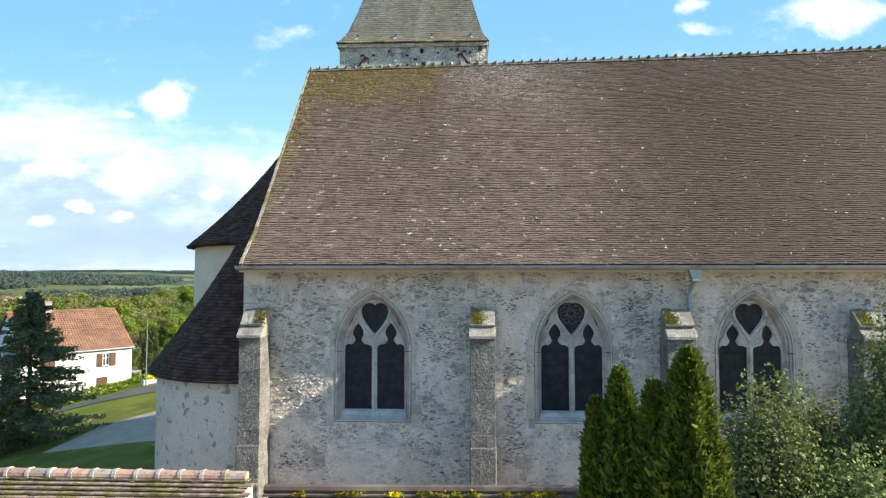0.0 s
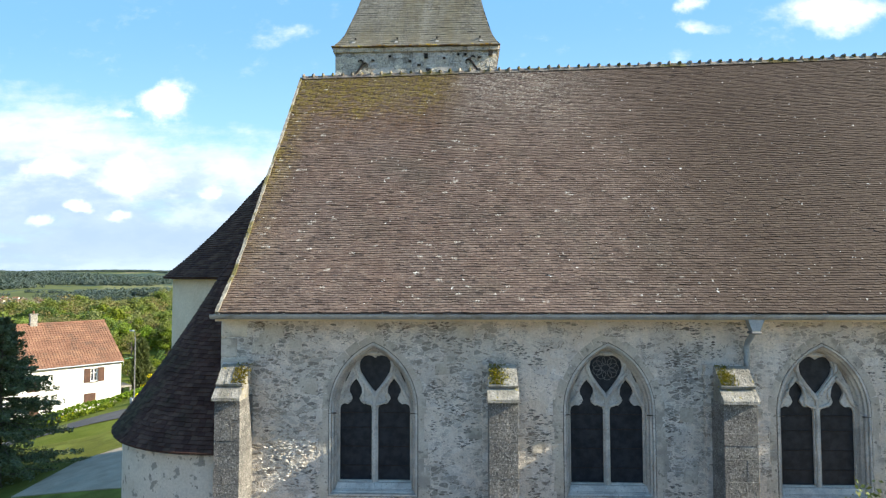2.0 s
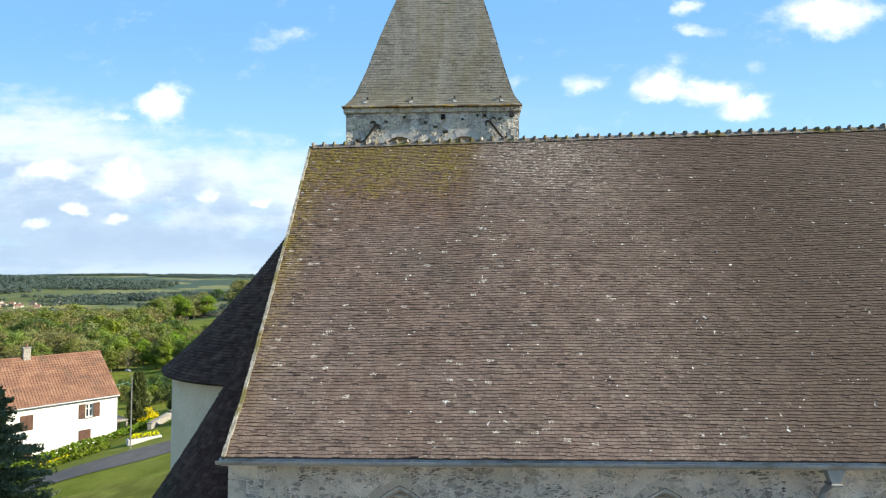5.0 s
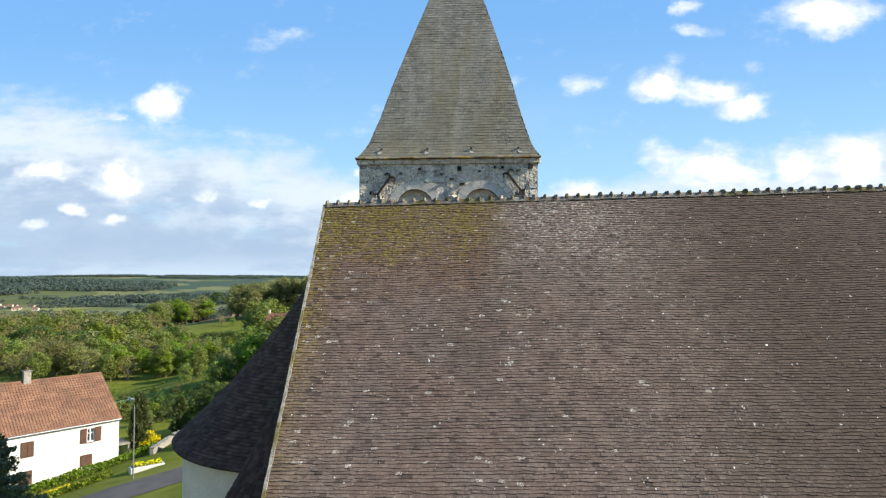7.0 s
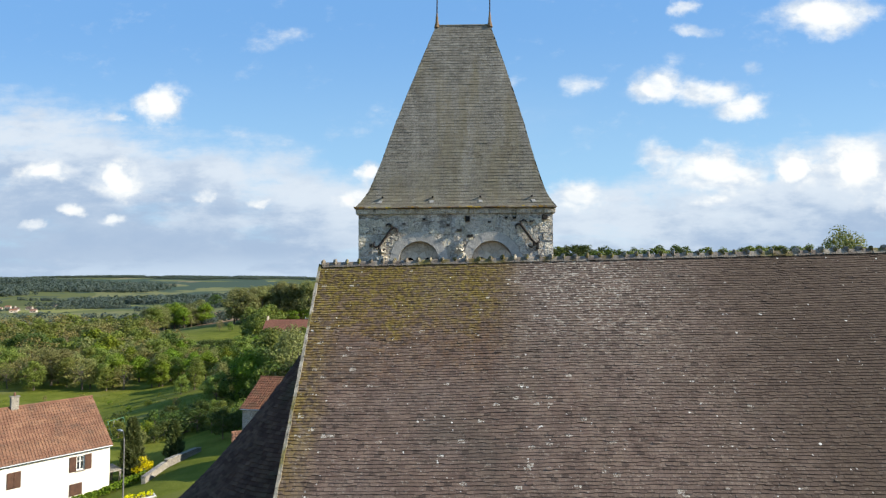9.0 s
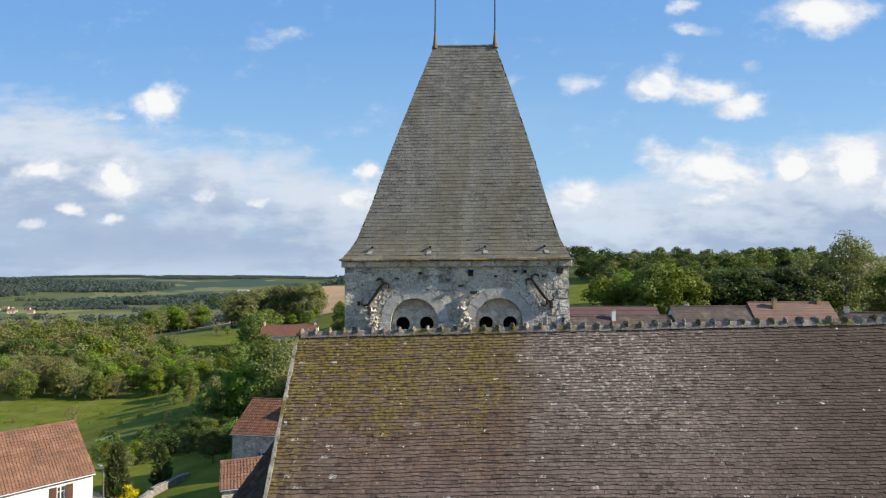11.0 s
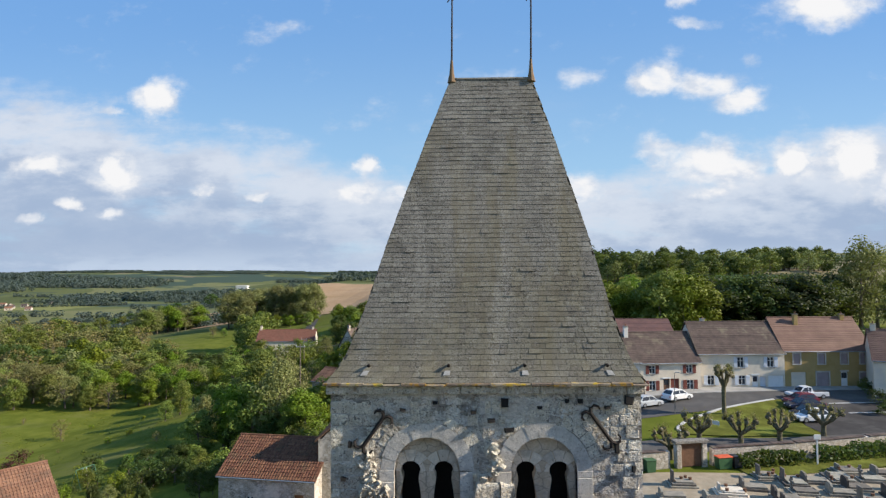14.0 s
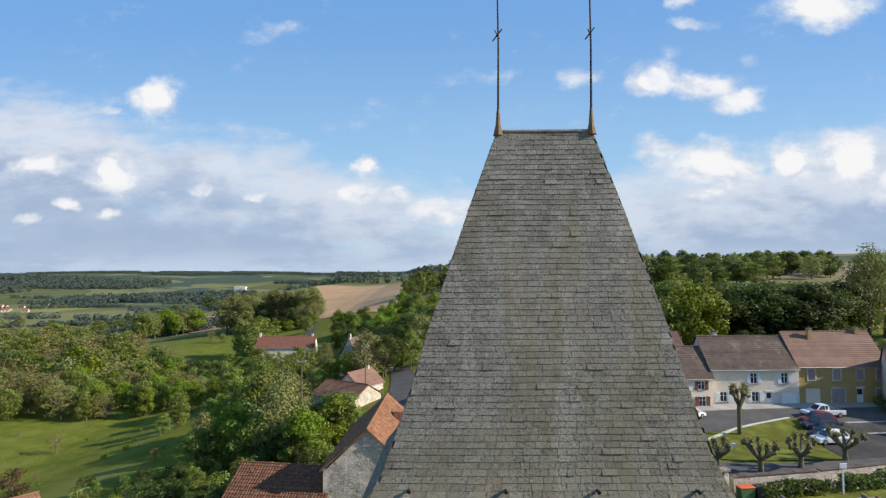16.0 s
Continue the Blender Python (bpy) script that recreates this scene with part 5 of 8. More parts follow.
def build_tower():
    root = thing("church_tower", "square grey stone bell tower with a steep slate spire", "tower")
    face = lambda u, v, d: (u, d, v)
    rng = random.Random(11)
    centres, CZ = (-3.53, -1.07), 16.60
    wall = part("wall", plate([(TX0, 2.0), (TX1, 2.0), (TX1, 18.2), (TX0, 18.2)], [round_head(c, 0.69, 14.6, CZ, 16) for c in centres], TY0, TY0 + 0.8, face), TOWER_WALL, root, "grey weathered stone wall with two blind round arches")
    for x in (TX0, TX1 - 0.8):
        part("side_wall", boxed(x, x + 0.8, TY0 + 0.803, TY1 - 0.003, 2.0, 18.2), TOWER_WALL, root)
    part("back_wall", boxed(TX0, TX1, TY1, TY1 + 0.5, 2.0, 18.2), TOWER_WALL, root)
    part("floor", boxed(TX0 + 0.85, TX1 - 0.85, TY0 + 0.85, TY1 - 0.05, 14.0, 14.1), DARK, root)
    for c in centres:
        bay = new("belfry_window")
        bay.parent = root
        tagged(bay, "blind round arch with two narrow dark belfry openings")
        half = ((0.225, 14.7), (0.225, 15.9), (0.20, 16.15), (0.165, 16.34), (0.17, 16.42), (0.205, 16.48), (0.20, 16.60), (0.15, 16.70), (0.07, 16.76))
        lights = [[(c + sx + u, v) for u, v in half] + [(c + sx - u, v) for u, v in half[::-1]] for sx in (-0.36, 0.345)]
        part("tympanum", plate(round_head(c, 0.685, 14.62, CZ - 0.004, 16), lights, TY0 + 0.17, TY0 + 0.45, face), TYMPANUM, bay)
        # Black panel behind the lights: the belfry's shade is in its colour.
        part("shadow_room", boxed(c - 0.6, c + 0.6, TY0 + 0.70, TY0 + 0.76, 14.7, 17.2), DARK, bay)
        for sx in (-0.36, 0.345):
            for i in range(5):
                a = math.pi * i / 5
                part("voussoir", plate(ring_arch(c + sx, 16.52, 0.225, 0.46 if i in (1, 2, 3) else 0.315, a + 0.035, a + math.pi / 5 - 0.035, 3), [], TY0 + 0.15, TY0 + 0.2, face), ASHLAR, bay)
        for i in range(11):
            a = math.pi * i / 11
            part("voussoir", plate(ring_arch(c, CZ, 0.69, 0.99 + rng.uniform(-0.015, 0.02), a + 0.002, a + math.pi / 11 - 0.002), [], TY0 - rng.uniform(0.012, 0.02), TY0 + 0.3, face), TRACERY, bay)
        for i in range(13):
            a = math.pi * i / 13
            if rng.random() < 0.85:
                part("voussoir", plate(ring_arch(c, CZ, 1.0, 1.0 + rng.uniform(0.16, 0.28), a + 0.01, a + math.pi / 13 - 0.01), [], TY0 - rng.uniform(0.004, 0.012), TY0 + 0.2, face), BLOCK, bay)
        for sx in (-1, 1):
            z = 14.7
            while z < CZ - 0.1:
                h = min(rng.uniform(0.25, 0.4), CZ - z)
                a, b = sorted((c + sx * 0.69, c + sx * rng.uniform(0.95, 1.05)))
                part("jamb_stone", boxed(a, b, TY0 - rng.uniform(0.02, 0.045), TY0 + 0.3, z + 0.003, z + h - 0.003, bevel=0.008), TRACERY, bay)
                z += h
    # coursed blocks, smaller and rougher towards the middle
    blocks = [with_material(rough_block(200 + i, 0.05), BLOCK) for i in range(10)]
    z = 14.9
    while z < 18.0:
        h = rng.choice((0.13, 0.17, 0.2, 0.24, 0.28))
        h = min(h, 18.19 - z)
        x = TX0 - 0.01
        while x < TX1 - 0.05:
            middle = -4.3 < x < -0.2
            w = rng.uniform(0.12, 0.34) if middle else rng.uniform(0.2, 0.5)
            w = min(w, TX1 + 0.01 - x)
            cx, cz = x + w / 2, z + h / 2
            clear = all(math.hypot(cx - c, max(0, cz - CZ)) > 1.26 + 0.3 * w for c in centres)
            if clear and h > 0.1 and w > 0.09 and rng.random() < (0.66 if middle else 0.90):
                d = rng.uniform(0.10, 0.20)
                piece("stone", blocks[rng.randrange(10)], wall, pose(cx, TY0 + d / 2 - rng.uniform(0.004, 0.022), cz + rng.uniform(-0.012, 0.012), rng.uniform(-1, 1), rng.uniform(-3, 3), rng.uniform(-1, 1)) @ Matrix.Diagonal((w - 0.025, d, h - 0.022, 1)))
            x += w
        z += h
    # Solid black blocks on the face, painted as the shade of putlog holes.
    hole = with_material(rough_block(77, 0.12), DARK)
    for x, z, w, h in ((-1.96, 17.95, 0.15, 0.17), (-0.35, 18.02, 0.1, 0.08), (0.62, 18.0, 0.18, 0.16), (-0.62, 18.03, 0.08, 0.07), (0.40, 17.0, 0.09, 0.2), (-5.2, 17.1, 0.08, 0.12), (-2.25, 17.62, 0.16, 0.07), (-1.9, 17.42, 0.2, 0.08), (-2.6, 17.8, 0.11, 0.06), (-3.4, 18.0, 0.1, 0.06), (-4.1, 17.85, 0.12, 0.05), (-5.35, 16.4, 0.1, 0.07), (0.2, 17.9, 0.12, 0.06), (-1.2, 17.9, 0.1, 0.05), (0.75, 16.6, 0.07, 0.12)):
        piece("putlog_hole", hole, wall, pose(x + w / 2, TY0 - 0.03, z + h / 2, 0, rng.uniform(-8, 8), 0) @ Matrix.Diagonal((w, 0.13, h, 1)))
    # ruined mortar and broken stones beside and between the arches
    lumps = [with_material(rough_block(500 + i, 0.2), PALE_MORTAR) for i in range(8)]
    for xa, za, xb, zb, spread, n in ((-4.8, 16.95, -4.72, 16.3, 0.07, 26), (-4.74, 16.3, -4.35, 15.7, 0.16, 46), (-2.15, 17.2, -2.05, 16.5, 0.10, 16), (-2.4, 16.5, -2.3, 16.42, 0.05, 4)):
        for _ in range(n):
            t, s = rng.random(), rng.uniform(0.05, 0.19)
            piece("mortar_lump", lumps[rng.randrange(8)], wall, pose(xa + (xb - xa) * t + rng.gauss(0, spread), TY0 - rng.uniform(-0.03, 0.05), za + (zb - za) * t + rng.gauss(0, spread * 0.5), rng.uniform(-40, 40), rng.uniform(0, 360), rng.uniform(-40, 40)) @ Matrix.Diagonal((s, 0.16, s * rng.uniform(0.5, 1.3), 1)))
    for x0, x1, z1 in ((-2.54, -2.04, 16.36), (-2.02, -1.70, 16.36)):
        piece("broken_stone", with_material(rough_block(int(-x0 * 100), 0.07), BLOCK), wall, pose((x0 + x1) / 2, TY0 - 0.05, 15.93, 2, 1, 3) @ Matrix.Diagonal((x1 - x0, 0.26, 2 * (z1 - 15.93), 1)))
    # cornice
    x = TX0 - 0.09
    while x < TX1 + 0.05:
        w = min(rng.uniform(0.55, 1.0), TX1 + 0.09 - x)
        part("cornice_stone", boxed(x + 0.004, x + w - 0.004, TY0 - 0.09 + rng.uniform(-0.01, 0.01), TY0 + 0.35, 18.203, 18.385, bevel=0.02), BLOCK, root)
        x += w
    part("cornice", boxed(TX0 - 0.08, TX0 + 0.3, TY0 + 0.353, TY1 + 0.5, 18.203, 18.38), BLOCK, root)
    part("cornice", boxed(TX1 - 0.3, TX1 + 0.08, TY0 + 0.353, TY1 + 0.5, 18.203, 18.38), BLOCK, root)
    # iron wall anchors
    for cx, cz, s in ((-4.66, 17.42, 1), (0.12, 17.52, -1)):
        anchor = part("wall_anchor", tubed([(cx + s * u, TY0 - 0.07, cz + v) for u, v in ((-0.24, -0.33), (-0.10, -0.14), (0.10, 0.14), (0.24, 0.34))], 0.042, 8), IRON, root, "rusty iron wall anchor with curled ends")
        for e in (1, -1):
            d, n = Vector((s * 0.58, 0.81)) * e, Vector((0.81, -s * 0.58))
            o = Vector((cx, cz)) + d * 0.36
            for q in (1, -1):
                pts = [o + n * q * u + d * v for u, v in ((0.0, 0.0), (0.06, 0.09), (0.15, 0.10), (0.21, 0.03), (0.20, -0.04))]
                part("curl", tubed([(v.x, TY0 - 0.075, v.y) for v in pts], [0.04, 0.038, 0.034, 0.028, 0.02], 6), IRON, anchor)
    # roof body and slates
    vs, fs = [], []
    for s in range(4):
        b = len(vs)
        hs = [0, 0.03, 0.06, 0.1, 0.2, 0.35, 0.55, 0.8, 1.0]
        for h in hs:
            vs += [tuple(tower_roof(s, f, h, -0.03)) for f in (0, 1)]
        fs += [(b + 2 * i, b + 2 * i + 1, b + 2 * i + 3, b + 2 * i + 2) for i in range(len(hs) - 1)]
    body = bpy.data.meshes.new("body")
    body.from_pydata(vs, [], fs)
    bm = bmesh.new()
    bm.from_mesh(body)
    bmesh.ops.remove_doubles(bm, verts=bm.verts, dist=0.07)
    bpy.data.meshes.remove(body)
    roof = part("roof", bm, SLATE, root, "steep flared roof of grey lichened slates")
    rows = 65
    vs, fs, single = [], [], 0
    for side in range(4):
        for r in range(rows):
            h0, h1 = r / rows, min(1.0, (r + 1.15) / rows)
            length = (tower_roof(side, 1, h0) - tower_roof(side, 0, h0)).length
            u = -rng.uniform(0.0, 0.2)
            while u < length:
                w = rng.choice((0.15, 0.17, 0.2, 0.24, 0.28, 0.36)) * rng.uniform(0.9, 1.1)
                f0, f1 = max(0.0, (u + 0.0045) / length), min(1.0, (u + w - 0.0045) / length)
                u += w
                if f1 - f0 < 0.05 / length:
                    continue
                j = rng.random()
                t = 0.010 + 0.006 * rng.random() + (0.010 if j > 0.97 else 0)
                hh = h0 + rng.gauss(0, 0.0003) + 0.0006 * noise.noise(Vector((f0 * 7.0, h0 * 60.0, side))) + 0.0022 * noise.noise(Vector((f0 * 2.0, h0 * 4.0, side + 9.0)))
                hh = max(0.0, hh)
                a, b, c, d = tower_roof(side, f0, hh), tower_roof(side, f1, hh), tower_roof(side, f1, h1), tower_roof(side, f0, h1)
                n = (b - a).cross(d - a).normalized()
                if side == 0 and 22 <= r < 44 and 0.04 < f0 and f1 < 0.97 and single < 300:
                    one = ([], [])
                    wedge(*one, a, b, c, d, n, t)
                    part("slate", one, SLATE, roof)
                    single += 1
                else:
                    wedge(vs, fs, a, b, c, d, n, t)
    part("roof_covering", (vs, fs), SLATE, roof, kind="stuff")
    # eaves slabs with yellow lichen
    x = TX0 - 0.14
    while x < TX1 + 0.1:
        w = min(rng.uniform(0.25, 0.6), TX1 + 0.13 - x)
        if w > 0.05:
            part("eaves_slab", boxed(x, x + w - 0.006, TY0 - 0.20 + rng.uniform(-0.04, 0.04), TY0 + 0.12, 18.388 + rng.uniform(0, 0.012), 18.425 + rng.uniform(0, 0.035), bevel=0.008), EAVES, root, "thin eaves slab grown with yellow lichen")
        x += w
    for x in (TX0 - 0.13, TX1 - 0.01):
        part("eaves_slab", boxed(x, x + 0.14, TY0 + 0.125, TY1 + 0.2, 18.388, 18.43), EAVES, root)
    # roof hooks on lead flashings
    for f in (0.105, 0.375, 0.63, 0.905):
        p = tower_roof(0, f, 0.045, 0.02)
        hook = part("roof_hook", tubed([tuple(p + Vector((0, 0.02, 0.02))), tuple(p + Vector((0, -0.06, 0.03))), tuple(p + Vector((0.0, -0.10, 0.015)))], [0.02, 0.032, 0.036], 8), IRON, root, "iron roof hook on a pale flashing")
        a, b, c, d = (tower_roof(0, f + u, h, 0.03) for u, h in ((-0.011, 0.020), (0.011, 0.020), (0.009, 0.032), (-0.009, 0.032)))
        part("flashing", ([tuple(v) for v in (a, b, c, d)] + [tuple(v - Vector((0, -0.02, 0))) for v in (a, b, c, d)], [(0, 1, 2, 3), (4, 5, 1, 0), (5, 6, 2, 1), (6, 7, 3, 2), (7, 4, 0, 3)]), FLASHING, hook)
    # ridge and finials
    part("ridge_cap", tubed([(-3.0, 27.525, 25.70), (-0.92, 27.525, 25.69)], 0.05, 8), SLATE, root)
    for x, mat in ((-2.97, RUST_LEAD), (-0.95, RUST_LEAD)):
        fin = part("finial", tubed([(x, 27.525, 25.62), (x, 27.525, 25.85), (x, 27.525, 26.2)], [0.115, 0.06, 0.03], 8), mat, root, "lead-clad finial foot with a tall iron rod")
        part("rod", tubed([(x, 27.525, 26.05), (x + 0.02, 27.525, 27.6), (x + 0.0, 27.525, 30.2)], [0.028, 0.022, 0.012], 6), IRON, fin)
        part("cross_bar", tubed([(x - 0.10, 27.525, 27.72), (x + 0.10, 27.525, 27.98)], 0.016, 6), IRON, fin)
        part("cross_bar", tubed([(x - 0.06, 27.45, 27.92), (x + 0.05, 27.60, 27.80)], 0.014, 6), IRON, fin)
    return root


build_tower()


# ---- houses ----
def roof_slope(roof, half, y0, z0, y1, z1, tile, pitch=0.33, thick=0.035):
    """A tiled slope as overlapping courses on one mesh: half its length, lower edge y0, z0, upper edge y1, z1."""
    length = math.hypot(y1 - y0, z1 - z0)
    n = max(3, int(length / pitch))
    d = Vector((0, (y1 - y0) / length, (z1 - z0) / length))
    up = Vector((0, -d.z, d.y)) if (y1 - y0) > 0 else Vector((0, d.z, -d.y))
    b = d * (length * 1.06 / n)
    lo = [-up * 0.01, up * thick, b + up * 0.004, b - up * 0.01]
    vs = [(x, p.y, p.z) for x in (-half, half) for p in lo]
    first = part("tile_course", (vs, [(0, 1, 2, 3), (7, 6, 5, 4), (0, 4, 5, 1), (1, 5, 6, 2), (2, 6, 7, 3), (3, 7, 4, 0)]), tile, roof)
    first.location = (0, y0, z0)
    for i in range(1, n):
        piece("tile_course", first.data, roof, Matrix.Translation(Vector((0, y0, z0)) + d * (length * i / n)))


def roof_ribs(roof, half, y0, z0, y1, z1, tile, gap, seed):
    """Rows of half-round pantile humps running up a slope, a little uneven, joined."""
    rng = random.Random(seed)
    bm = bmesh.new()
    d = Vector((0, y1 - y0, z1 - z0))
    n = int(d.length / 0.36)
    up = Vector((0, -d.z, d.y)).normalized() * (1 if y1 > y0 else -1)
    x = -half + gap / 2
    while x < half:
        for i in range(n):
            a, b = Vector((0, y0, z0)) + d * (i / n), Vector((0, y0, z0)) + d * ((i + 1.05) / n)
            r = gap * 0.30 * rng.uniform(0.9, 1.1)
            lift = up * rng.uniform(0.015, 0.035)
            o = Vector((x + rng.uniform(-0.012, 0.012), 0, 0))
            ring = [(Vector((r * math.cos(t), 0, 0)) + up * r * 0.8 * math.sin(t)) for t in (0.0, 0.9, 2.24, math.pi)]
            lo = [bm.verts.new(o + a + lift + q) for q in ring]
            hi = [bm.verts.new(o + b + q * 0.85) for q in ring]
            for j in range(3):
                bm.faces.new((lo[j], lo[j + 1], hi[j + 1], hi[j]))
            bm.faces.new(lo[::-1])
        x += gap
    part("pantile_cover", bm, tile, roof, kind="stuff")


def house(name, label, x, y, turn, length, depth, eave, ridge, wall, tile, openings=(), chimneys=(), base=None, back=4.0, pitch=0.33, group="", over=0.25, frame_mat=None, ribs=0.0):
    """A gabled house; x, y: the middle of its front foot; the front faces -y before the turn. openings: (x, sill, width, height, kind, shutter paint or None)."""
    z = ground_z(x, y) if base is None else base
    root = thing(name, label, "house", pose(x, y, z, 0, 0, turn), group)
    half = length / 2
    frame_mat = frame_mat or WHITE_PAINT
    holes = [[(ox - w / 2, s), (ox + w / 2, s), (ox + w / 2, s + h), (ox - w / 2, s + h)] for ox, s, w, h, *_ in openings]
    part("front_wall", plate([(-half, -back), (half, -back), (half, eave), (-half, eave)], holes, 0, 0.3, lambda u, v, d: (u, d, v)), wall, root)
    part("back_wall", boxed(-half, half, depth - 0.3, depth, -back, eave), wall, root)
    mid = depth / 2
    for sx in (-half, half - 0.3):
        out = [(0.303, -back), (depth - 0.303, -back), (depth - 0.303, eave), (mid, ridge - 0.12), (0.303, eave)]
        part("gable_wall", plate(out, [], 0, 0.3, lambda u, v, d: (sx + d, u, v)), wall, root)
    part("floor", boxed(-half + 0.35, half - 0.35, 0.35, depth - 0.35, -0.3, -0.1), DARK, root)
    slope = (ridge - eave) / mid
    low = eave - slope * over + 0.05
    roof = part("roof", plate([(-over, low - 0.1), (mid, ridge - 0.1), (depth + over, low - 0.1), (depth + over, low - 0.012), (mid, ridge - 0.012), (-over, low - 0.012)], [], -half - 0.18, half + 0.18, lambda u, v, d: (d, u, v)), tile, root)
    roof_slope(roof, half + 0.18, -over, low, mid, ridge, tile, pitch)
    roof_slope(roof, half + 0.18, depth + over, low, mid, ridge, tile, pitch)
    if ribs:
        roof_ribs(roof, half + 0.18, -over, low, mid, ridge, tile, ribs, int(length * 10))
        roof_ribs(roof, half + 0.18, depth + over, low, mid, ridge, tile, ribs, int(length * 10) + 1)
    part("ridge_course", tubed([(-half - 0.2, mid, ridge), (half + 0.2, mid, ridge)], 0.11, 8), tile, roof)
    part("gutter", tubed([(-half - 0.1, -over - 0.05, eave - slope * over), (half + 0.1, -over - 0.05, eave - slope * over)], 0.06, 6), ZINC, root)
    for cx, cy, h in chimneys:
        ch = part("chimney", boxed(cx - 0.3, cx + 0.3, cy - 0.25, cy + 0.25, ridge - 1.4, ridge + h, bevel=0.02), STONE if name == "white_house" else wall, root)
        part("chimney_cap", boxed(cx - 0.37, cx + 0.37, cy - 0.32, cy + 0.32, ridge + h + 0.002, ridge + h + 0.09), STONE, ch)
        part("chimney_pot", tubed([(cx, cy, ridge + h + 0.09), (cx, cy, ridge + h + 0.4)], [0.1, 0.08], 8), BROWN_WOOD, ch)
    for ox, s, w, h, kind, shut in openings:
        if kind == "window":
            win = part("window", boxed(ox - w / 2, ox + w / 2, 0.16, 0.18, s, s + h), PANE, root)
            bm = bmesh.new()
            for a, b, c, d in ((-w / 2, -w / 2 + 0.07, 0, h), (w / 2 - 0.07, w / 2, 0, h), (-0.04, 0.04, 0, h), (-w / 2 + 0.07, w / 2 - 0.07, 0, 0.07), (-w / 2 + 0.07, w / 2 - 0.07, h - 0.07, h), (-w / 2 + 0.07, w / 2 - 0.07, h * 0.62, h * 0.62 + 0.05)):
                box(bm, ox + a, ox + b, 0.10, 0.155, s + c, s + d)
            part("window_frame", bm, frame_mat, win)
            part("window_sill", boxed(ox - w / 2 - 0.08, ox + w / 2 + 0.08, -0.09, 0.1, s - 0.09, s - 0.004), STONE, win)
            if shut:
                for sx in (-1, 1):
                    x0 = ox + sx * (w / 2 + 0.02)
                    x0, x1 = sorted((x0, x0 + sx * w * 0.52))
                    sh = part("shutter", boxed(x0, x1, -0.06, -0.012, s, s + h, bevel=0.008), shut, win)
                    for q in (0.15, 0.8):
                        part("batten", boxed(x0 + 0.03, x1 - 0.03, -0.085, -0.062, s + h * q, s + h * q + 0.08), shut, sh)
        elif kind == "blind":
            win = part("window", boxed(ox - w / 2, ox + w / 2, 0.08, 0.12, s, s + h), shut, root, "closed roller blind")
            part("window_surround", plate([(ox - w / 2 - 0.16, s - 0.14), (ox + w / 2 + 0.16, s - 0.14), (ox + w / 2 + 0.16, s + h + 0.2), (ox - w / 2 - 0.16, s + h + 0.2)], [[(ox - w / 2, s), (ox + w / 2, s), (ox + w / 2, s + h), (ox - w / 2, s + h)]], -0.05, 0.06, lambda u, v, d: (u, d, v)), frame_mat, win)
        elif kind == "vent":
            # Black sheet in the opening, the shade within put into its colour.
            part("window", boxed(ox - w / 2, ox + w / 2, 0.2, 0.24, s, s + h), DARK, root)
        elif kind == "garage":
            door = part("garage_door", boxed(ox - w / 2, ox + w / 2, 0.14, 0.2, s, s + h), shut, root)
            for i in range(4):
                part("panel", boxed(ox - w / 2 + 0.06, ox + w / 2 - 0.06, 0.115, 0.138, s + 0.06 + i * h / 4, s + (i + 1) * h / 4 - 0.02), shut, door)
        elif kind == "door":
            door = part("door", boxed(ox - w / 2, ox + w / 2, 0.12, 0.18, s, s + h), shut, root)
            for i in (0, 1):
                part("panel", boxed(ox - w / 2 + 0.12, ox + w / 2 - 0.12, 0.095, 0.118, s + 0.15 + i * h * 0.5, s + h * (0.42 + i * 0.5)), PANE if i else shut, door)
            part("door_handle", tubed([(ox + w * 0.36, 0.05, s + 1.0), (ox + w * 0.28, 0.05, s + 1.0)], 0.02, 6), CHROME, door)
            part("lintel", boxed(ox - w / 2 - 0.15, ox + w / 2 + 0.15, -0.06, 0.1, s + h + 0.004, s + h + 0.2), frame_mat, door)
        elif kind == "open":
            part("door", boxed(ox - w / 2, ox + w / 2, 0.24, 0.28, s, s + h), shut, root)
    return root


# white house below the church
WIN = "window"
hx, hy, ha = -38.2, 56.2, 51.0
white = house("white_house", "white rendered house with mottled orange tiled roof and brown shutters", hx, hy, ha, 9.6, 11.0, 3.9, 7.55, WHITE_WALL, ORANGE_TILE,
              [(2.35, 2.05, 0.62, 1.25, WIN, None)], [(-1.5, 5.4, 0.95)], base=-3.15, ribs=0.24)
for x0, x1, z0, z1 in ((1.46, 2.02, 2.0, 3.35), (2.69, 3.25, 2.0, 3.35), (-3.10, -2.62, 1.75, 3.1), (-2.6, -2.12, 1.75, 3.1), (1.5, 2.52, -0.1, 0.95), (-3.15, -2.2, -0.6, 0.6)):
    part("shutter", boxed(x0, x1, -0.06, -0.012, z0, z1, bevel=0.01), DARK_WOOD, white, "dark brown wooden shutter")
part("balcony", boxed(4.82, 6.2, 0.8, 3.2, 0.9, 1.05, bevel=0.02), STONE, white)
for y in (0.9, 3.0):
    part("post", boxed(6.0, 6.15, y, y + 0.15, -3.5, 0.9), STONE, white)
wing = house("white_house", "low wing with orange tiled roof beside the white house", -48.0, 47.4, 47.0, 14.0, 7.0, 3.0, 5.6, WHITE_WALL, ORANGE_TILE, [(3, 1.0, 0.9, 1.2, WIN, None)], [], base=-3.75)

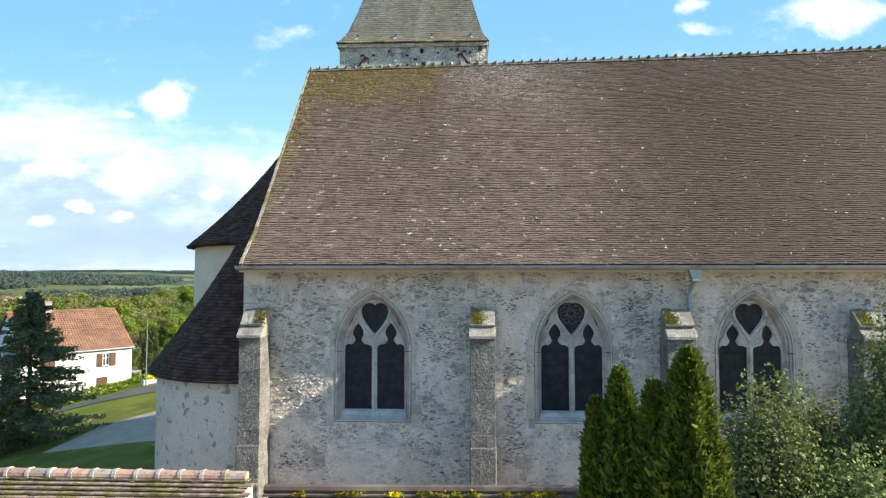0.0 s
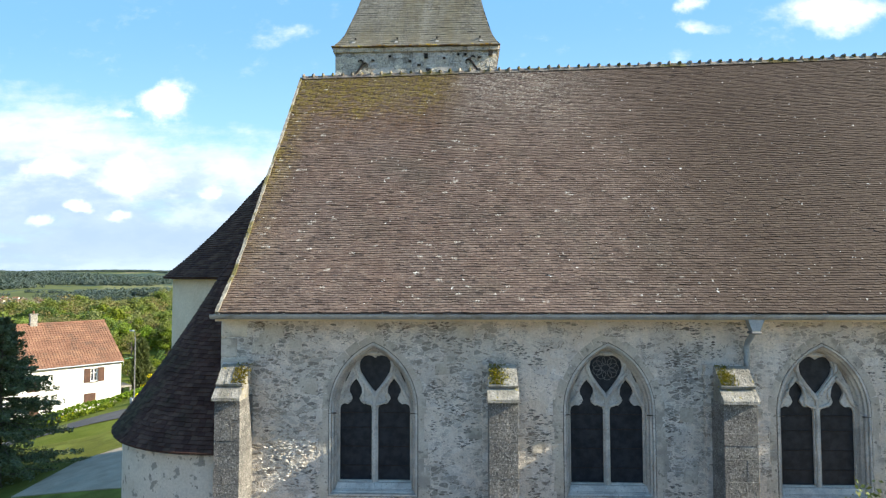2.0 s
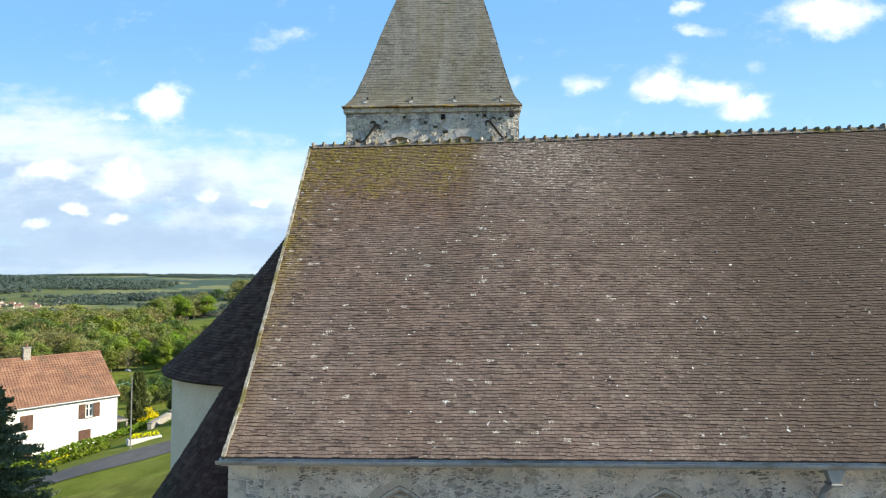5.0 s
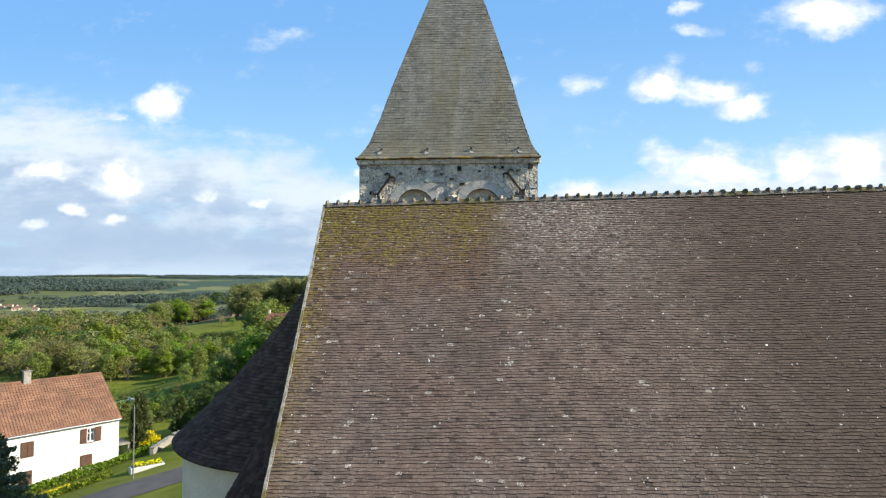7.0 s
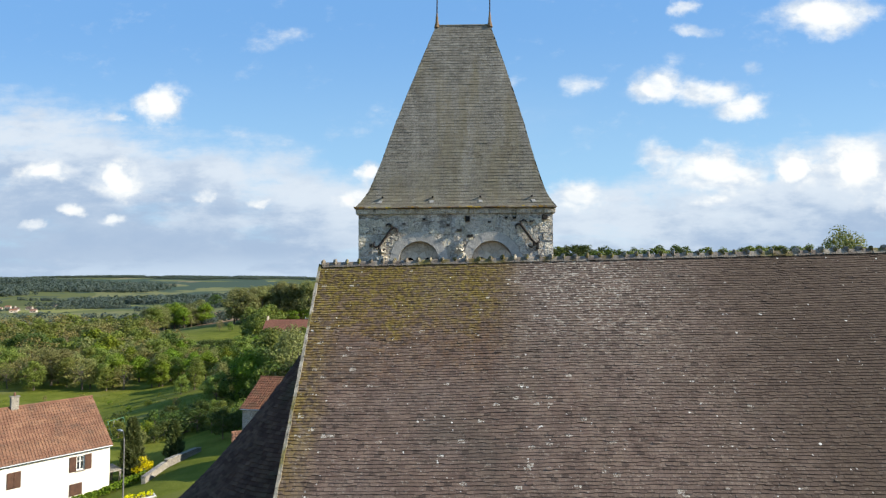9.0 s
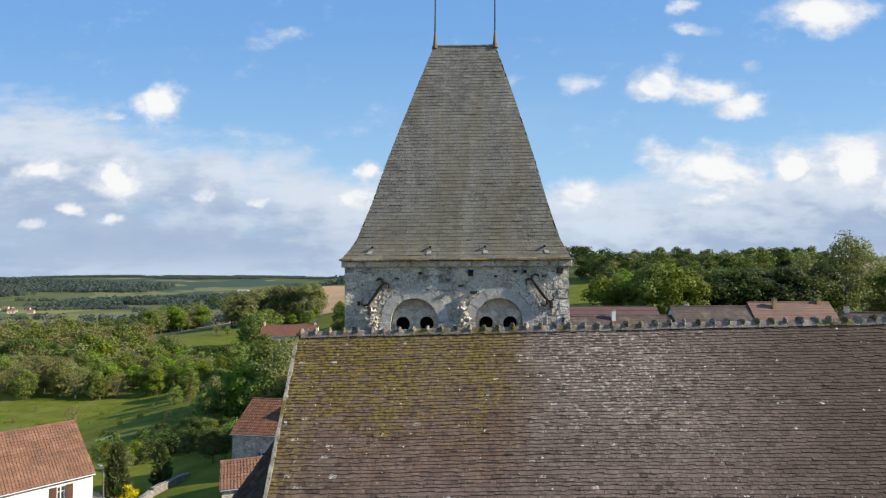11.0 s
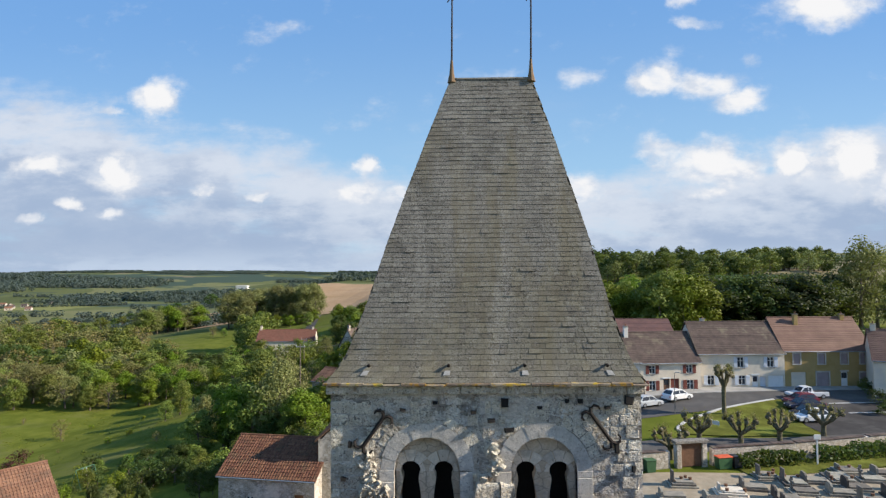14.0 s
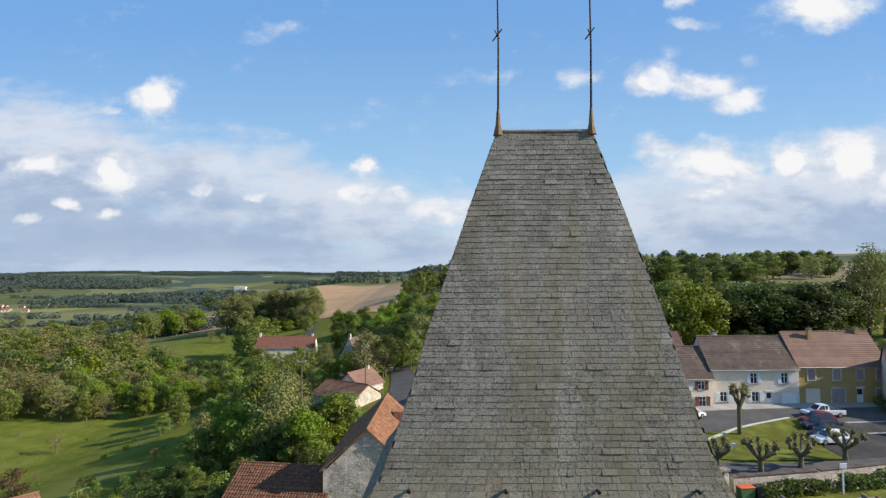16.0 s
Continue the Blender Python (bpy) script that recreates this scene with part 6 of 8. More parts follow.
# terraced houses on the square
G = "terraced houses on the square"
Z = 4.45
house("terraced_house", "white terraced house with a brown tiled roof", 16.4, 94.0, 5.0, 11.6, 8.4, 4.75, 8.35, WHITE_WALL, BROWN_TILE,
      [(0.8, 0.0, 0.9, 2.0, "door", WHITE_PAINT), (2.6, 0.7, 0.8, 1.2, WIN, WHITE_PAINT), (4.6, 0.7, 0.8, 1.2, WIN, None), (0.7, 3.0, 0.9, 1.15, WIN, WHITE_PAINT), (-2, 0.7, 0.8, 1.2, WIN, WHITE_PAINT)], [(5.1, 3.6, 0.9)], base=3.45, group=G)
house("terraced_house", "cream terraced house with red-brown shutters and brown roof", 26.4, 94.85, 5.0, 8.6, 8.4, 4.4, 8.1, CREAM_WALL, BROWN_TILE,
      [(-2.6, 2.75, 0.9, 1.15, WIN, SHUTTER_RED), (2.7, 2.75, 0.9, 1.15, WIN, SHUTTER_RED), (-2.6, 0.45, 0.95, 1.35, WIN, SHUTTER_RED), (2.8, 0.45, 1.0, 1.4, WIN, SHUTTER_RED), (-0.6, 0.0, 0.9, 2.05, "door", BROWN_WOOD), (0.6, 0.0, 1.2, 2.05, "garage", SHUTTER_RED)], [], base=3.7, group=G)
house("terraced_house", "off-white terraced house with pale shutters and white garage door", 36.8, 96.2, 1.0, 12.1, 8.2, 5.3, 9.3, CREAM_WALL, BROWN_TILE,
      [(-0.1, 3.2, 0.95, 1.45, WIN, SHUTTER_PALE), (4.1, 3.2, 0.95, 1.45, WIN, SHUTTER_PALE), (-4.3, 0.75, 1.0, 1.35, WIN, SHUTTER_PALE), (0.05, 0.75, 1.0, 1.35, WIN, SHUTTER_PALE), (1.9, 0.0, 0.85, 2.1, "door", WHITE_PAINT), (4.8, 0.0, 2.2, 2.05, "garage", WHITE_PAINT), (3.0, 0.0, 0.9, 1.9, "open", SHUTTER_PALE)], [(-3.2, 5.0, 0.35)], base=3.85, group=G)
house("terraced_house", "ochre terraced house with white surrounds and a red roof", 49.15, 96.75, 1.5, 12.4, 8.0, 5.25, 9.5, OCHRE_WALL, RED_TILE,
      [(-4.4, 3.25, 0.95, 1.45, "blind", GREY_SHUTTER), (-0.9, 3.25, 0.95, 1.45, "blind", GREY_SHUTTER), (2.3, 3.25, 0.95, 1.45, "blind", GREY_SHUTTER), (4.9, 3.25, 0.7, 1.45, "blind", GREY_SHUTTER), (-0.8, 0.0, 1.75, 2.05, "blind", GREY_SHUTTER), (2.25, 0.0, 0.95, 2.15, "door", WHITE_PAINT), (4.9, 0.3, 0.9, 1.7, "blind", GREY_SHUTTER), (-4.2, 0.0, 2.1, 2.1, "garage", CREAM_WALL)], [(-2.6, 3.2, 0.5), (4.6, 3.8, 0.4)], base=4.2, group=G, frame_mat=TRACERY)
house("terraced_house", "pale stone house with its narrow gable to the square", 57.0, 88.6, -27.0, 12.0, 8.0, 5.2, 8.8, CREAM_WALL, RED_TILE, [(-3.5, 0.2, 1.0, 1.7, WIN, None), (1.2, 3.0, 0.8, 1.2, WIN, None)], [(-5.4, 4.0, 0.7)], base=3.7, group=G)
house("barn", "big open barn with rusty red sheet roofs", 22.0, 108.0, -8.0, 20.0, 16.0, 4.2, 7.4, RUST_SHEET, RUST_SHEET, [(6, 0.0, 5.0, 3.8, "vent", None)], [], base=5.0, pitch=1.6)
house("barn", "low barn with a rusty red sheet roof", 8.0, 104.0, -8.0, 11.0, 13.0, 3.4, 5.9, RUST_SHEET, RUST_SHEET, [], [], base=4.6, pitch=1.6)

# old houses behind the tower
house("cottage", "low stone cottage with mottled red-brown tiled roof", -19.60, 62.75, -8.5, 8.84, 8.08, 3.85, 6.20, BARN_WALL, COTTAGE_TILE, [(3.0, 0.6, 0.9, 1.9, "open", BROWN_WOOD), (3.9, 0.6, 0.5, 1.6, WIN, None), (-1.5, 1.2, 0.7, 0.9, WIN, None)], [], base=-0.52, pitch=0.36, ribs=0.26)
house("outbuilding", "small outbuilding with brown tiles before the cottage", -18.6, 56.6, 22.0, 6.5, 5.0, 1.7, 3.1, BARN_WALL, ORANGE_TILE, [], [], base=-0.7, pitch=0.3, ribs=0.26)
stone_barn = house("stone_barn", "tall rubble barn with a steep orange and brown tiled roof", -7.9, 70.7, 90.0, 14.0, 7.4, 6.3, 9.6, BARN_WALL, BARN_TILE, [], [], base=0.0, pitch=0.36, ribs=0.26)
part("dormer", boxed(1.5, 2.6, 0.9, 2.4, 7.2, 9.0, bevel=0.02), BARN_TILE, stone_barn)
part("dormer", boxed(-7.12, -7.0, 3.4, 4.0, 8.2, 8.25), BARN_WALL, stone_barn)
house("cottage", "small house with a pale orange tiled roof", -26.0, 117.0, -32.0, 10.0, 7.0, 2.6, 4.6, BARN_WALL, ORANGE_TILE, [(-2, 0.8, 0.9, 1.2, WIN, None)], [], base=-1.6)
house("cottage", "worn pale rendered cottage, gable to the road, with a red roof", -20.6, 127.0, 62.0, 7.5, 6.0, 3.6, 6.1, BARN_WALL, RED_TILE, [(1.5, 1.0, 0.8, 1.0, WIN, None)], [(2.5, 3.0, 0.5)], base=-2.4)
house("farmhouse", "long low farmhouse with a red-brown tiled roof", -58.5, 196.0, 6.0, 18.0, 9.0, 3.6, 6.8, CREAM_WALL, FARM_TILE, [(-6, 1.0, 1.0, 1.3, WIN, None), (-2, 1.0, 1.0, 1.3, WIN, None), (3, 0, 1.1, 2.1, "door", BROWN_WOOD)], [(-8.5, 4.5, 1.2), (8.0, 4.5, 0.7)], base=-4.3)
house("chapel", "small dark stone house with a slim pale gable", -27.0, 160.0, 70.0, 9.0, 5.0, 4.5, 8.5, BARN_WALL, BROWN_TILE, [], [(-3.8, 2.5, 0.9)], base=-1.8)
house("shed", "small garden shed with a mossy brown roof", -40.0, 80.5, 20.0, 4.5, 3.6, 2.1, 3.2, SHUTTER_PALE, BROWN_TILE, [], [], base=-6.2)
house("shed", "low weathered shed with a brown roof", -58.0, 72.0, 30.0, 5.0, 4.0, 2.2, 3.6, BARN_WALL, BROWN_TILE, [], [], base=-7.2)
house("cottage", "old house end with a weathered grey-brown roof", -52.0, 63.5, 47.0, 8.0, 6.5, 3.2, 6.2, WHITE_WALL, BROWN_TILE, [], [], base=-6.0)


# ---- plants ----
def leaf(vs, fs, p, size, rng, flat=0.0, out=None):
    """One leaf or leaf spray: a quad at a random slant, or facing roughly out of its clump."""
    a = Vector((rng.gauss(0, 1), rng.gauss(0, 1), rng.gauss(0, 1) * (1 - flat))).normalized()
    if out is None:
        b = a.cross(Vector((rng.gauss(0, 1), rng.gauss(0, 1), rng.gauss(0, 1)))).normalized()
    else:
        n = (out.normalized() + Vector((rng.gauss(0, 0.38), rng.gauss(0, 0.38), rng.gauss(0, 0.38) + 0.25))).normalized()
        a = (a - n * a.dot(n)).normalized()
        b = a.cross(n)
    k = len(vs)
    s = size * rng.uniform(0.6, 1.3)
    vs += [tuple(p - a * s * 0.6), tuple(p + b * s * 0.38), tuple(p + a * s * 0.6), tuple(p - b * s * 0.38)]
    fs.append((k, k + 1, k + 2, k + 3))


def foliage(clumps, per, size, rng):
    """Leaves in uneven clumps: (centre, radius, squash)."""
    vs, fs = [], []
    for c, r, q in clumps:
        for _ in range(max(4, int(per * r * r))):
            d = Vector((rng.gauss(0, 1), rng.gauss(0, 1), rng.gauss(0, 1))).normalized()
            o = d.copy()
            d *= r * (0.55 + 0.55 * rng.random() ** 0.6)
            leaf(vs, fs, c + Vector((d.x, d.y, d.z * q)), size, rng, 0.0, o)
    return vs, fs


def crown_clumps(rng, n, rx, rz, cz, big=1.25, shape=0.0):
    """Clump centres near the skin of an uneven egg-shaped crown."""
    out = []
    lobes = [(rng.uniform(0, 6.28), rng.uniform(0.72, 1.15)) for _ in range(5)]
    for _ in range(n):
        z = rng.uniform(-0.9, 1.0)
        a = rng.uniform(0, 2 * math.pi)
        w = math.sqrt(max(0.05, 1 - z * z)) * (1 - shape * z)
        k = rng.uniform(0.45, 0.95) * min(lobes, key=lambda l: abs((a - l[0] + 3.14) % 6.28 - 3.14))[1]
        out.append((Vector((rx * w * k * math.cos(a), rx * w * k * math.sin(a), cz + rz * z * rng.uniform(0.75, 1.0))), big * rng.uniform(0.55, 1.1), 0.72))
    return out


def trunk_mesh(rng, h, r, limbs, crown):
    bm = bmesh.new()
    bend = Vector((rng.uniform(-0.3, 0.3), rng.uniform(-0.3, 0.3), 0))
    pts = [Vector((0, 0, -0.3)), Vector((0, 0, h * 0.35)) + bend * 0.5, Vector((0, 0, h * 0.8)) + bend]
    tube(bm, pts, [r, r * 0.75, r * 0.3], 7)
    for c, rad, _ in rng.sample(crown, min(limbs, len(crown))):
        s = pts[1] + (pts[2] - pts[1]) * rng.uniform(0.0, 0.7)
        m = (s + c) / 2 + Vector((0, 0, -0.2))
        tube(bm, [s, m, c], [r * 0.35, r * 0.22, r * 0.07], 5)
    return bm


PROTO = {}


def tree_kind(key, name, label, category, leaves, seed, n=54, rx=3.7, rz=4.5, cz=5.4, per=84, size=0.30, shape=0.15, big=1.25, bare=0, bark=None):
    """A ten metre tree; copies are scaled."""
    rng = random.Random(seed)
    root = thing(name, label, category, pose(0, -400 - 20 * len(PROTO), -60))
    clumps = crown_clumps(rng, n, rx, rz, cz, big, shape)
    part("trunk", trunk_mesh(rng, cz + rz * 0.4, 0.26, 8 + bare, clumps), bark or BARK, root)
    part("crown", foliage(clumps, per, size, rng), leaves, root)
    PROTO[key] = root
    return root


USED = set()


def plant(key, x, y, h, rng, wide=1.0, sink=0.1, group=""):
    k = h / 10
    m = pose(x, y, ground_z(x, y) - sink, rng.uniform(-3, 3), rng.uniform(-3, 3), rng.uniform(0, 360))
    if key in USED:
        ob = copy_thing(PROTO[key], m)
    else:
        USED.add(key)
        ob = PROTO[key]
        ob.matrix_basis = m
    w = wide * rng.uniform(0.88, 1.15)
    ob.scale = (k * w, k * w * rng.uniform(0.9, 1.1), k)
    if group:
        ob["group"] = group
    return ob


tree_kind("green", "tree", "round-crowned green leafy tree in spring foliage", "tree", LEAF, 1)
tree_kind("green2", "tree", "tall green leafy tree with uneven crown", "tree", LEAF, 2, rx=2.9, rz=4.6, cz=5.3)
tree_kind("dark", "tree", "dense dark green leafy tree", "tree", LEAF_DARK, 3, rx=3.8, rz=4.2, cz=5.7)
tree_kind("dark2", "tree", "tall dark green leafy tree", "tree", LEAF_DARK, 4, rx=3.0, rz=4.4, cz=5.5)
tree_kind("deep", "tree", "broad leafy tree, shade of the backlit wood put into its leaves", "tree", LEAF_SHADED, 33, rx=3.9, rz=4.2, cz=5.7)
tree_kind("bright", "tree", "bright yellow-green leafy tree in full sun", "tree", LEAF_BRIGHT, 5, rx=3.1, rz=4.2, cz=5.7)
tree_kind("olive", "tree", "olive-brown tree with thin spring leaves", "tree", LEAF_OLIVE, 6, n=46, per=34, size=0.27, bare=10)
tree_kind("grey", "tree", "grey-green willow with soft rounded crown", "tree", LEAF_GREY, 7, rx=3.7, rz=4.2, cz=5.6, per=64)
tree_kind("poplar", "tree", "tall airy grey poplar with gaps in its crown", "tree", LEAF_GREY, 8, n=96, rx=2.9, rz=4.6, cz=5.4, per=62, size=0.22, big=1.0)
tree_kind("grove", "tree", "tall grey-green tree of a dense grove", "tree", LEAF_GREY, 15, n=70, rx=3.3, rz=4.5, cz=5.4, per=95, size=0.22, big=1.15)
tree_kind("bush", "bush", "low rounded green bush", "bush", LEAF, 9, n=26, rx=5.0, rz=4.4, cz=4.6, per=16, size=0.6, big=1.9)
tree_kind("darkbush", "bush", "low dark green bush", "bush", LEAF_DARK, 10, n=26, rx=5.0, rz=4.4, cz=4.6, per=16, size=0.6, big=1.9)
tree_kind("purple", "bush", "dense purple-leaved shrub in a garden", "bush", PURPLE, 12, n=26, rx=5.0, rz=4.4, cz=4.6, per=18, size=0.5, big=1.8)
tree_kind("brightbush", "bush", "bright yellow-green garden shrub", "bush", LEAF_BRIGHT, 13, n=26, rx=4.6, rz=4.4, cz=4.6, per=16, size=0.6, big=1.9)
tree_kind("flower", "bush", "bush covered in yellow flowers", "bush", YELLOW, 14, n=22, rx=5.0, rz=4.2, cz=4.4, per=14, size=0.7, big=1.9)


def from_eye(px, d):
    """A plan place by its bearing, in the units of the picture's width, and its distance ahead of the end of the flight."""
    u = (px - 784) / 1022
    return -3.87 + d * (u - 0.026), 15.0 + d * (1 + 0.026 * u)


def wood(px0, px1, d0, d1, n, h0, h1, kinds, seed, label, wide=1.0):
    """A wood too far off to count: the same trees, joined."""
    rng = random.Random(seed)
    crowns = {}
    for i in range(n):
        px = px0 + (px1 - px0) * (i + rng.random()) / n
        x, y = from_eye(px, rng.uniform(d0, d1))
        kind, k = rng.choice(kinds), rng.uniform(h0, h1) / 10
        w = k * wide * rng.uniform(0.88, 1.15)
        m = np.array(pose(x, y, ground_z(x, y) - 0.2, 0, 0, rng.uniform(0, 360)) @ Matrix.Diagonal((w, w, k, 1)))
        for ob in PROTO[kind].children:
            me = ob.data
            co = np.empty(3 * len(me.vertices))
            me.vertices.foreach_get("co", co)
            co = co.reshape(-1, 3)
            vs, fs = crowns.setdefault(me.materials[0].name, ([], []))
            if ob.name.startswith("crown"):
                quads = co.reshape(-1, 4, 3)[::3]
                mid = quads.mean(1, keepdims=True)
                co = (mid + (quads - mid) * 1.6).reshape(-1, 3) @ m[:3, :3].T + m[:3, 3]
                b = len(vs)
                vs += co.tolist()
                fs += [(b + j, b + j + 1, b + j + 2, b + j + 3) for j in range(0, len(co), 4)]
                continue
            co = co @ m[:3, :3].T + m[:3, 3]
            b = len(vs)
            vs += co.tolist()
            fs += [tuple(b + j for j in p.vertices) for p in me.polygons]
    root = thing("wood", label, "wood", kind="stuff")
    for name, mesh in crowns.items():
        part("leaves" if "leaf" in name else "trunk", mesh, bpy.data.materials[name], root, kind="stuff")


def scatter(px0, px1, d0, d1, n, h0, h1, kinds, seed, group, wide=1.0):
    rng = random.Random(seed)
    for i in range(n):
        px = px0 + (px1 - px0) * (i + rng.random()) / n
        x, y = from_eye(px, rng.uniform(d0, d1))
        plant(rng.choice(kinds), x, y, rng.uniform(h0, h1), rng, wide, group=group)


V = "trees of the valley"
W = "trees behind the terraced houses"
scatter(1090, 1165, 122, 140, 5, 13, 15.5, ("green", "green2", "bright"), 21, W)
scatter(1165, 1245, 121, 136, 7, 13.5, 16.5, ("bright", "bright", "green"), 121, W, 1.1)
# The darkest trees here carry the wood's shade in their leaf colour.
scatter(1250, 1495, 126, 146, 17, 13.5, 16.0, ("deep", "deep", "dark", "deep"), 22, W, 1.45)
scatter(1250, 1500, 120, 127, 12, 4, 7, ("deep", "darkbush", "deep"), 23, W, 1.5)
scatter(1580, 1660, 136, 150, 4, 14, 18, ("green", "dark", "grey"), 24, W, 0.9)
scatter(1490, 1640, 98, 112, 8, 4, 7, ("green", "bright", "darkbush"), 25, W, 1.1)
scatter(1060, 1500, 160, 215, 9, 6, 9, ("green", "dark", "bright"), 126, W, 1.2)
wood(1040, 1475, 425, 490, 70, 5, 7, ("green", "dark", "green2", "dark2"), 26, "green wood on the skyline behind the village", 1.1)
wood(1035, 1480, 235, 310, 84, 7.5, 12.5, ("green", "dark", "green2", "dark2", "grey"), 326, "leafy trees of the wood on the hill", 1.25)
wood(712, 1050, 330, 400, 38, 10, 14.5, ("dark", "green", "dark2"), 27, "dark green wood on the hill", 1.15)
scatter(402, 556, 272, 308, 32, 14.5, 19.0, ("grove", "grove", "grey"), 28, V, 1.15)
scatter(410, 556, 262, 272, 9, 5, 9, ("grove", "bright"), 228, V, 1.3)
scatter(235, 352, 315, 345, 13, 12, 16, ("bright", "green", "grey"), 128, V, 1.15)
scatter(592, 690, 165, 225, 19, 7.0, 10.0, ("bright", "green", "green2", "dark"), 29, V)
scatter(690, 770, 165, 250, 15, 8.5, 12, ("bright", "green", "green2", "dark"), 129, V)
scatter(640, 760, 125, 165, 10, 7, 11, ("green", "dark", "grey"), 30, V)
scatter(425, 520, 74, 100, 9, 8, 11, ("green", "dark", "grey", "bright"), 31, V)
scatter(515, 628, 68, 82, 9, 5.5, 7.2, ("green", "dark", "bright"), 331, V, 1.2)
scatter(410, 600, 64, 78, 16, 2.5, 4.5, ("darkbush", "bush", "dark"), 431, V, 1.1)
scatter(450, 585, 152, 174, 15, 4.5, 6.5, ("green", "bush", "grey"), 531, V, 1.2)
scatter(470, 650, 112, 150, 16, 4, 7, ("bright", "olive", "green"), 32, V)
scatter(330, 470, 110, 172, 24, 5.5, 9, ("green", "dark", "grey", "green2", "bright"), 33, V, 1.1)
scatter(-60, 150, 138, 160, 22, 6.5, 10, ("green", "grey", "olive", "grove", "olive", "green2"), 34, V, 1.2)
scatter(140, 335, 138, 168, 26, 5.5, 9, ("green", "grey", "olive", "green2", "bright"), 234, V, 1.2)
wood(-80, 300, 160, 195, 40, 7.5, 11, ("green", "grey", "olive", "dark", "green2", "bright"), 235, "mixed leafy trees in the valley", 1.25)
wood(300, 440, 165, 195, 14, 5, 7, ("green", "grey", "bright"), 335, "low mixed trees in the valley", 1.2)
wood(-80, 255, 195, 232, 40, 8, 12, ("green", "grey", "olive", "olive", "green2"), 134, "mixed spring wood beyond the meadow", 1.25)
wood(-80, 150, 240, 300, 16, 11, 15, ("olive", "grey", "olive", "green"), 35, "olive spring wood in the valley", 1.2)
wood(430, 470, 195, 215, 7, 10, 14, ("olive", "green", "green2"), 36, "thin spring trees beside the farmhouse", 1.1)
scatter(348, 440, 74, 100, 13, 4.5, 7.5, ("green", "dark", "bright", "grey"), 37, V)
scatter(225, 335, 64, 74, 18, 2.0, 3.6, ("darkbush", "dark", "darkbush"), 438, V, 1.1)
scatter(335, 400, 56, 70, 9, 2.0, 4.0, ("green", "darkbush", "dark", "bush"), 138, V)
scatter(205, 420, 66, 78, 14, 1.2, 2.4, ("darkbush", "darkbush", "brightbush"), 38, V)
scatter(120, 230, 60, 74, 7, 1.5, 3.0, ("brightbush", "darkbush", "grey"), 338, V)
scatter(60, 220, 62, 74, 5, 1.5, 3.5, ("green", "brightbush", "grey"), 238, V)
wood(-60, 420, 380, 620, 22, 8, 12, ("green", "grey", "dark"), 40, "scattered trees on the far slopes", 1.4)
for px, d, h, kind in ((28, 84, 4.5, "purple"), (600, 57, 4.2, "purple"), (545, 250, 7, "green2"), (105, 113, 4.2, "olive"), (292, 108, 4.0, "green"), (318, 112, 7.0, "green2"), (375, 250, 5.0, "olive"), (395, 246, 4.0, "green"), (1560, 76, 2.0, "darkbush"), (1578, 72, 2.2, "darkbush"), (1553, 79, 1.8, "bush"), (1592, 68, 2.2, "darkbush"), (1533, 138, 23.5, "poplar"), (1562, 141, 21, "poplar"), (1516, 143, 18, "poplar")):
    x, y = from_eye(px, d)
    plant(kind, x, y, h, random.Random(int(px)), 1.2 if "bush" in kind or kind == "purple" else 0.85 if kind == "poplar" else 1.0)


def tufts():
    """Rank grass and weeds standing out of the meadow and the lawns below the church."""
    rng = random.Random(91)
    vs, fs = [], []
    for _ in range(700):
        x, y = from_eye(rng.uniform(-60, 420), rng.uniform(66, 138))
        if noise.noise(Vector((x * 0.06, y * 0.06, 4.0))) < -0.1:
            continue
        z, s = ground_z(x, y), rng.uniform(0.05, 0.22)
        for _ in range(9):
            leaf(vs, fs, Vector((x + rng.gauss(0, 0.5), y + rng.gauss(0, 0.5), z + s * rng.random())), 0.2, rng)
    tagged(link_mesh("rank_grass", (vs, fs), LEAF_BRIGHT), "tufts of rank green grass and weeds on the meadow", "grass", kind="stuff")


tufts()
scatter(-40, 330, 84, 128, 15, 0.8, 2.0, ("brightbush", "bush", "darkbush", "olive"), 641, V)


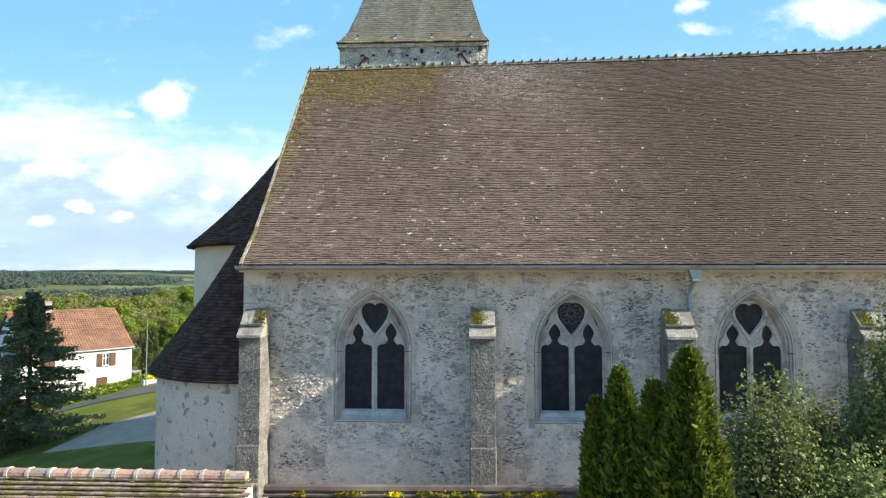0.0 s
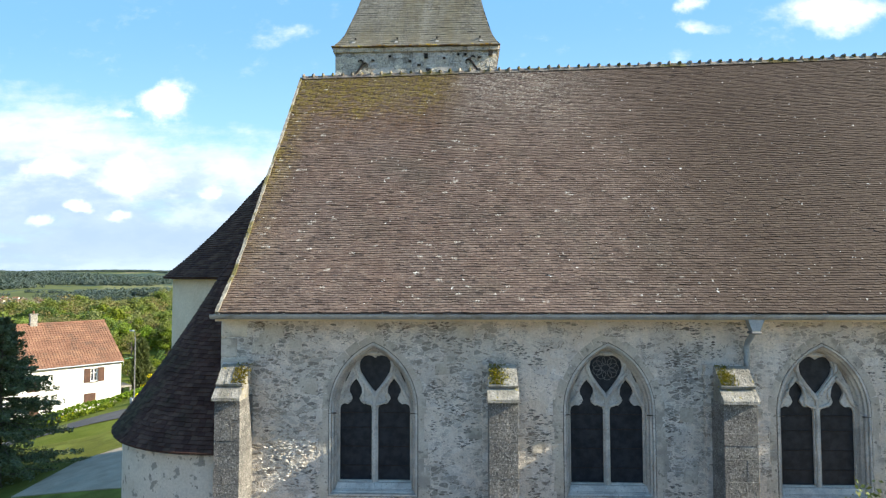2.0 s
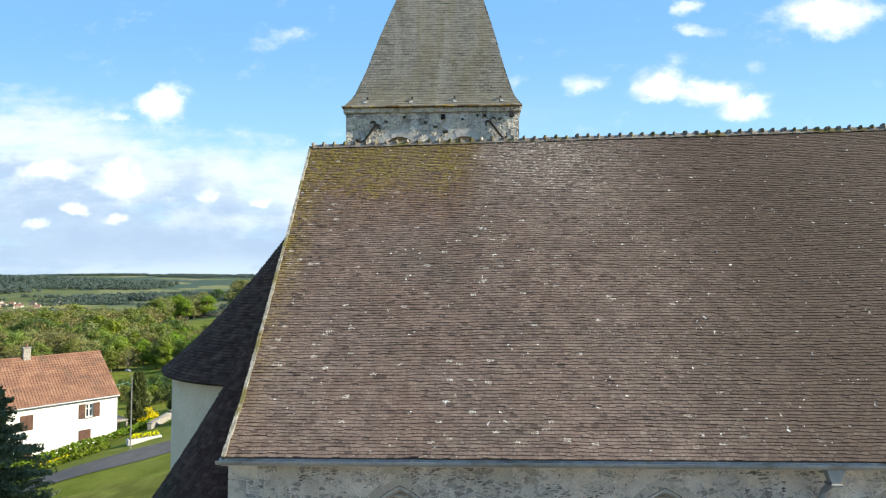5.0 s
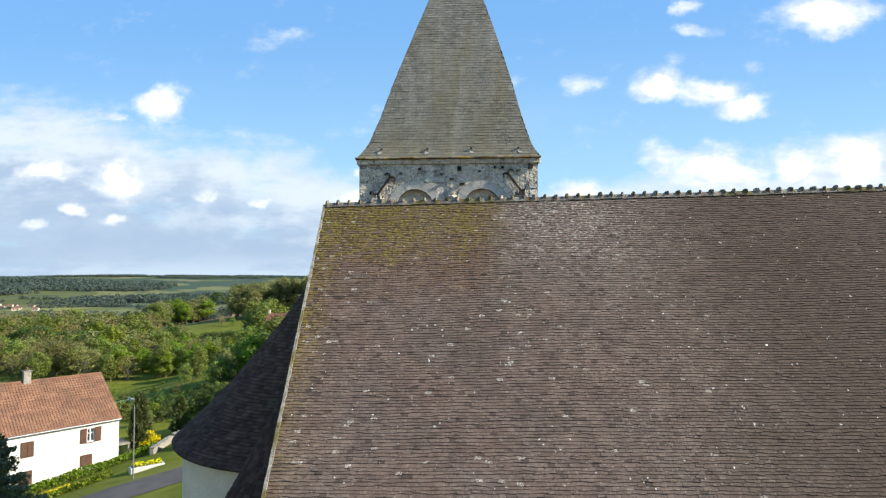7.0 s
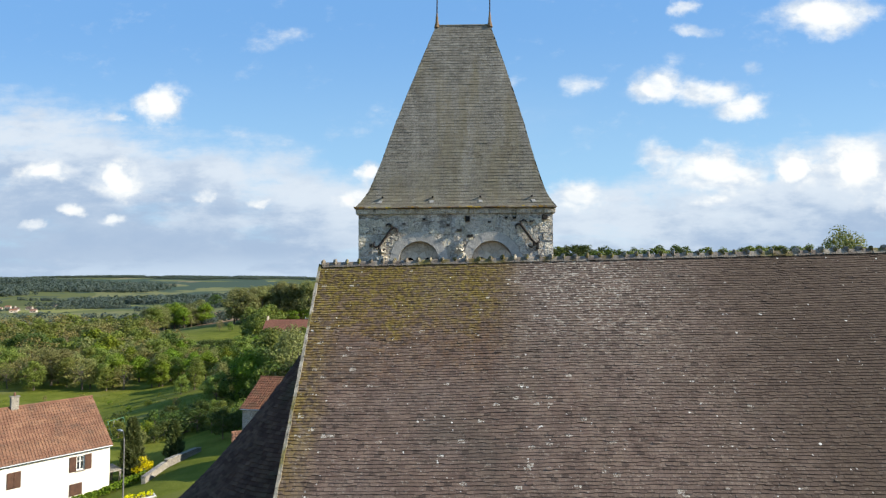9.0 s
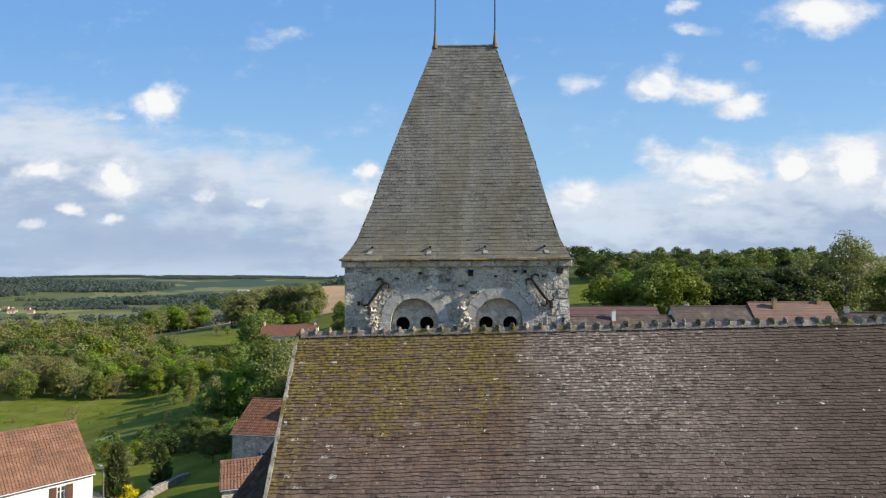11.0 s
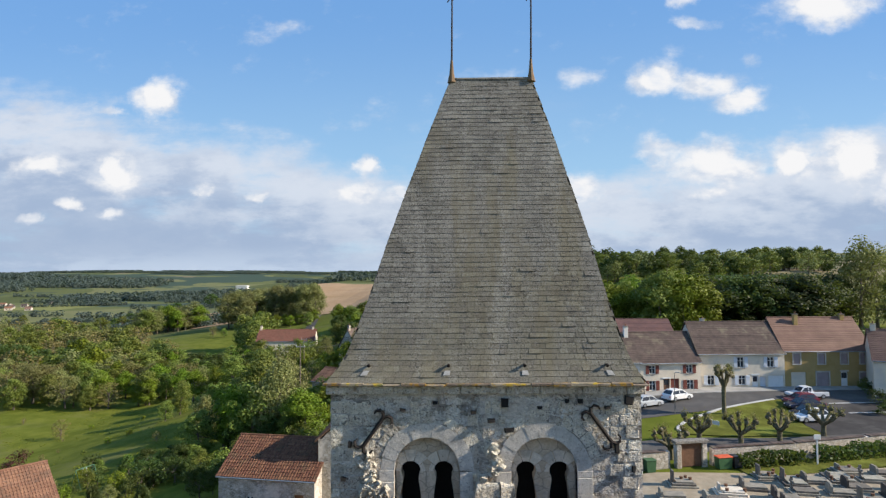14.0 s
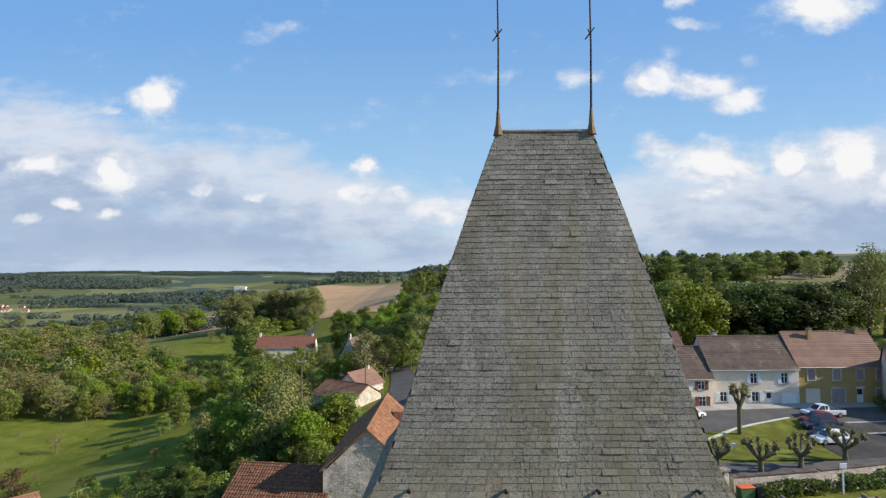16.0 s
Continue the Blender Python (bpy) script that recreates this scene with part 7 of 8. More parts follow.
def far_woods():
    """Woods and hedges far off, as one mass of leaf sprays tinted for haze."""
    rng = random.Random(77)
    vs, fs = [], []
    # strips: bearing, distance, length, depth, tree height
    strips = [(rng.uniform(-250, 560), rng.uniform(560, 1250), rng.uniform(40, 170), rng.uniform(4, 18), rng.uniform(5, 10)) for _ in range(46)]
    strips += [(rng.uniform(150, 420), rng.uniform(950, 1250), rng.uniform(80, 200), 60, rng.uniform(10, 15)) for _ in range(8)]
    strips += [(rng.uniform(-300, 200), rng.uniform(1400, 2300), rng.uniform(200, 420), 160, rng.uniform(14, 19)) for _ in range(9)]
    strips += [(rng.uniform(-100, 800), rng.uniform(1900, 3300), rng.uniform(200, 500), 90, rng.uniform(8, 13)) for _ in range(15)]
    strips += [(rng.uniform(490, 680), rng.uniform(700, 1100), rng.uniform(30, 90), 15, rng.uniform(10, 14)) for _ in range(9)]
    strips += [(rng.uniform(700, 1000), rng.uniform(480, 640), 60, 30, rng.uniform(12, 16)) for _ in range(6)]
    strips += [(rng.uniform(-150, 420), rng.uniform(330, 600), rng.uniform(20, 80), rng.uniform(2, 6), rng.uniform(2.5, 6)) for _ in range(26)]
    for px, d, length, depth, h0 in strips:
        xm, ym = from_eye(px, d)
        turn = rng.uniform(-0.35, 0.35)
        step = h0 * 0.5
        for _ in range(int(length * max(1.0, depth / step / 2.5) / step)):
            a, b = rng.uniform(-length / 2, length / 2), rng.uniform(-depth / 2, depth / 2)
            x, y = xm + a * math.cos(turn) - b * math.sin(turn), ym + a * math.sin(turn) + b * math.cos(turn)
            z, h = ground_z(x, y), h0 * rng.uniform(0.55, 1.1)
            for _ in range(46):
                a, t = rng.uniform(0, 6.28), rng.random()
                r = h * 0.6 * math.sqrt(max(0.05, 1 - (2 * t - 1) ** 2)) * rng.uniform(0.4, 1.0)
                leaf(vs, fs, Vector((x + r * math.cos(a), y + r * math.sin(a), z + h * (0.05 + 0.9 * t))), h * 0.26, rng, 0.0, Vector((math.cos(a), math.sin(a), 2 * t - 0.6)))
    ob = link_mesh("far_woods", (vs, fs), LEAF_HAZED)
    tagged(ob, "distant woods and hedges, leaves tinted blue-grey for haze", "woods", kind="stuff")


far_woods()


def column_tree(name, label, leaves, x, y, h, r, count, size, seed, lean=0.0, tip=0.0, group=""):
    """A dense upright conifer: fronds set in upright flames."""
    rng = random.Random(seed)
    root = thing(name, label, "tree", pose(x, y, ground_z(x, y)), group)
    part("trunk", tubed([(0, 0, -0.2), (0, 0, h * 0.9)], [0.12, 0.03], 7), BARK, root)
    flames = [(rng.uniform(0, 6.28), rng.uniform(0.03, 0.97), rng.uniform(0.70, 1.10)) for _ in range(90)]
    vs, fs = [], []
    for _ in range(count):
        t = rng.random() ** 0.8
        a = rng.uniform(0, 6.28)
        near = min(flames, key=lambda f: abs((a - f[0] + 3.14) % 6.28 - 3.14) + 2.2 * abs(t - f[1]))
        prof = (1 - t) ** 0.55 * (0.72 + 0.5 * min(1, t * 4)) * near[2]
        d = abs((a - near[0] + 3.14) % 6.28 - 3.14) + 2.2 * abs(t - near[1])
        rad = r * prof * (1.10 - 0.95 * min(0.55, d)) * rng.uniform(0.66, 1.05)
        p = Vector((rad * math.cos(a), rad * math.sin(a), t * h))
        k = len(vs)
        s = size * rng.uniform(0.6, 1.4)
        up = Vector((0.6 * math.cos(a) + rng.gauss(0, 0.55), 0.6 * math.sin(a) + rng.gauss(0, 0.55), 1.0 + rng.gauss(0, 0.35))).normalized()
        side = up.cross(Vector((rng.gauss(0, 1), rng.gauss(0, 1), 0.2))).normalized()
        vs += [tuple(p - side * s * 0.25), tuple(p + side * s * 0.25), tuple(p + up * s * 1.1 + side * s * 0.08), tuple(p + up * s * 1.1 - side * s * 0.12)]
        fs.append((k, k + 1, k + 2, k + 3))
    part("crown", (vs, fs), leaves, root)
    return root


column_tree("thuja", "tall dense yellow-green thuja before the garden wall", THUJA, 2.30, 5.95, 5.72, 0.72, 34000, 0.058, 51, group="thujas")
column_tree("thuja", "narrow green thuja grown into a taller one", THUJA, 2.02, 6.15, 5.38, 0.44, 15000, 0.058, 52, group="thujas")
column_tree("thuja", "dense yellow-green thuja before the garden wall", THUJA, 1.74, 6.40, 5.46, 0.56, 24000, 0.058, 53, group="thujas")
column_tree("thuja", "short green thuja at the end of the row", THUJA, 1.50, 6.50, 5.12, 0.44, 15000, 0.058, 56, group="thujas")
column_tree("cypress", "dark green columnar cypress in the garden", CYPRESS, -34.6, 62.6, 5.5, 1.1, 5500, 0.26, 54, group="cypresses")
column_tree("cypress", "small dark columnar cypress in the garden", CYPRESS, -31.6, 65.0, 3.9, 0.95, 4000, 0.24, 55, group="cypresses")


def shrub(x, y, h, r, count, size, leaves, seed, label):
    """A loose shrub of arching stems."""
    rng = random.Random(seed)
    root = thing("shrub", label, "shrub", pose(x, y, ground_z(x, y)), "shrubs behind the garden wall")
    bm = bmesh.new()
    vs, fs = [], []
    for i in range(46):
        a, out = rng.uniform(0, 6.28), rng.uniform(0.15, 1.0)
        top = Vector((r * out * math.cos(a), r * out * math.sin(a), h * (1.02 - 0.42 * out * out) * rng.uniform(0.72, 1.0)))
        mid = top * 0.55 + Vector((0, 0, h * 0.14))
        base = Vector((rng.uniform(-0.2, 0.2), rng.uniform(-0.2, 0.2), 0))
        tube(bm, [base, mid, top], [0.03, 0.018, 0.006], 5, cap=False)
        for _ in range(count // 46):
            t = 0.3 + 0.72 * rng.random() ** 0.7
            p = base * (1 - t) ** 2 + 2 * mid * t * (1 - t) + top * t * t
            p += Vector((rng.gauss(0, 0.16), rng.gauss(0, 0.16), rng.gauss(0, 0.13)))
            leaf(vs, fs, p, size, rng, 0.3)
    part("stem", bm, BARK, root)
    part("leaves", (vs, fs), leaves, root)


shrub(5.15, 10.3, 5.05, 0.95, 15000, 0.066, LEAF_SHRUB, 61, "leafy green shrub with arching branches")
shrub(8.15, 10.9, 6.4, 1.15, 21000, 0.066, LEAF_SHRUB, 62, "tall leafy green shrub with light tips")
shrub(6.3, 9.7, 3.75, 1.4, 17000, 0.066, LEAF_SHRUB, 63, "low bright green shrub behind the wall")
shrub(7.0, 11.9, 4.2, 1.5, 15000, 0.066, LEAF_SHRUB, 64, "dense green shrub against the church")
shrub(-23.8, 26.3, 2.3, 1.5, 3000, 0.14, LEAF_DARK, 65, "dark low shrub on the lawn")


def spruce(x, y, h, r, seed):
    rng = random.Random(seed)
    root = thing("spruce", "dark green spruce with drooping layered boughs", "tree", pose(x, y, ground_z(x, y)))
    part("trunk", tubed([(0, 0, -0.2), (0, 0, h)], [0.17, 0.02], 8), BARK, root)
    bm = bmesh.new()
    vs, fs = [], []
    z = 0.5
    while z < h * 0.985:
        k = 1 - z / h
        for i in range(rng.randint(6, 8)):
            a = rng.uniform(0, 6.28)
            l = (r * k ** 0.8 + 0.12) * rng.uniform(0.65, 1.12)
            d = Vector((math.cos(a), math.sin(a), 0))
            tip = Vector((0, 0, z)) + d * l + Vector((0, 0, -0.16 * l + 0.06))
            mid = Vector((0, 0, z)) + d * l * 0.55 + Vector((0, 0, -0.13 * l))
            tube(bm, [(0, 0, z), mid, tip], [0.03, 0.02, 0.008], 4, cap=False)
            for _ in range(int(40 + 85 * l)):
                t = rng.uniform(0.12, 1.05)
                p = 2 * mid * t * (1 - t) + tip * t * t + Vector((0, 0, z)) * (1 - t) ** 2
                p += d.cross(Vector((0, 0, 1))) * rng.gauss(0, 0.13 * l * (1.15 - t)) + Vector((0, 0, rng.uniform(-0.2, 0.03)))
                leaf(vs, fs, p, 0.115, rng, 0.4)
        z += 0.30 * (0.5 + 0.7 * k)
    part("bough", bm, BARK, root)
    part("needles", (vs, fs), NEEDLE, root)


spruce(-22.9, 29.8, 8.2, 4.1, 71)


def hedge(name, label, line, w, h, leaves, per, size, seed):
    rng = random.Random(seed)
    root = thing(name, label, "hedge", pose(line[0][0], line[0][1], 0))
    vs, fs = [], []
    for (xa, ya), (xb, yb) in zip(line, line[1:]):
        l = math.hypot(xb - xa, yb - ya)
        for _ in range(int(per * l)):
            t, v = rng.random(), rng.uniform(-1, 1)
            x, y = xa + (xb - xa) * t - (yb - ya) / l * v * w / 2, ya + (yb - ya) * t + (xb - xa) / l * v * w / 2
            hh = h * (0.85 + 0.3 * noise.noise(Vector((x * 0.6, y * 0.6, seed)))) * math.sqrt(rng.random()) * (1 - 0.25 * v * v)
            leaf(vs, fs, Vector((x - line[0][0], y - line[0][1], ground_z(x, y) + hh)), size, rng)
    part("leaves", (vs, fs), leaves, root)


hedge("hedge", "trimmed bright green hedge before the white house", [(-46, 45), (-40.5, 50.2), (-35.5, 55.2), (-31.5, 59.5)], 1.2, 0.95, GREEN_BOX, 260, 0.2, 81)
hedge("flower_bed", "bed of yellow-green shrubs beside the road", [(-40, 45.8), (-35, 49.0), (-31.0, 52.0)], 1.4, 0.6, GREEN_BOX, 160, 0.2, 82)
hedge("flower_bed", "bed of low yellow flowers on the verge", [(-36.5, 49.5), (-34.0, 51.4)], 1.0, 0.5, YELLOW, 110, 0.16, 83)
hedge("hedge", "row of dark green shrubs along the churchyard wall", [(21.5, 65.3), (26.5, 66.3), (28, 66.6)], 1.3, 1.5, LEAF_DARK, 190, 0.24, 84)
hedge("hedge", "row of green shrubs along the churchyard wall", [(29.5, 67.0), (36, 68.7), (46, 71.4)], 1.5, 1.7, LEAF_DARK, 190, 0.24, 85)
hedge("hedge", "clipped dark hedge beside the parking place", [(55.5, 74), (59, 80), (60.5, 86)], 2.0, 2.0, LEAF_DARK, 160, 0.3, 86)
plant("flower", -33.0, 61.8, 2.0, random.Random(3), 1.0)


planter = thing("planter", "pale stone trough planted with yellow flowers on the verge", "planter", pose(-28.0, 52.0, ground_z(-28.0, 52.0), 0, 0, 40))
part("trough", boxed(-1.3, 1.3, -0.4, 0.4, -0.2, 0.32, bevel=0.06), KERB, planter)
part("soil", boxed(-1.15, 1.15, -0.27, 0.27, 0.30, 0.33), BARK, planter)
rngp, vs, fs = random.Random(87), [], []
for _ in range(260):
    leaf(vs, fs, Vector((rngp.uniform(-1.1, 1.1), rngp.uniform(-0.25, 0.25), 0.34 + 0.3 * rngp.random())), 0.13, rngp)
part("flowers", (vs, fs), YELLOW, planter, kind="stuff")


def pollard(x, y, h, seed, tall=False):
    """A hard-pruned tree: short trunk, crooked limbs, knobbed fists with few shoots."""
    rng = random.Random(seed)
    root = thing("pollard_tree", "hard-pruned pollard tree with knobbed limbs and few shoots", "tree", pose(x, y, ground_z(x, y), 0, 0, rng.uniform(0, 360)), "pollard trees")
    fork = h * (0.55 if tall else 0.40)
    part("trunk", tubed([(0, 0, -0.2), (0.03, 0, fork * 0.5), (0, 0.02, fork)], [0.30, 0.23, 0.26], 9), CUT_BARK, root)
    vs, fs = [], []
    n = 7
    for i in range(n):
        a = 2 * math.pi * i / n + rng.uniform(-0.3, 0.3)
        out = rng.uniform(0.6, 1.15) if tall else rng.uniform(0.75, 1.6)
        d = Vector((math.cos(a), math.sin(a), 0))
        p = [Vector((0, 0, fork - 0.1)), d * out * 0.55 + Vector((0, 0, fork + 0.18 * h * rng.uniform(0.5, 1))), d * out + Vector((0, 0, fork + 0.36 * h * rng.uniform(0.6, 1.1))), d * out * 1.05 + Vector((0, 0, h * rng.uniform(0.82, 0.97)))]
        limb = part("limb", tubed(p, [0.19, 0.15, 0.135, 0.13], 7), CUT_BARK, root)
        bm = bmesh.new()
        for q in (p[3], p[3] + d * 0.15 - Vector((0, 0, 0.25)), p[2]):
            r = bmesh.ops.create_icosphere(bm, subdivisions=1, radius=rng.uniform(0.18, 0.28), matrix=Matrix.Translation(q))
            for v in r["verts"]:
                v.co += Vector([rng.uniform(-0.05, 0.05) for _ in range(3)])
        part("fist", bm, CUT_BARK, limb)
        for q in (p[3], p[2], p[3]):
            for _ in range(60 if tall else 26):
                leaf(vs, fs, q + Vector((rng.gauss(0, 0.2), rng.gauss(0, 0.2), abs(rng.gauss(0.08, 0.2)))), 0.13, rng)
    part("leafy_shoot", (vs, fs), LEAF_OLIVE, root, kind="stuff")


for i, (x, y, h) in enumerate(((12.0, 67.2, 2.7), (16.6, 67.8, 2.9), (21.2, 72.6, 3.0), (24.9, 71.8, 3.2), (29.5, 73.2, 3.1), (35.2, 75.4, 3.2))):
    pollard(x, y, h, 90 + i)
pollard(29.0, 84.4, 5.9, 99, True)


# ---- walls, gate, graves ----
def long_wall(name, label, line, thick, height, mat, cap_mat, seed, cap=0.5):
    rng = random.Random(seed)
    root = thing(name, label, "wall")
    for (xa, ya), (xb, yb) in zip(line, line[1:]):
        l, turn = math.hypot(xb - xa, yb - ya), math.degrees(math.atan2(yb - ya, xb - xa))
        za, zb = ground_z(xa, ya), ground_z(xb, yb)
        w = part("wall", boxed(0, l, -thick / 2, thick / 2, min(za, zb) - za - 0.5, height + (zb - za) / 2), mat, root)
        w.matrix_basis = pose(xa, ya, za, 0, 0, turn)
        n = int(l / cap)
        for i in range(n):
            c = part("coping", boxed(i * cap + 0.01, (i + 1) * cap - 0.01, -thick / 2 - 0.07, thick / 2 + 0.07, height + (zb - za) / 2 + 0.002, height + (zb - za) / 2 + 0.1 + rng.uniform(-0.01, 0.02), bevel=0.02), cap_mat, w)
    return root


long_wall("churchyard_wall", "old rubble churchyard wall with mossy stone coping", [(19.6, 66.2), (28, 67.9), (36, 70.0), (50, 73.8)], 0.45, 1.55, BARN_WALL, BROWN_TILE, 1, 0.6)
long_wall("churchyard_wall", "short rubble wall beside the gate", [(10.5, 64.4), (15.6, 65.5)], 0.45, 1.55, BARN_WALL, BROWN_TILE, 2, 0.6)
long_wall("garden_wall", "low pale stone garden wall", [(-30.6, 57.5), (-30.9, 62), (-29.6, 66.5)], 0.35, 0.6, STONE, STONE, 3, 0.7)
long_wall("street_wall", "low stone wall beside the parking place", [(50, 72), (55.5, 81), (57.5, 88)], 0.4, 1.1, BARN_WALL, STONE, 4, 0.8)

gate = thing("churchyard_gate", "brown wooden gate between rubble piers under a stone lintel", "gate", pose(17.6, 65.7, ground_z(17.6, 65.7), 0, 0, 10))
for x in (-1.45, 1.0):
    part("pier", boxed(x, x + 0.45, -0.3, 0.3, -0.4, 2.15, bevel=0.03), BARN_WALL, gate)
part("lintel", boxed(-1.6, 1.6, -0.38, 0.38, 2.153, 2.4, bevel=0.03), STONE, gate)
leaf_door = part("door", boxed(-0.998, 0.998, -0.05, 0.02, 0.06, 2.14), BROWN_WOOD, gate)
for i in range(10):
    part("plank", boxed(-0.995 + i * 0.199, -0.80 + i * 0.199, -0.08, -0.052, 0.08, 2.12, bevel=0.006), BROWN_WOOD, leaf_door)


def grave(x, y, turn, length, head, seed, cross=False):
    rng = random.Random(seed)
    root = thing("grave", "grey granite grave slab with upright headstone" if not cross else "old stone grave with a cross", "grave", pose(x, y, ground_z(x, y) + 0.02, 0, 0, turn), "graves in the churchyard")
    part("plinth", boxed(-0.6, 0.6, -length / 2, length / 2, -0.1, 0.2, bevel=0.02), GRANITE, root)
    part("slab", boxed(-0.5, 0.5, -length / 2 + 0.1, length / 2 - 0.35, 0.203, 0.36, bevel=0.02), GRANITE, root)
    if cross:
        st = part("headstone", boxed(-0.08, 0.08, length / 2 - 0.3, length / 2 - 0.14, 0.203, 1.3, bevel=0.01), STONE, root)
        part("cross_arm", boxed(-0.33, 0.33, length / 2 - 0.29, length / 2 - 0.15, 0.85, 1.0, bevel=0.01), STONE, st)
    else:
        part("headstone", plate([(-0.5, 0.203), (0.5, 0.203), (0.5, head * 0.8), (0.3, head), (-0.3, head), (-0.5, head * 0.8)], [], length / 2 - 0.3, length / 2 - 0.14, lambda u, v, d: (u, d, v)), GRANITE, root)


for i, (x, y, t, cr) in enumerate(((13.5, 59.0, 85, 0), (16.6, 58.2, 88, 0), (20.5, 60.6, 80, 0), (22.0, 58.6, 80, 0), (24.0, 59.8, 82, 1), (26.2, 62.0, 82, 0), (26.8, 59.6, 80, 0), (28.6, 60.6, 84, 0), (31.0, 62.3, 80, 1), (33.0, 63.6, 84, 0), (30.8, 59.2, 84, 0), (34.5, 61.5, 84, 0), (11.3, 57.6, 88, 1), (19.2, 56.0, 84, 0), (24.4, 56.8, 84, 0))):
    grave(x, y, t - 90 + 90, 2.1, 0.75 + 0.1 * (i % 4), i, bool(cr))


def low_tomb(x, y, turn, w, l, seed, pale=False):
    """A stepped tomb of two or three slabs, with a small upright stone."""
    rng = random.Random(seed)
    mat = ASHLAR if pale else GRANITE
    root = thing("grave", "pale stepped stone tomb" if pale else "dark weathered stepped tomb with low surround", "grave", pose(x, y, ground_z(x, y) + 0.03, 0, 0, turn), "graves in the churchyard")
    part("plinth", boxed(-w / 2, w / 2, -l / 2, l / 2, -0.1, 0.12, bevel=0.02), mat, root)
    part("slab", boxed(-w / 2 + 0.15, w / 2 - 0.15, -l / 2 + 0.15, l / 2 - 0.15, 0.123, 0.3, bevel=0.03), mat, root)
    part("slab", boxed(-w / 2 + 0.3, w / 2 - 0.3, -l / 2 + 0.3, l / 2 - 0.5, 0.303, 0.42, bevel=0.03), mat, root)
    part("headstone", boxed(-0.3, 0.3, l / 2 - 0.42, l / 2 - 0.25, 0.303, rng.uniform(0.7, 1.5), bevel=0.03), mat, root)
    for _ in range(3):
        u, v = rng.uniform(-w / 2, w / 2) * 0.8, rng.uniform(-l / 2, l / 2) * 0.8
        part("flower_pot", tubed([(u, v, 0.12), (u, v, 0.62)], [0.09, 0.14], 8), BROWN_WOOD, root)


for i, (x, y, w, l, pale) in enumerate(((18.3, 59.6, 1.9, 2.4, True), (21.6, 56.6, 2.2, 2.4, False), (24.2, 61.6, 2.4, 2.2, False), (28.4, 62.4, 2.6, 2.3, False), (28.0, 57.8, 2.3, 2.5, False), (32.8, 60.4, 2.4, 2.4, False), (15.2, 61.4, 1.6, 2.2, False), (35.6, 64.0, 2.2, 2.2, True), (30.2, 64.2, 1.8, 2.2, False), (22.8, 63.0, 1.6, 2.0, False))):
    low_tomb(x, y, 80 + i, w, l, 700 + i, pale)


def bin_(x, y, body, lid, label, w=0.75):
    root = thing("wheeled_bin", label, "bin", pose(x, y, ground_z(x, y) + 0.06, 0, 0, 10), "bins at the churchyard gate")
    part("body", plate([(-w * 0.42, 0.0), (w * 0.42, 0.0), (w / 2, 0.95), (-w / 2, 0.95)], [], -0.35, 0.35, lambda u, v, d: (u, d, v)), body, root)
    part("lid", boxed(-w / 2 - 0.03, w / 2 + 0.03, -0.4, 0.38, 0.953, 1.05, bevel=0.03), lid, root)
    for sx in (-w * 0.35, w * 0.35):
        part("wheel", tubed([(sx - 0.04, 0.36, 0.06), (sx + 0.04, 0.36, 0.06)], 0.09, 10), RUBBER, root)


bin_(20.3, 65.3, PLASTIC_GREEN, PLASTIC_RED, "green wheeled bin with an orange-red lid", 1.35)
bin_(21.5, 65.5, PLASTIC_DARK, PLASTIC_DARK, "dark grey wheeled bin")
bin_(13.6, 64.5, PLASTIC_GREEN, PLASTIC_GREEN, "green compost bin beside the wall", 0.9)

# coping walls before the church
garden = thing("garden_wall", "garden wall with red ridge tiles set in white mortar", "wall")
part("wall", boxed(-16.0, -3.72, 10.02, 10.38, 0.5, 4.30), RENDER_COAT, garden)
slope_tile = material("coping_tile", (0.20, 0.135, 0.10), (0.32, 0.235, 0.18), 5.0, 0.92, 30, 0.7, 0.015, c3=(0.14, 0.12, 0.035), s3=2.6, lo3=0.46, hi3=0.57, spots=((14.0, 0.6, (0.42, 0.39, 0.34), 0.6),), rnd=0.3, spec=0.15)
rngw = random.Random(8)
for r in range(5):
    for i in range(72):
        x = -16.0 + i * 0.171 + (0.085 if r % 2 else 0)
        for side in (-1, 1):
            if side > 0 and r > 0:
                continue
            y = 10.2 + side * (0.42 - r * 0.075)
            z = 4.20 + r * 0.055
            part("tile", boxed(x, x + 0.165, min(y, y - side * 0.14), max(y, y - side * 0.14), z, z + 0.016 + rngw.uniform(0, 0.01)), slope_tile, garden)
bm = bmesh.new()
for i in range(31):
    x = -15.9 + i * 0.392
    tube(bm, [(x + 0.385, 10.2, 4.47), (x + 0.01, 10.2, 4.47)], [0.095, 0.105], 12)
part("ridge_course", bm, material("red_ridge_tile", (0.27, 0.135, 0.10), (0.38, 0.225, 0.175), 5.0, 0.9, 30, 0.6, 0.015, c3=(0.26, 0.23, 0.19), s3=2.4, lo3=0.48, hi3=0.6, spots=((11.0, 0.6, (0.12, 0.085, 0.06), 0.7),), rnd=0.2, island=0.25), garden, "red half-round ridge tiles")
for i in range(31):
    x = -15.9 + i * 0.392
    part("mortar_joint", tubed([(x - 0.03, 10.2, 4.47), (x + 0.035, 10.2, 4.475)], [0.115, 0.118], 12), MORTAR, garden)
moss_wall = thing("garden_wall", "long garden wall with weathered mossy tile coping", "wall")
part("wall", boxed(-3.7, 9.5, 10.75, 11.15, 0.5, 3.79), RENDER_COAT, moss_wall)
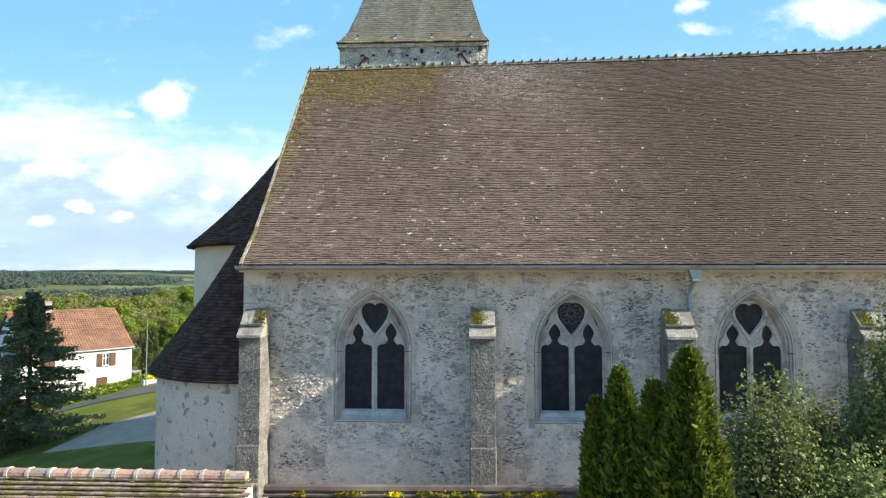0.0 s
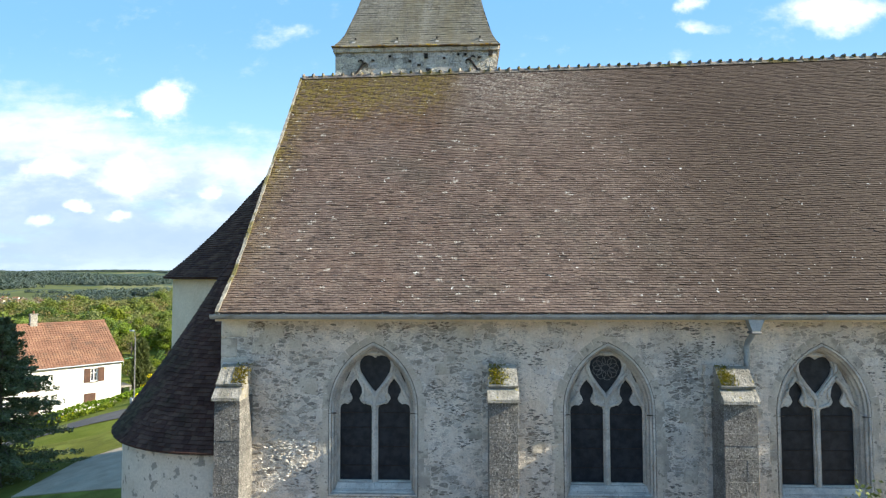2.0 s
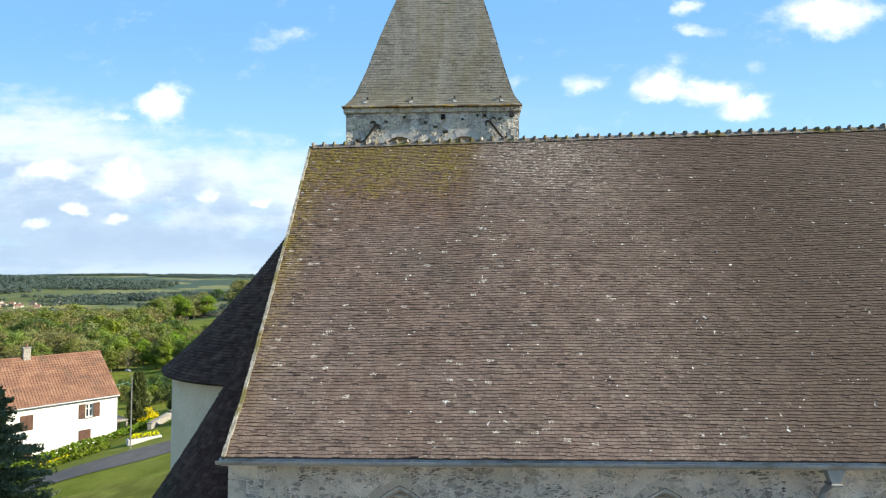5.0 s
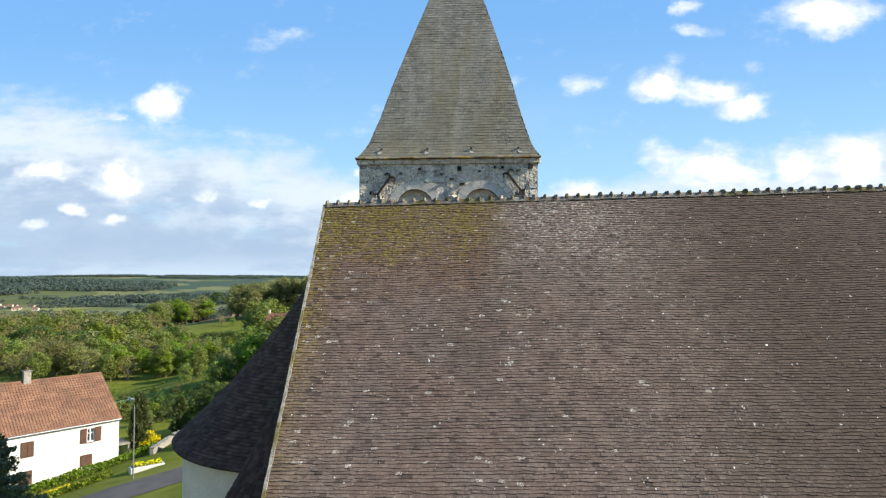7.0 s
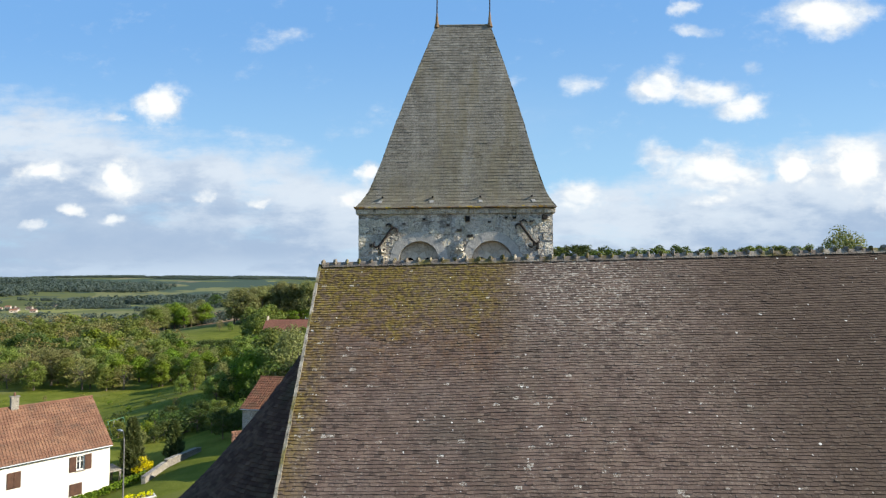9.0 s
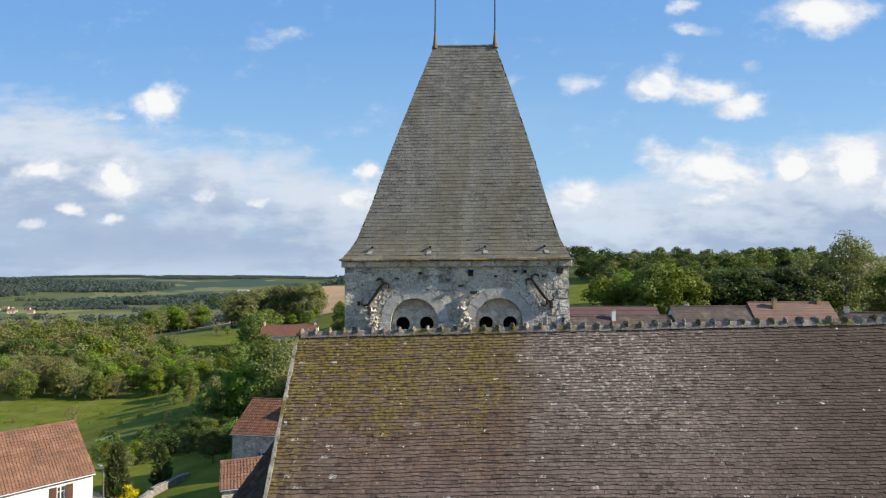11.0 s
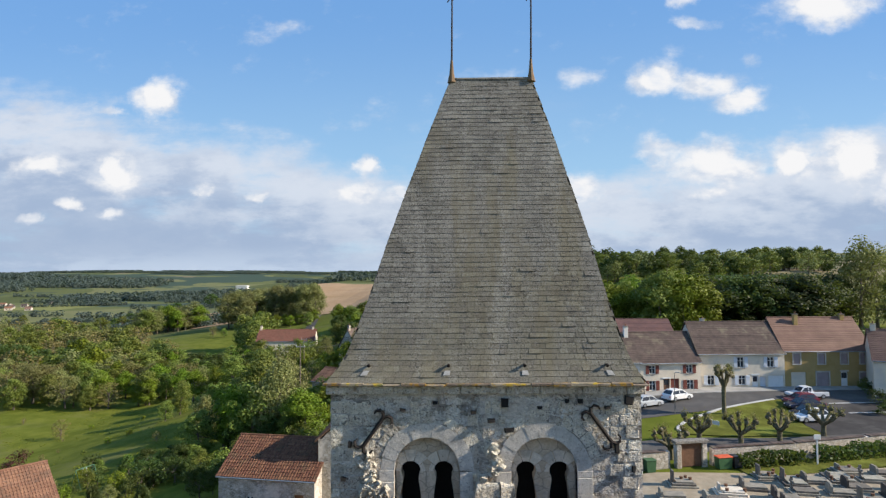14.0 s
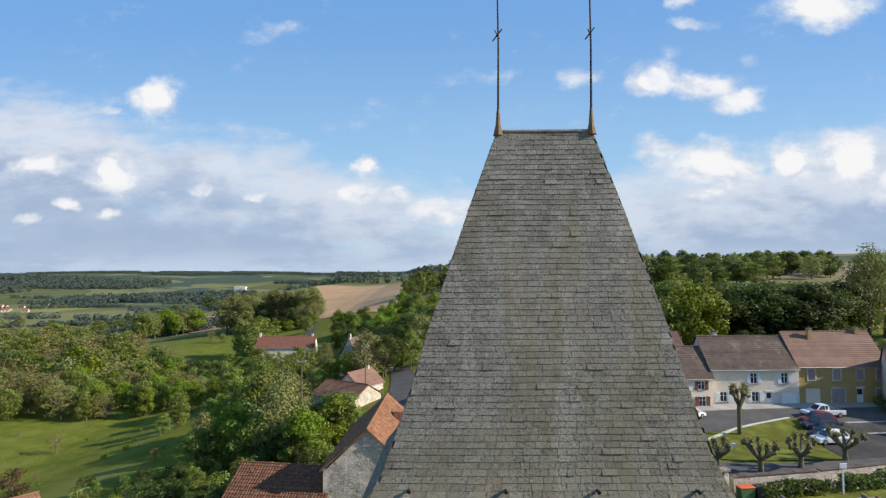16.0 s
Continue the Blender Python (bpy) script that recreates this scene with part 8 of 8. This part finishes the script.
for r in range(3):
    for i in range(60):
        x = -3.7 + i * 0.22 + (0.11 if r % 2 else 0)
        part("tile", boxed(x, x + 0.214, 10.62 + r * 0.09, 10.80 + r * 0.09, 3.83 + r * 0.06 + 0.012 * x, 3.855 + r * 0.06 + 0.012 * x + rngw.uniform(0, 0.012)), BROWN_TILE, moss_wall)
part("ridge_course", tubed([(-3.7, 10.95, 4.0), (9.5, 10.95, 4.15)], 0.085, 8), BROWN_TILE, moss_wall)
for i in range(14):
    x = rngw.uniform(-3.4, 2.6)
    vs, fs = [], []
    for _ in range(60):
        leaf(vs, fs, Vector((x + rngw.gauss(0, 0.07), 10.78 + rngw.gauss(0, 0.04), 3.99 + 0.012 * x + abs(rngw.gauss(0, 0.03)))), 0.05, rngw)
    part("moss", (vs, fs), MOSS if i % 7 else YELLOW, moss_wall)


for x, off in ((-5.67, 0.20), (0.51, -0.14), (5.63, -0.20), (10.55, -0.16)):
    patch, vs, fs = thing("moss_patch", "cushion of yellow-green moss on a buttress cap", "moss", pose(x + off, 15.50, 6.87)), [], []
    for _ in range(750):
        u, v = rngw.gauss(0, 0.10), max(-0.14, min(0.2, rngw.gauss(0, 0.11)))
        u = max(-0.15, min(0.3, u))
        leaf(vs, fs, Vector((u, v, v * 1.08 + 0.05 * rngw.random())), 0.038, rngw)
    part("cushion", (vs, fs), MOSS, patch, kind="stuff")


# ---- vehicles and street things ----
def car(x, y, turn, body, label, kind="hatch"):
    """A parked car; its nose points to -x before the turn."""
    root = thing("car", label, "car", pose(x, y, ground_z(x, y) + 0.06, 0, 0, turn), "parked cars")
    L = {"hatch": 4.0, "sedan": 4.5, "pickup": 5.0}[kind]
    a = -L / 2
    side = {"hatch": [(0, 0.35), (0, 0.62), (0.15, 0.78), (0.95, 0.92), (3.75, 0.95), (3.98, 0.85), (4.0, 0.35)],
            "sedan": [(0, 0.35), (0, 0.60), (0.15, 0.75), (1.15, 0.90), (3.7, 0.95), (4.4, 0.90), (4.5, 0.35)],
            "pickup": [(0, 0.4), (0, 0.7), (0.15, 0.85), (1.2, 0.98), (2.9, 1.02), (4.95, 1.02), (5.0, 0.45)]}[kind]
    bm = plate([(a + u, v - 0.12) for u, v in side], [], -0.83, 0.83, lambda u, v, d: (u, d, v))
    bmesh.ops.bevel(bm, geom=[e for e in bm.edges if e.is_manifold and e.calc_face_angle(0) > 0.9], offset=0.07, segments=2, affect="EDGES", profile=0.6)
    part("body", bm, body, root)
    top = {"hatch": [(0.85, 0.78), (1.65, 1.36), (2.2, 1.42), (3.3, 1.38), (3.9, 0.82)],
           "sedan": [(1.05, 0.78), (1.8, 1.32), (2.4, 1.38), (3.1, 1.33), (3.95, 0.82)],
           "pickup": [(1.15, 0.85), (1.85, 1.50), (2.3, 1.56), (2.85, 1.52), (3.0, 0.85)]}[kind]
    bm = bmesh.new()
    rows = [[bm.verts.new((a + u, s * (0.78 - 0.30 * max(0, v - 0.8)), v)) for u, v in top] for s in (-1, 1)]
    bm.faces.new(rows[0])
    bm.faces.new(rows[1][::-1])
    for i in range(len(top)):
        j = (i + 1) % len(top)
        bm.faces.new((rows[0][j], rows[0][i], rows[1][i], rows[1][j]))
    cabin = part("cabin", bm, body, root)
    (u0, v0), (u1, v1), (u2, v2), (u3, v3), (u4, v4) = top
    for s in (-1, 1):
        w = lambda v: s * (0.785 - 0.30 * max(0, v - 0.8))
        for p in (((u0 + 0.30, v0 + 0.12), (u1 + 0.10, v1 - 0.06), (u2 + 0.05, v2 - 0.08), (u2 + 0.05, v0 + 0.12)), ((u2 + 0.13, v0 + 0.12), (u2 + 0.13, v2 - 0.08), (u3 - 0.02, v3 - 0.08), (u4 - 0.32, v0 + 0.12))):
            me = ([(a + u, w(v) + s * 0.006, v) for u, v in p] + [(a + u, w(v) - s * 0.02, v) for u, v in p], [(0, 1, 2, 3), (7, 6, 5, 4), (0, 4, 5, 1), (1, 5, 6, 2), (2, 6, 7, 3), (3, 7, 4, 0)])
            part("side_window", me, PANE, cabin)
    for (p, q), (r, t), name in (((u0, v0), (u1, v1), "windscreen"), ((u4, v4), (u3, v3), "rear_window")):
        lo, hi = 0.16, 0.9
        n = Vector((-(t - q), 0, r - p)).normalized() * (0.012 if p < r else -0.012)
        vs = []
        for k in (lo, hi):
            u, v = p + (r - p) * k, q + (t - q) * k
            hw = 0.72 - 0.30 * max(0, v - 0.8)
            vs += [(a + u + n.x, -hw, v + n.z), (a + u + n.x, hw, v + n.z)]
        vs += [(x_ - n.x * 3, y_, z_ - n.z * 3) for x_, y_, z_ in vs]
        part(name, (vs, [(0, 1, 3, 2), (4, 6, 7, 5), (0, 4, 5, 1), (1, 5, 7, 3), (3, 7, 6, 2), (2, 6, 4, 0)]), PANE, cabin)
    for u in (0.75, L - 0.8):
        for s in (-1, 1):
            wh = part("wheel", tubed([(a + u, s * 0.68, 0.30), (a + u, s * 0.845, 0.30)], 0.30, 16), RUBBER, root)
            part("rim", tubed([(a + u, s * 0.80, 0.30), (a + u, s * 0.855, 0.30)], 0.19, 12), CHROME, wh)
    for s in (-1, 1):
        part("headlight", boxed(a - 0.012, a + 0.10, s * 0.62 - 0.14, s * 0.62 + 0.14, 0.46, 0.60, bevel=0.02), CHROME, root)
        part("tail_light", boxed(a + L - 0.10, a + L + 0.012, s * 0.68 - 0.08, s * 0.68 + 0.08, 0.52, 0.74, bevel=0.02), PLASTIC_RED, root)
        part("mirror", boxed(a + u0 + 0.30, a + u0 + 0.42, min(s * 0.80, s * 0.98), max(s * 0.80, s * 0.98), 0.86, 0.98, bevel=0.02), body, root)
    if kind == "pickup":
        part("load_bed", boxed(a + 3.1, a + 4.9, -0.7, 0.7, 0.903, 0.91), PLASTIC_DARK, root)
    part("bumper", boxed(a - 0.03, a + 0.05, -0.78, 0.78, 0.26, 0.42, bevel=0.02), PLASTIC_DARK, root)


P_WHITE, P_SILVER, P_RED, P_NAVY, P_BLACK = paint("white_car_paint", (0.72, 0.72, 0.72)), paint("silver_car_paint", (0.42, 0.44, 0.46)), paint("dark_red_car_paint", (0.16, 0.018, 0.03)), paint("navy_car_paint", (0.016, 0.022, 0.05)), paint("black_car_paint", (0.018, 0.02, 0.025))
car(42.6, 90.9, 2, P_WHITE, "white pickup truck parked on the square", "pickup")
car(40.4, 88.4, 3, P_RED, "dark red hatchback parked beside the lawn")
car(39.8, 86.6, 4, P_NAVY, "navy blue saloon parked beside the lawn", "sedan")
car(38.4, 83.3, 6, P_BLACK, "black hatchback parked beside a white one")
car(37.5, 81.3, 6, P_WHITE, "white hatchback parked beside the lawn")
car(25.6, 90.4, 207, P_WHITE, "white hatchback parked at the terraced houses")
car(20.9, 87.9, 207, P_SILVER, "silver hatchback parked on the street")
car(16.4, 85.4, 207, P_WHITE, "white hatchback parked on the street corner")


def street_lamp(x, y, h, turn, label, arm=0.9):
    root = thing("street_lamp", label, "lamp post", pose(x, y, ground_z(x, y), 0, 0, turn))
    part("post", tubed([(0, 0, -0.2), (0, 0, h * 0.9), (arm * 0.3, 0, h), (arm, 0, h + 0.05)], [0.06, 0.045, 0.035, 0.03], 8), LEAD, root)
    part("lamp_head", boxed(arm - 0.1, arm + 0.4, -0.1, 0.1, h - 0.02, h + 0.1, bevel=0.03), ZINC, root)


street_lamp(-27.6, 49.3, 6.1, 150, "grey steel street lamp beside the village road", 0.4)
street_lamp(-16.0, 108.0, 7.0, 0, "grey street lamp at the crossroads", 1.2)
street_lamp(23.2, 84.6, 5.0, 0, "slim dark lamp post on the square", 0.2)
post = thing("sign_post", "white post with a small white sign at the wall", "sign", pose(29.0, 66.2, ground_z(29, 66.2)))
part("post", boxed(-0.06, 0.06, -0.06, 0.06, -0.2, 2.7), WHITE_PAINT, post)
part("sign", boxed(-0.3, 0.3, -0.1, -0.062, 2.3, 2.75, bevel=0.02), WHITE_PAINT, post)
board = thing("notice_board", "sloping notice board with a red edge on the lawn", "sign", pose(24.8, 79.2, ground_z(24.8, 79.2) + 0.1, 0, 0, -20))
part("panel", plate([(0.0, 0.25), (1.2, 0.14), (1.2, 0.55), (0.0, 0.75)], [], -0.05, 0.05, lambda u, v, d: (u, d, v)), SHUTTER_PALE, board)
part("edge", boxed(-0.2, -0.004, -0.06, 0.06, 0.1, 0.8), PLASTIC_RED, board)
for x in (0.1, 1.05):
    part("leg", boxed(x, x + 0.08, 0.054, 0.12, -0.2, 0.5), CHROME, board)
GREEN_STEEL = paint("green_steel_paint", (0.10, 0.22, 0.13))
swing = thing("garden_swing", "green metal garden swing with an orange seat", "swing", pose(-48.0, 82.0, ground_z(-48.0, 82), 0, 0, 72))
for x in (-1.2, 1.2):
    for s in (-0.9, 0.9):
        part("leg", tubed([(x, s, 0), (x, 0, 2.3)], 0.03, 6), GREEN_STEEL, swing)
part("beam", tubed([(-1.2, 0, 2.3), (1.2, 0, 2.3)], 0.035, 6), GREEN_STEEL, swing)
part("seat", boxed(-0.3, 0.2, -0.15, 0.15, 0.55, 0.62, bevel=0.02), PLASTIC_RED, swing)
for x in (-0.28, 0.18):
    part("rope", tubed([(x, 0, 0.62), (x, 0, 2.3)], 0.015, 5), WHITE_PAINT, swing)
tops = []
for x, y, h in ((-27.0, 100.0, 11.5), (-20.5, 118.0, 10.5), (-40.0, 150.0, 9.5), (8.0, 120.0, 10.0)):
    z = ground_z(x, y)
    pole = thing("utility_pole", "tall grey concrete utility pole", "pole", pose(x, y, z), "utility poles")
    part("pole", tubed([(0, 0, -0.3), (0, 0, h)], [0.13, 0.08], 8), BARK, pole)
    part("cross_arm", boxed(-0.7, 0.7, -0.06, 0.06, h - 0.5, h - 0.38), CHROME, pole)
    for u in (-0.6, 0.6):
        part("insulator", tubed([(u, 0, h - 0.38), (u, 0, h - 0.2)], 0.04, 6), WHITE_PAINT, pole)
    tops.append((x, y, z + h - 0.25))
for p, q in ((0, 1), (1, 3), (0, 2)):
    a, b = Vector(tops[p]), Vector(tops[q])
    pts = [tuple(a.lerp(b, i / 12) - Vector((0, 0, 1.1 * 4 * (i / 12) * (1 - i / 12)))) for i in range(13)]
    tagged(link_mesh("power_cable", tubed(pts, 0.018, 5), PLASTIC_DARK), "black overhead power cable between utility poles", "cable")

# far hamlet and works
rngf = random.Random(31)
for i in range(26):
    px, d = rngf.uniform(-90, 95), rngf.uniform(760, 1000)
    x, y = from_eye(px, d)
    house("far_house", "small pale house in the far village", x, y, rngf.uniform(-60, 60), rngf.uniform(7, 10), 7.0, rngf.uniform(2.2, 3.2), 5.4, BARN_WALL, rngf.choice((ORANGE_TILE, RED_TILE, BROWN_TILE)), [(-2, 1, 1.2, 1.4, "vent", None), (2, 1, 1.2, 1.4, "vent", None)], [], pitch=2.0, group="houses of the far village", back=2.0)
x, y = from_eye(424, 1500)
house("far_works", "white industrial building on the horizon", x, y, 0, 30, 14, 9, 10, WHITE_WALL, WHITE_WALL, [], [], pitch=6.0, back=6)
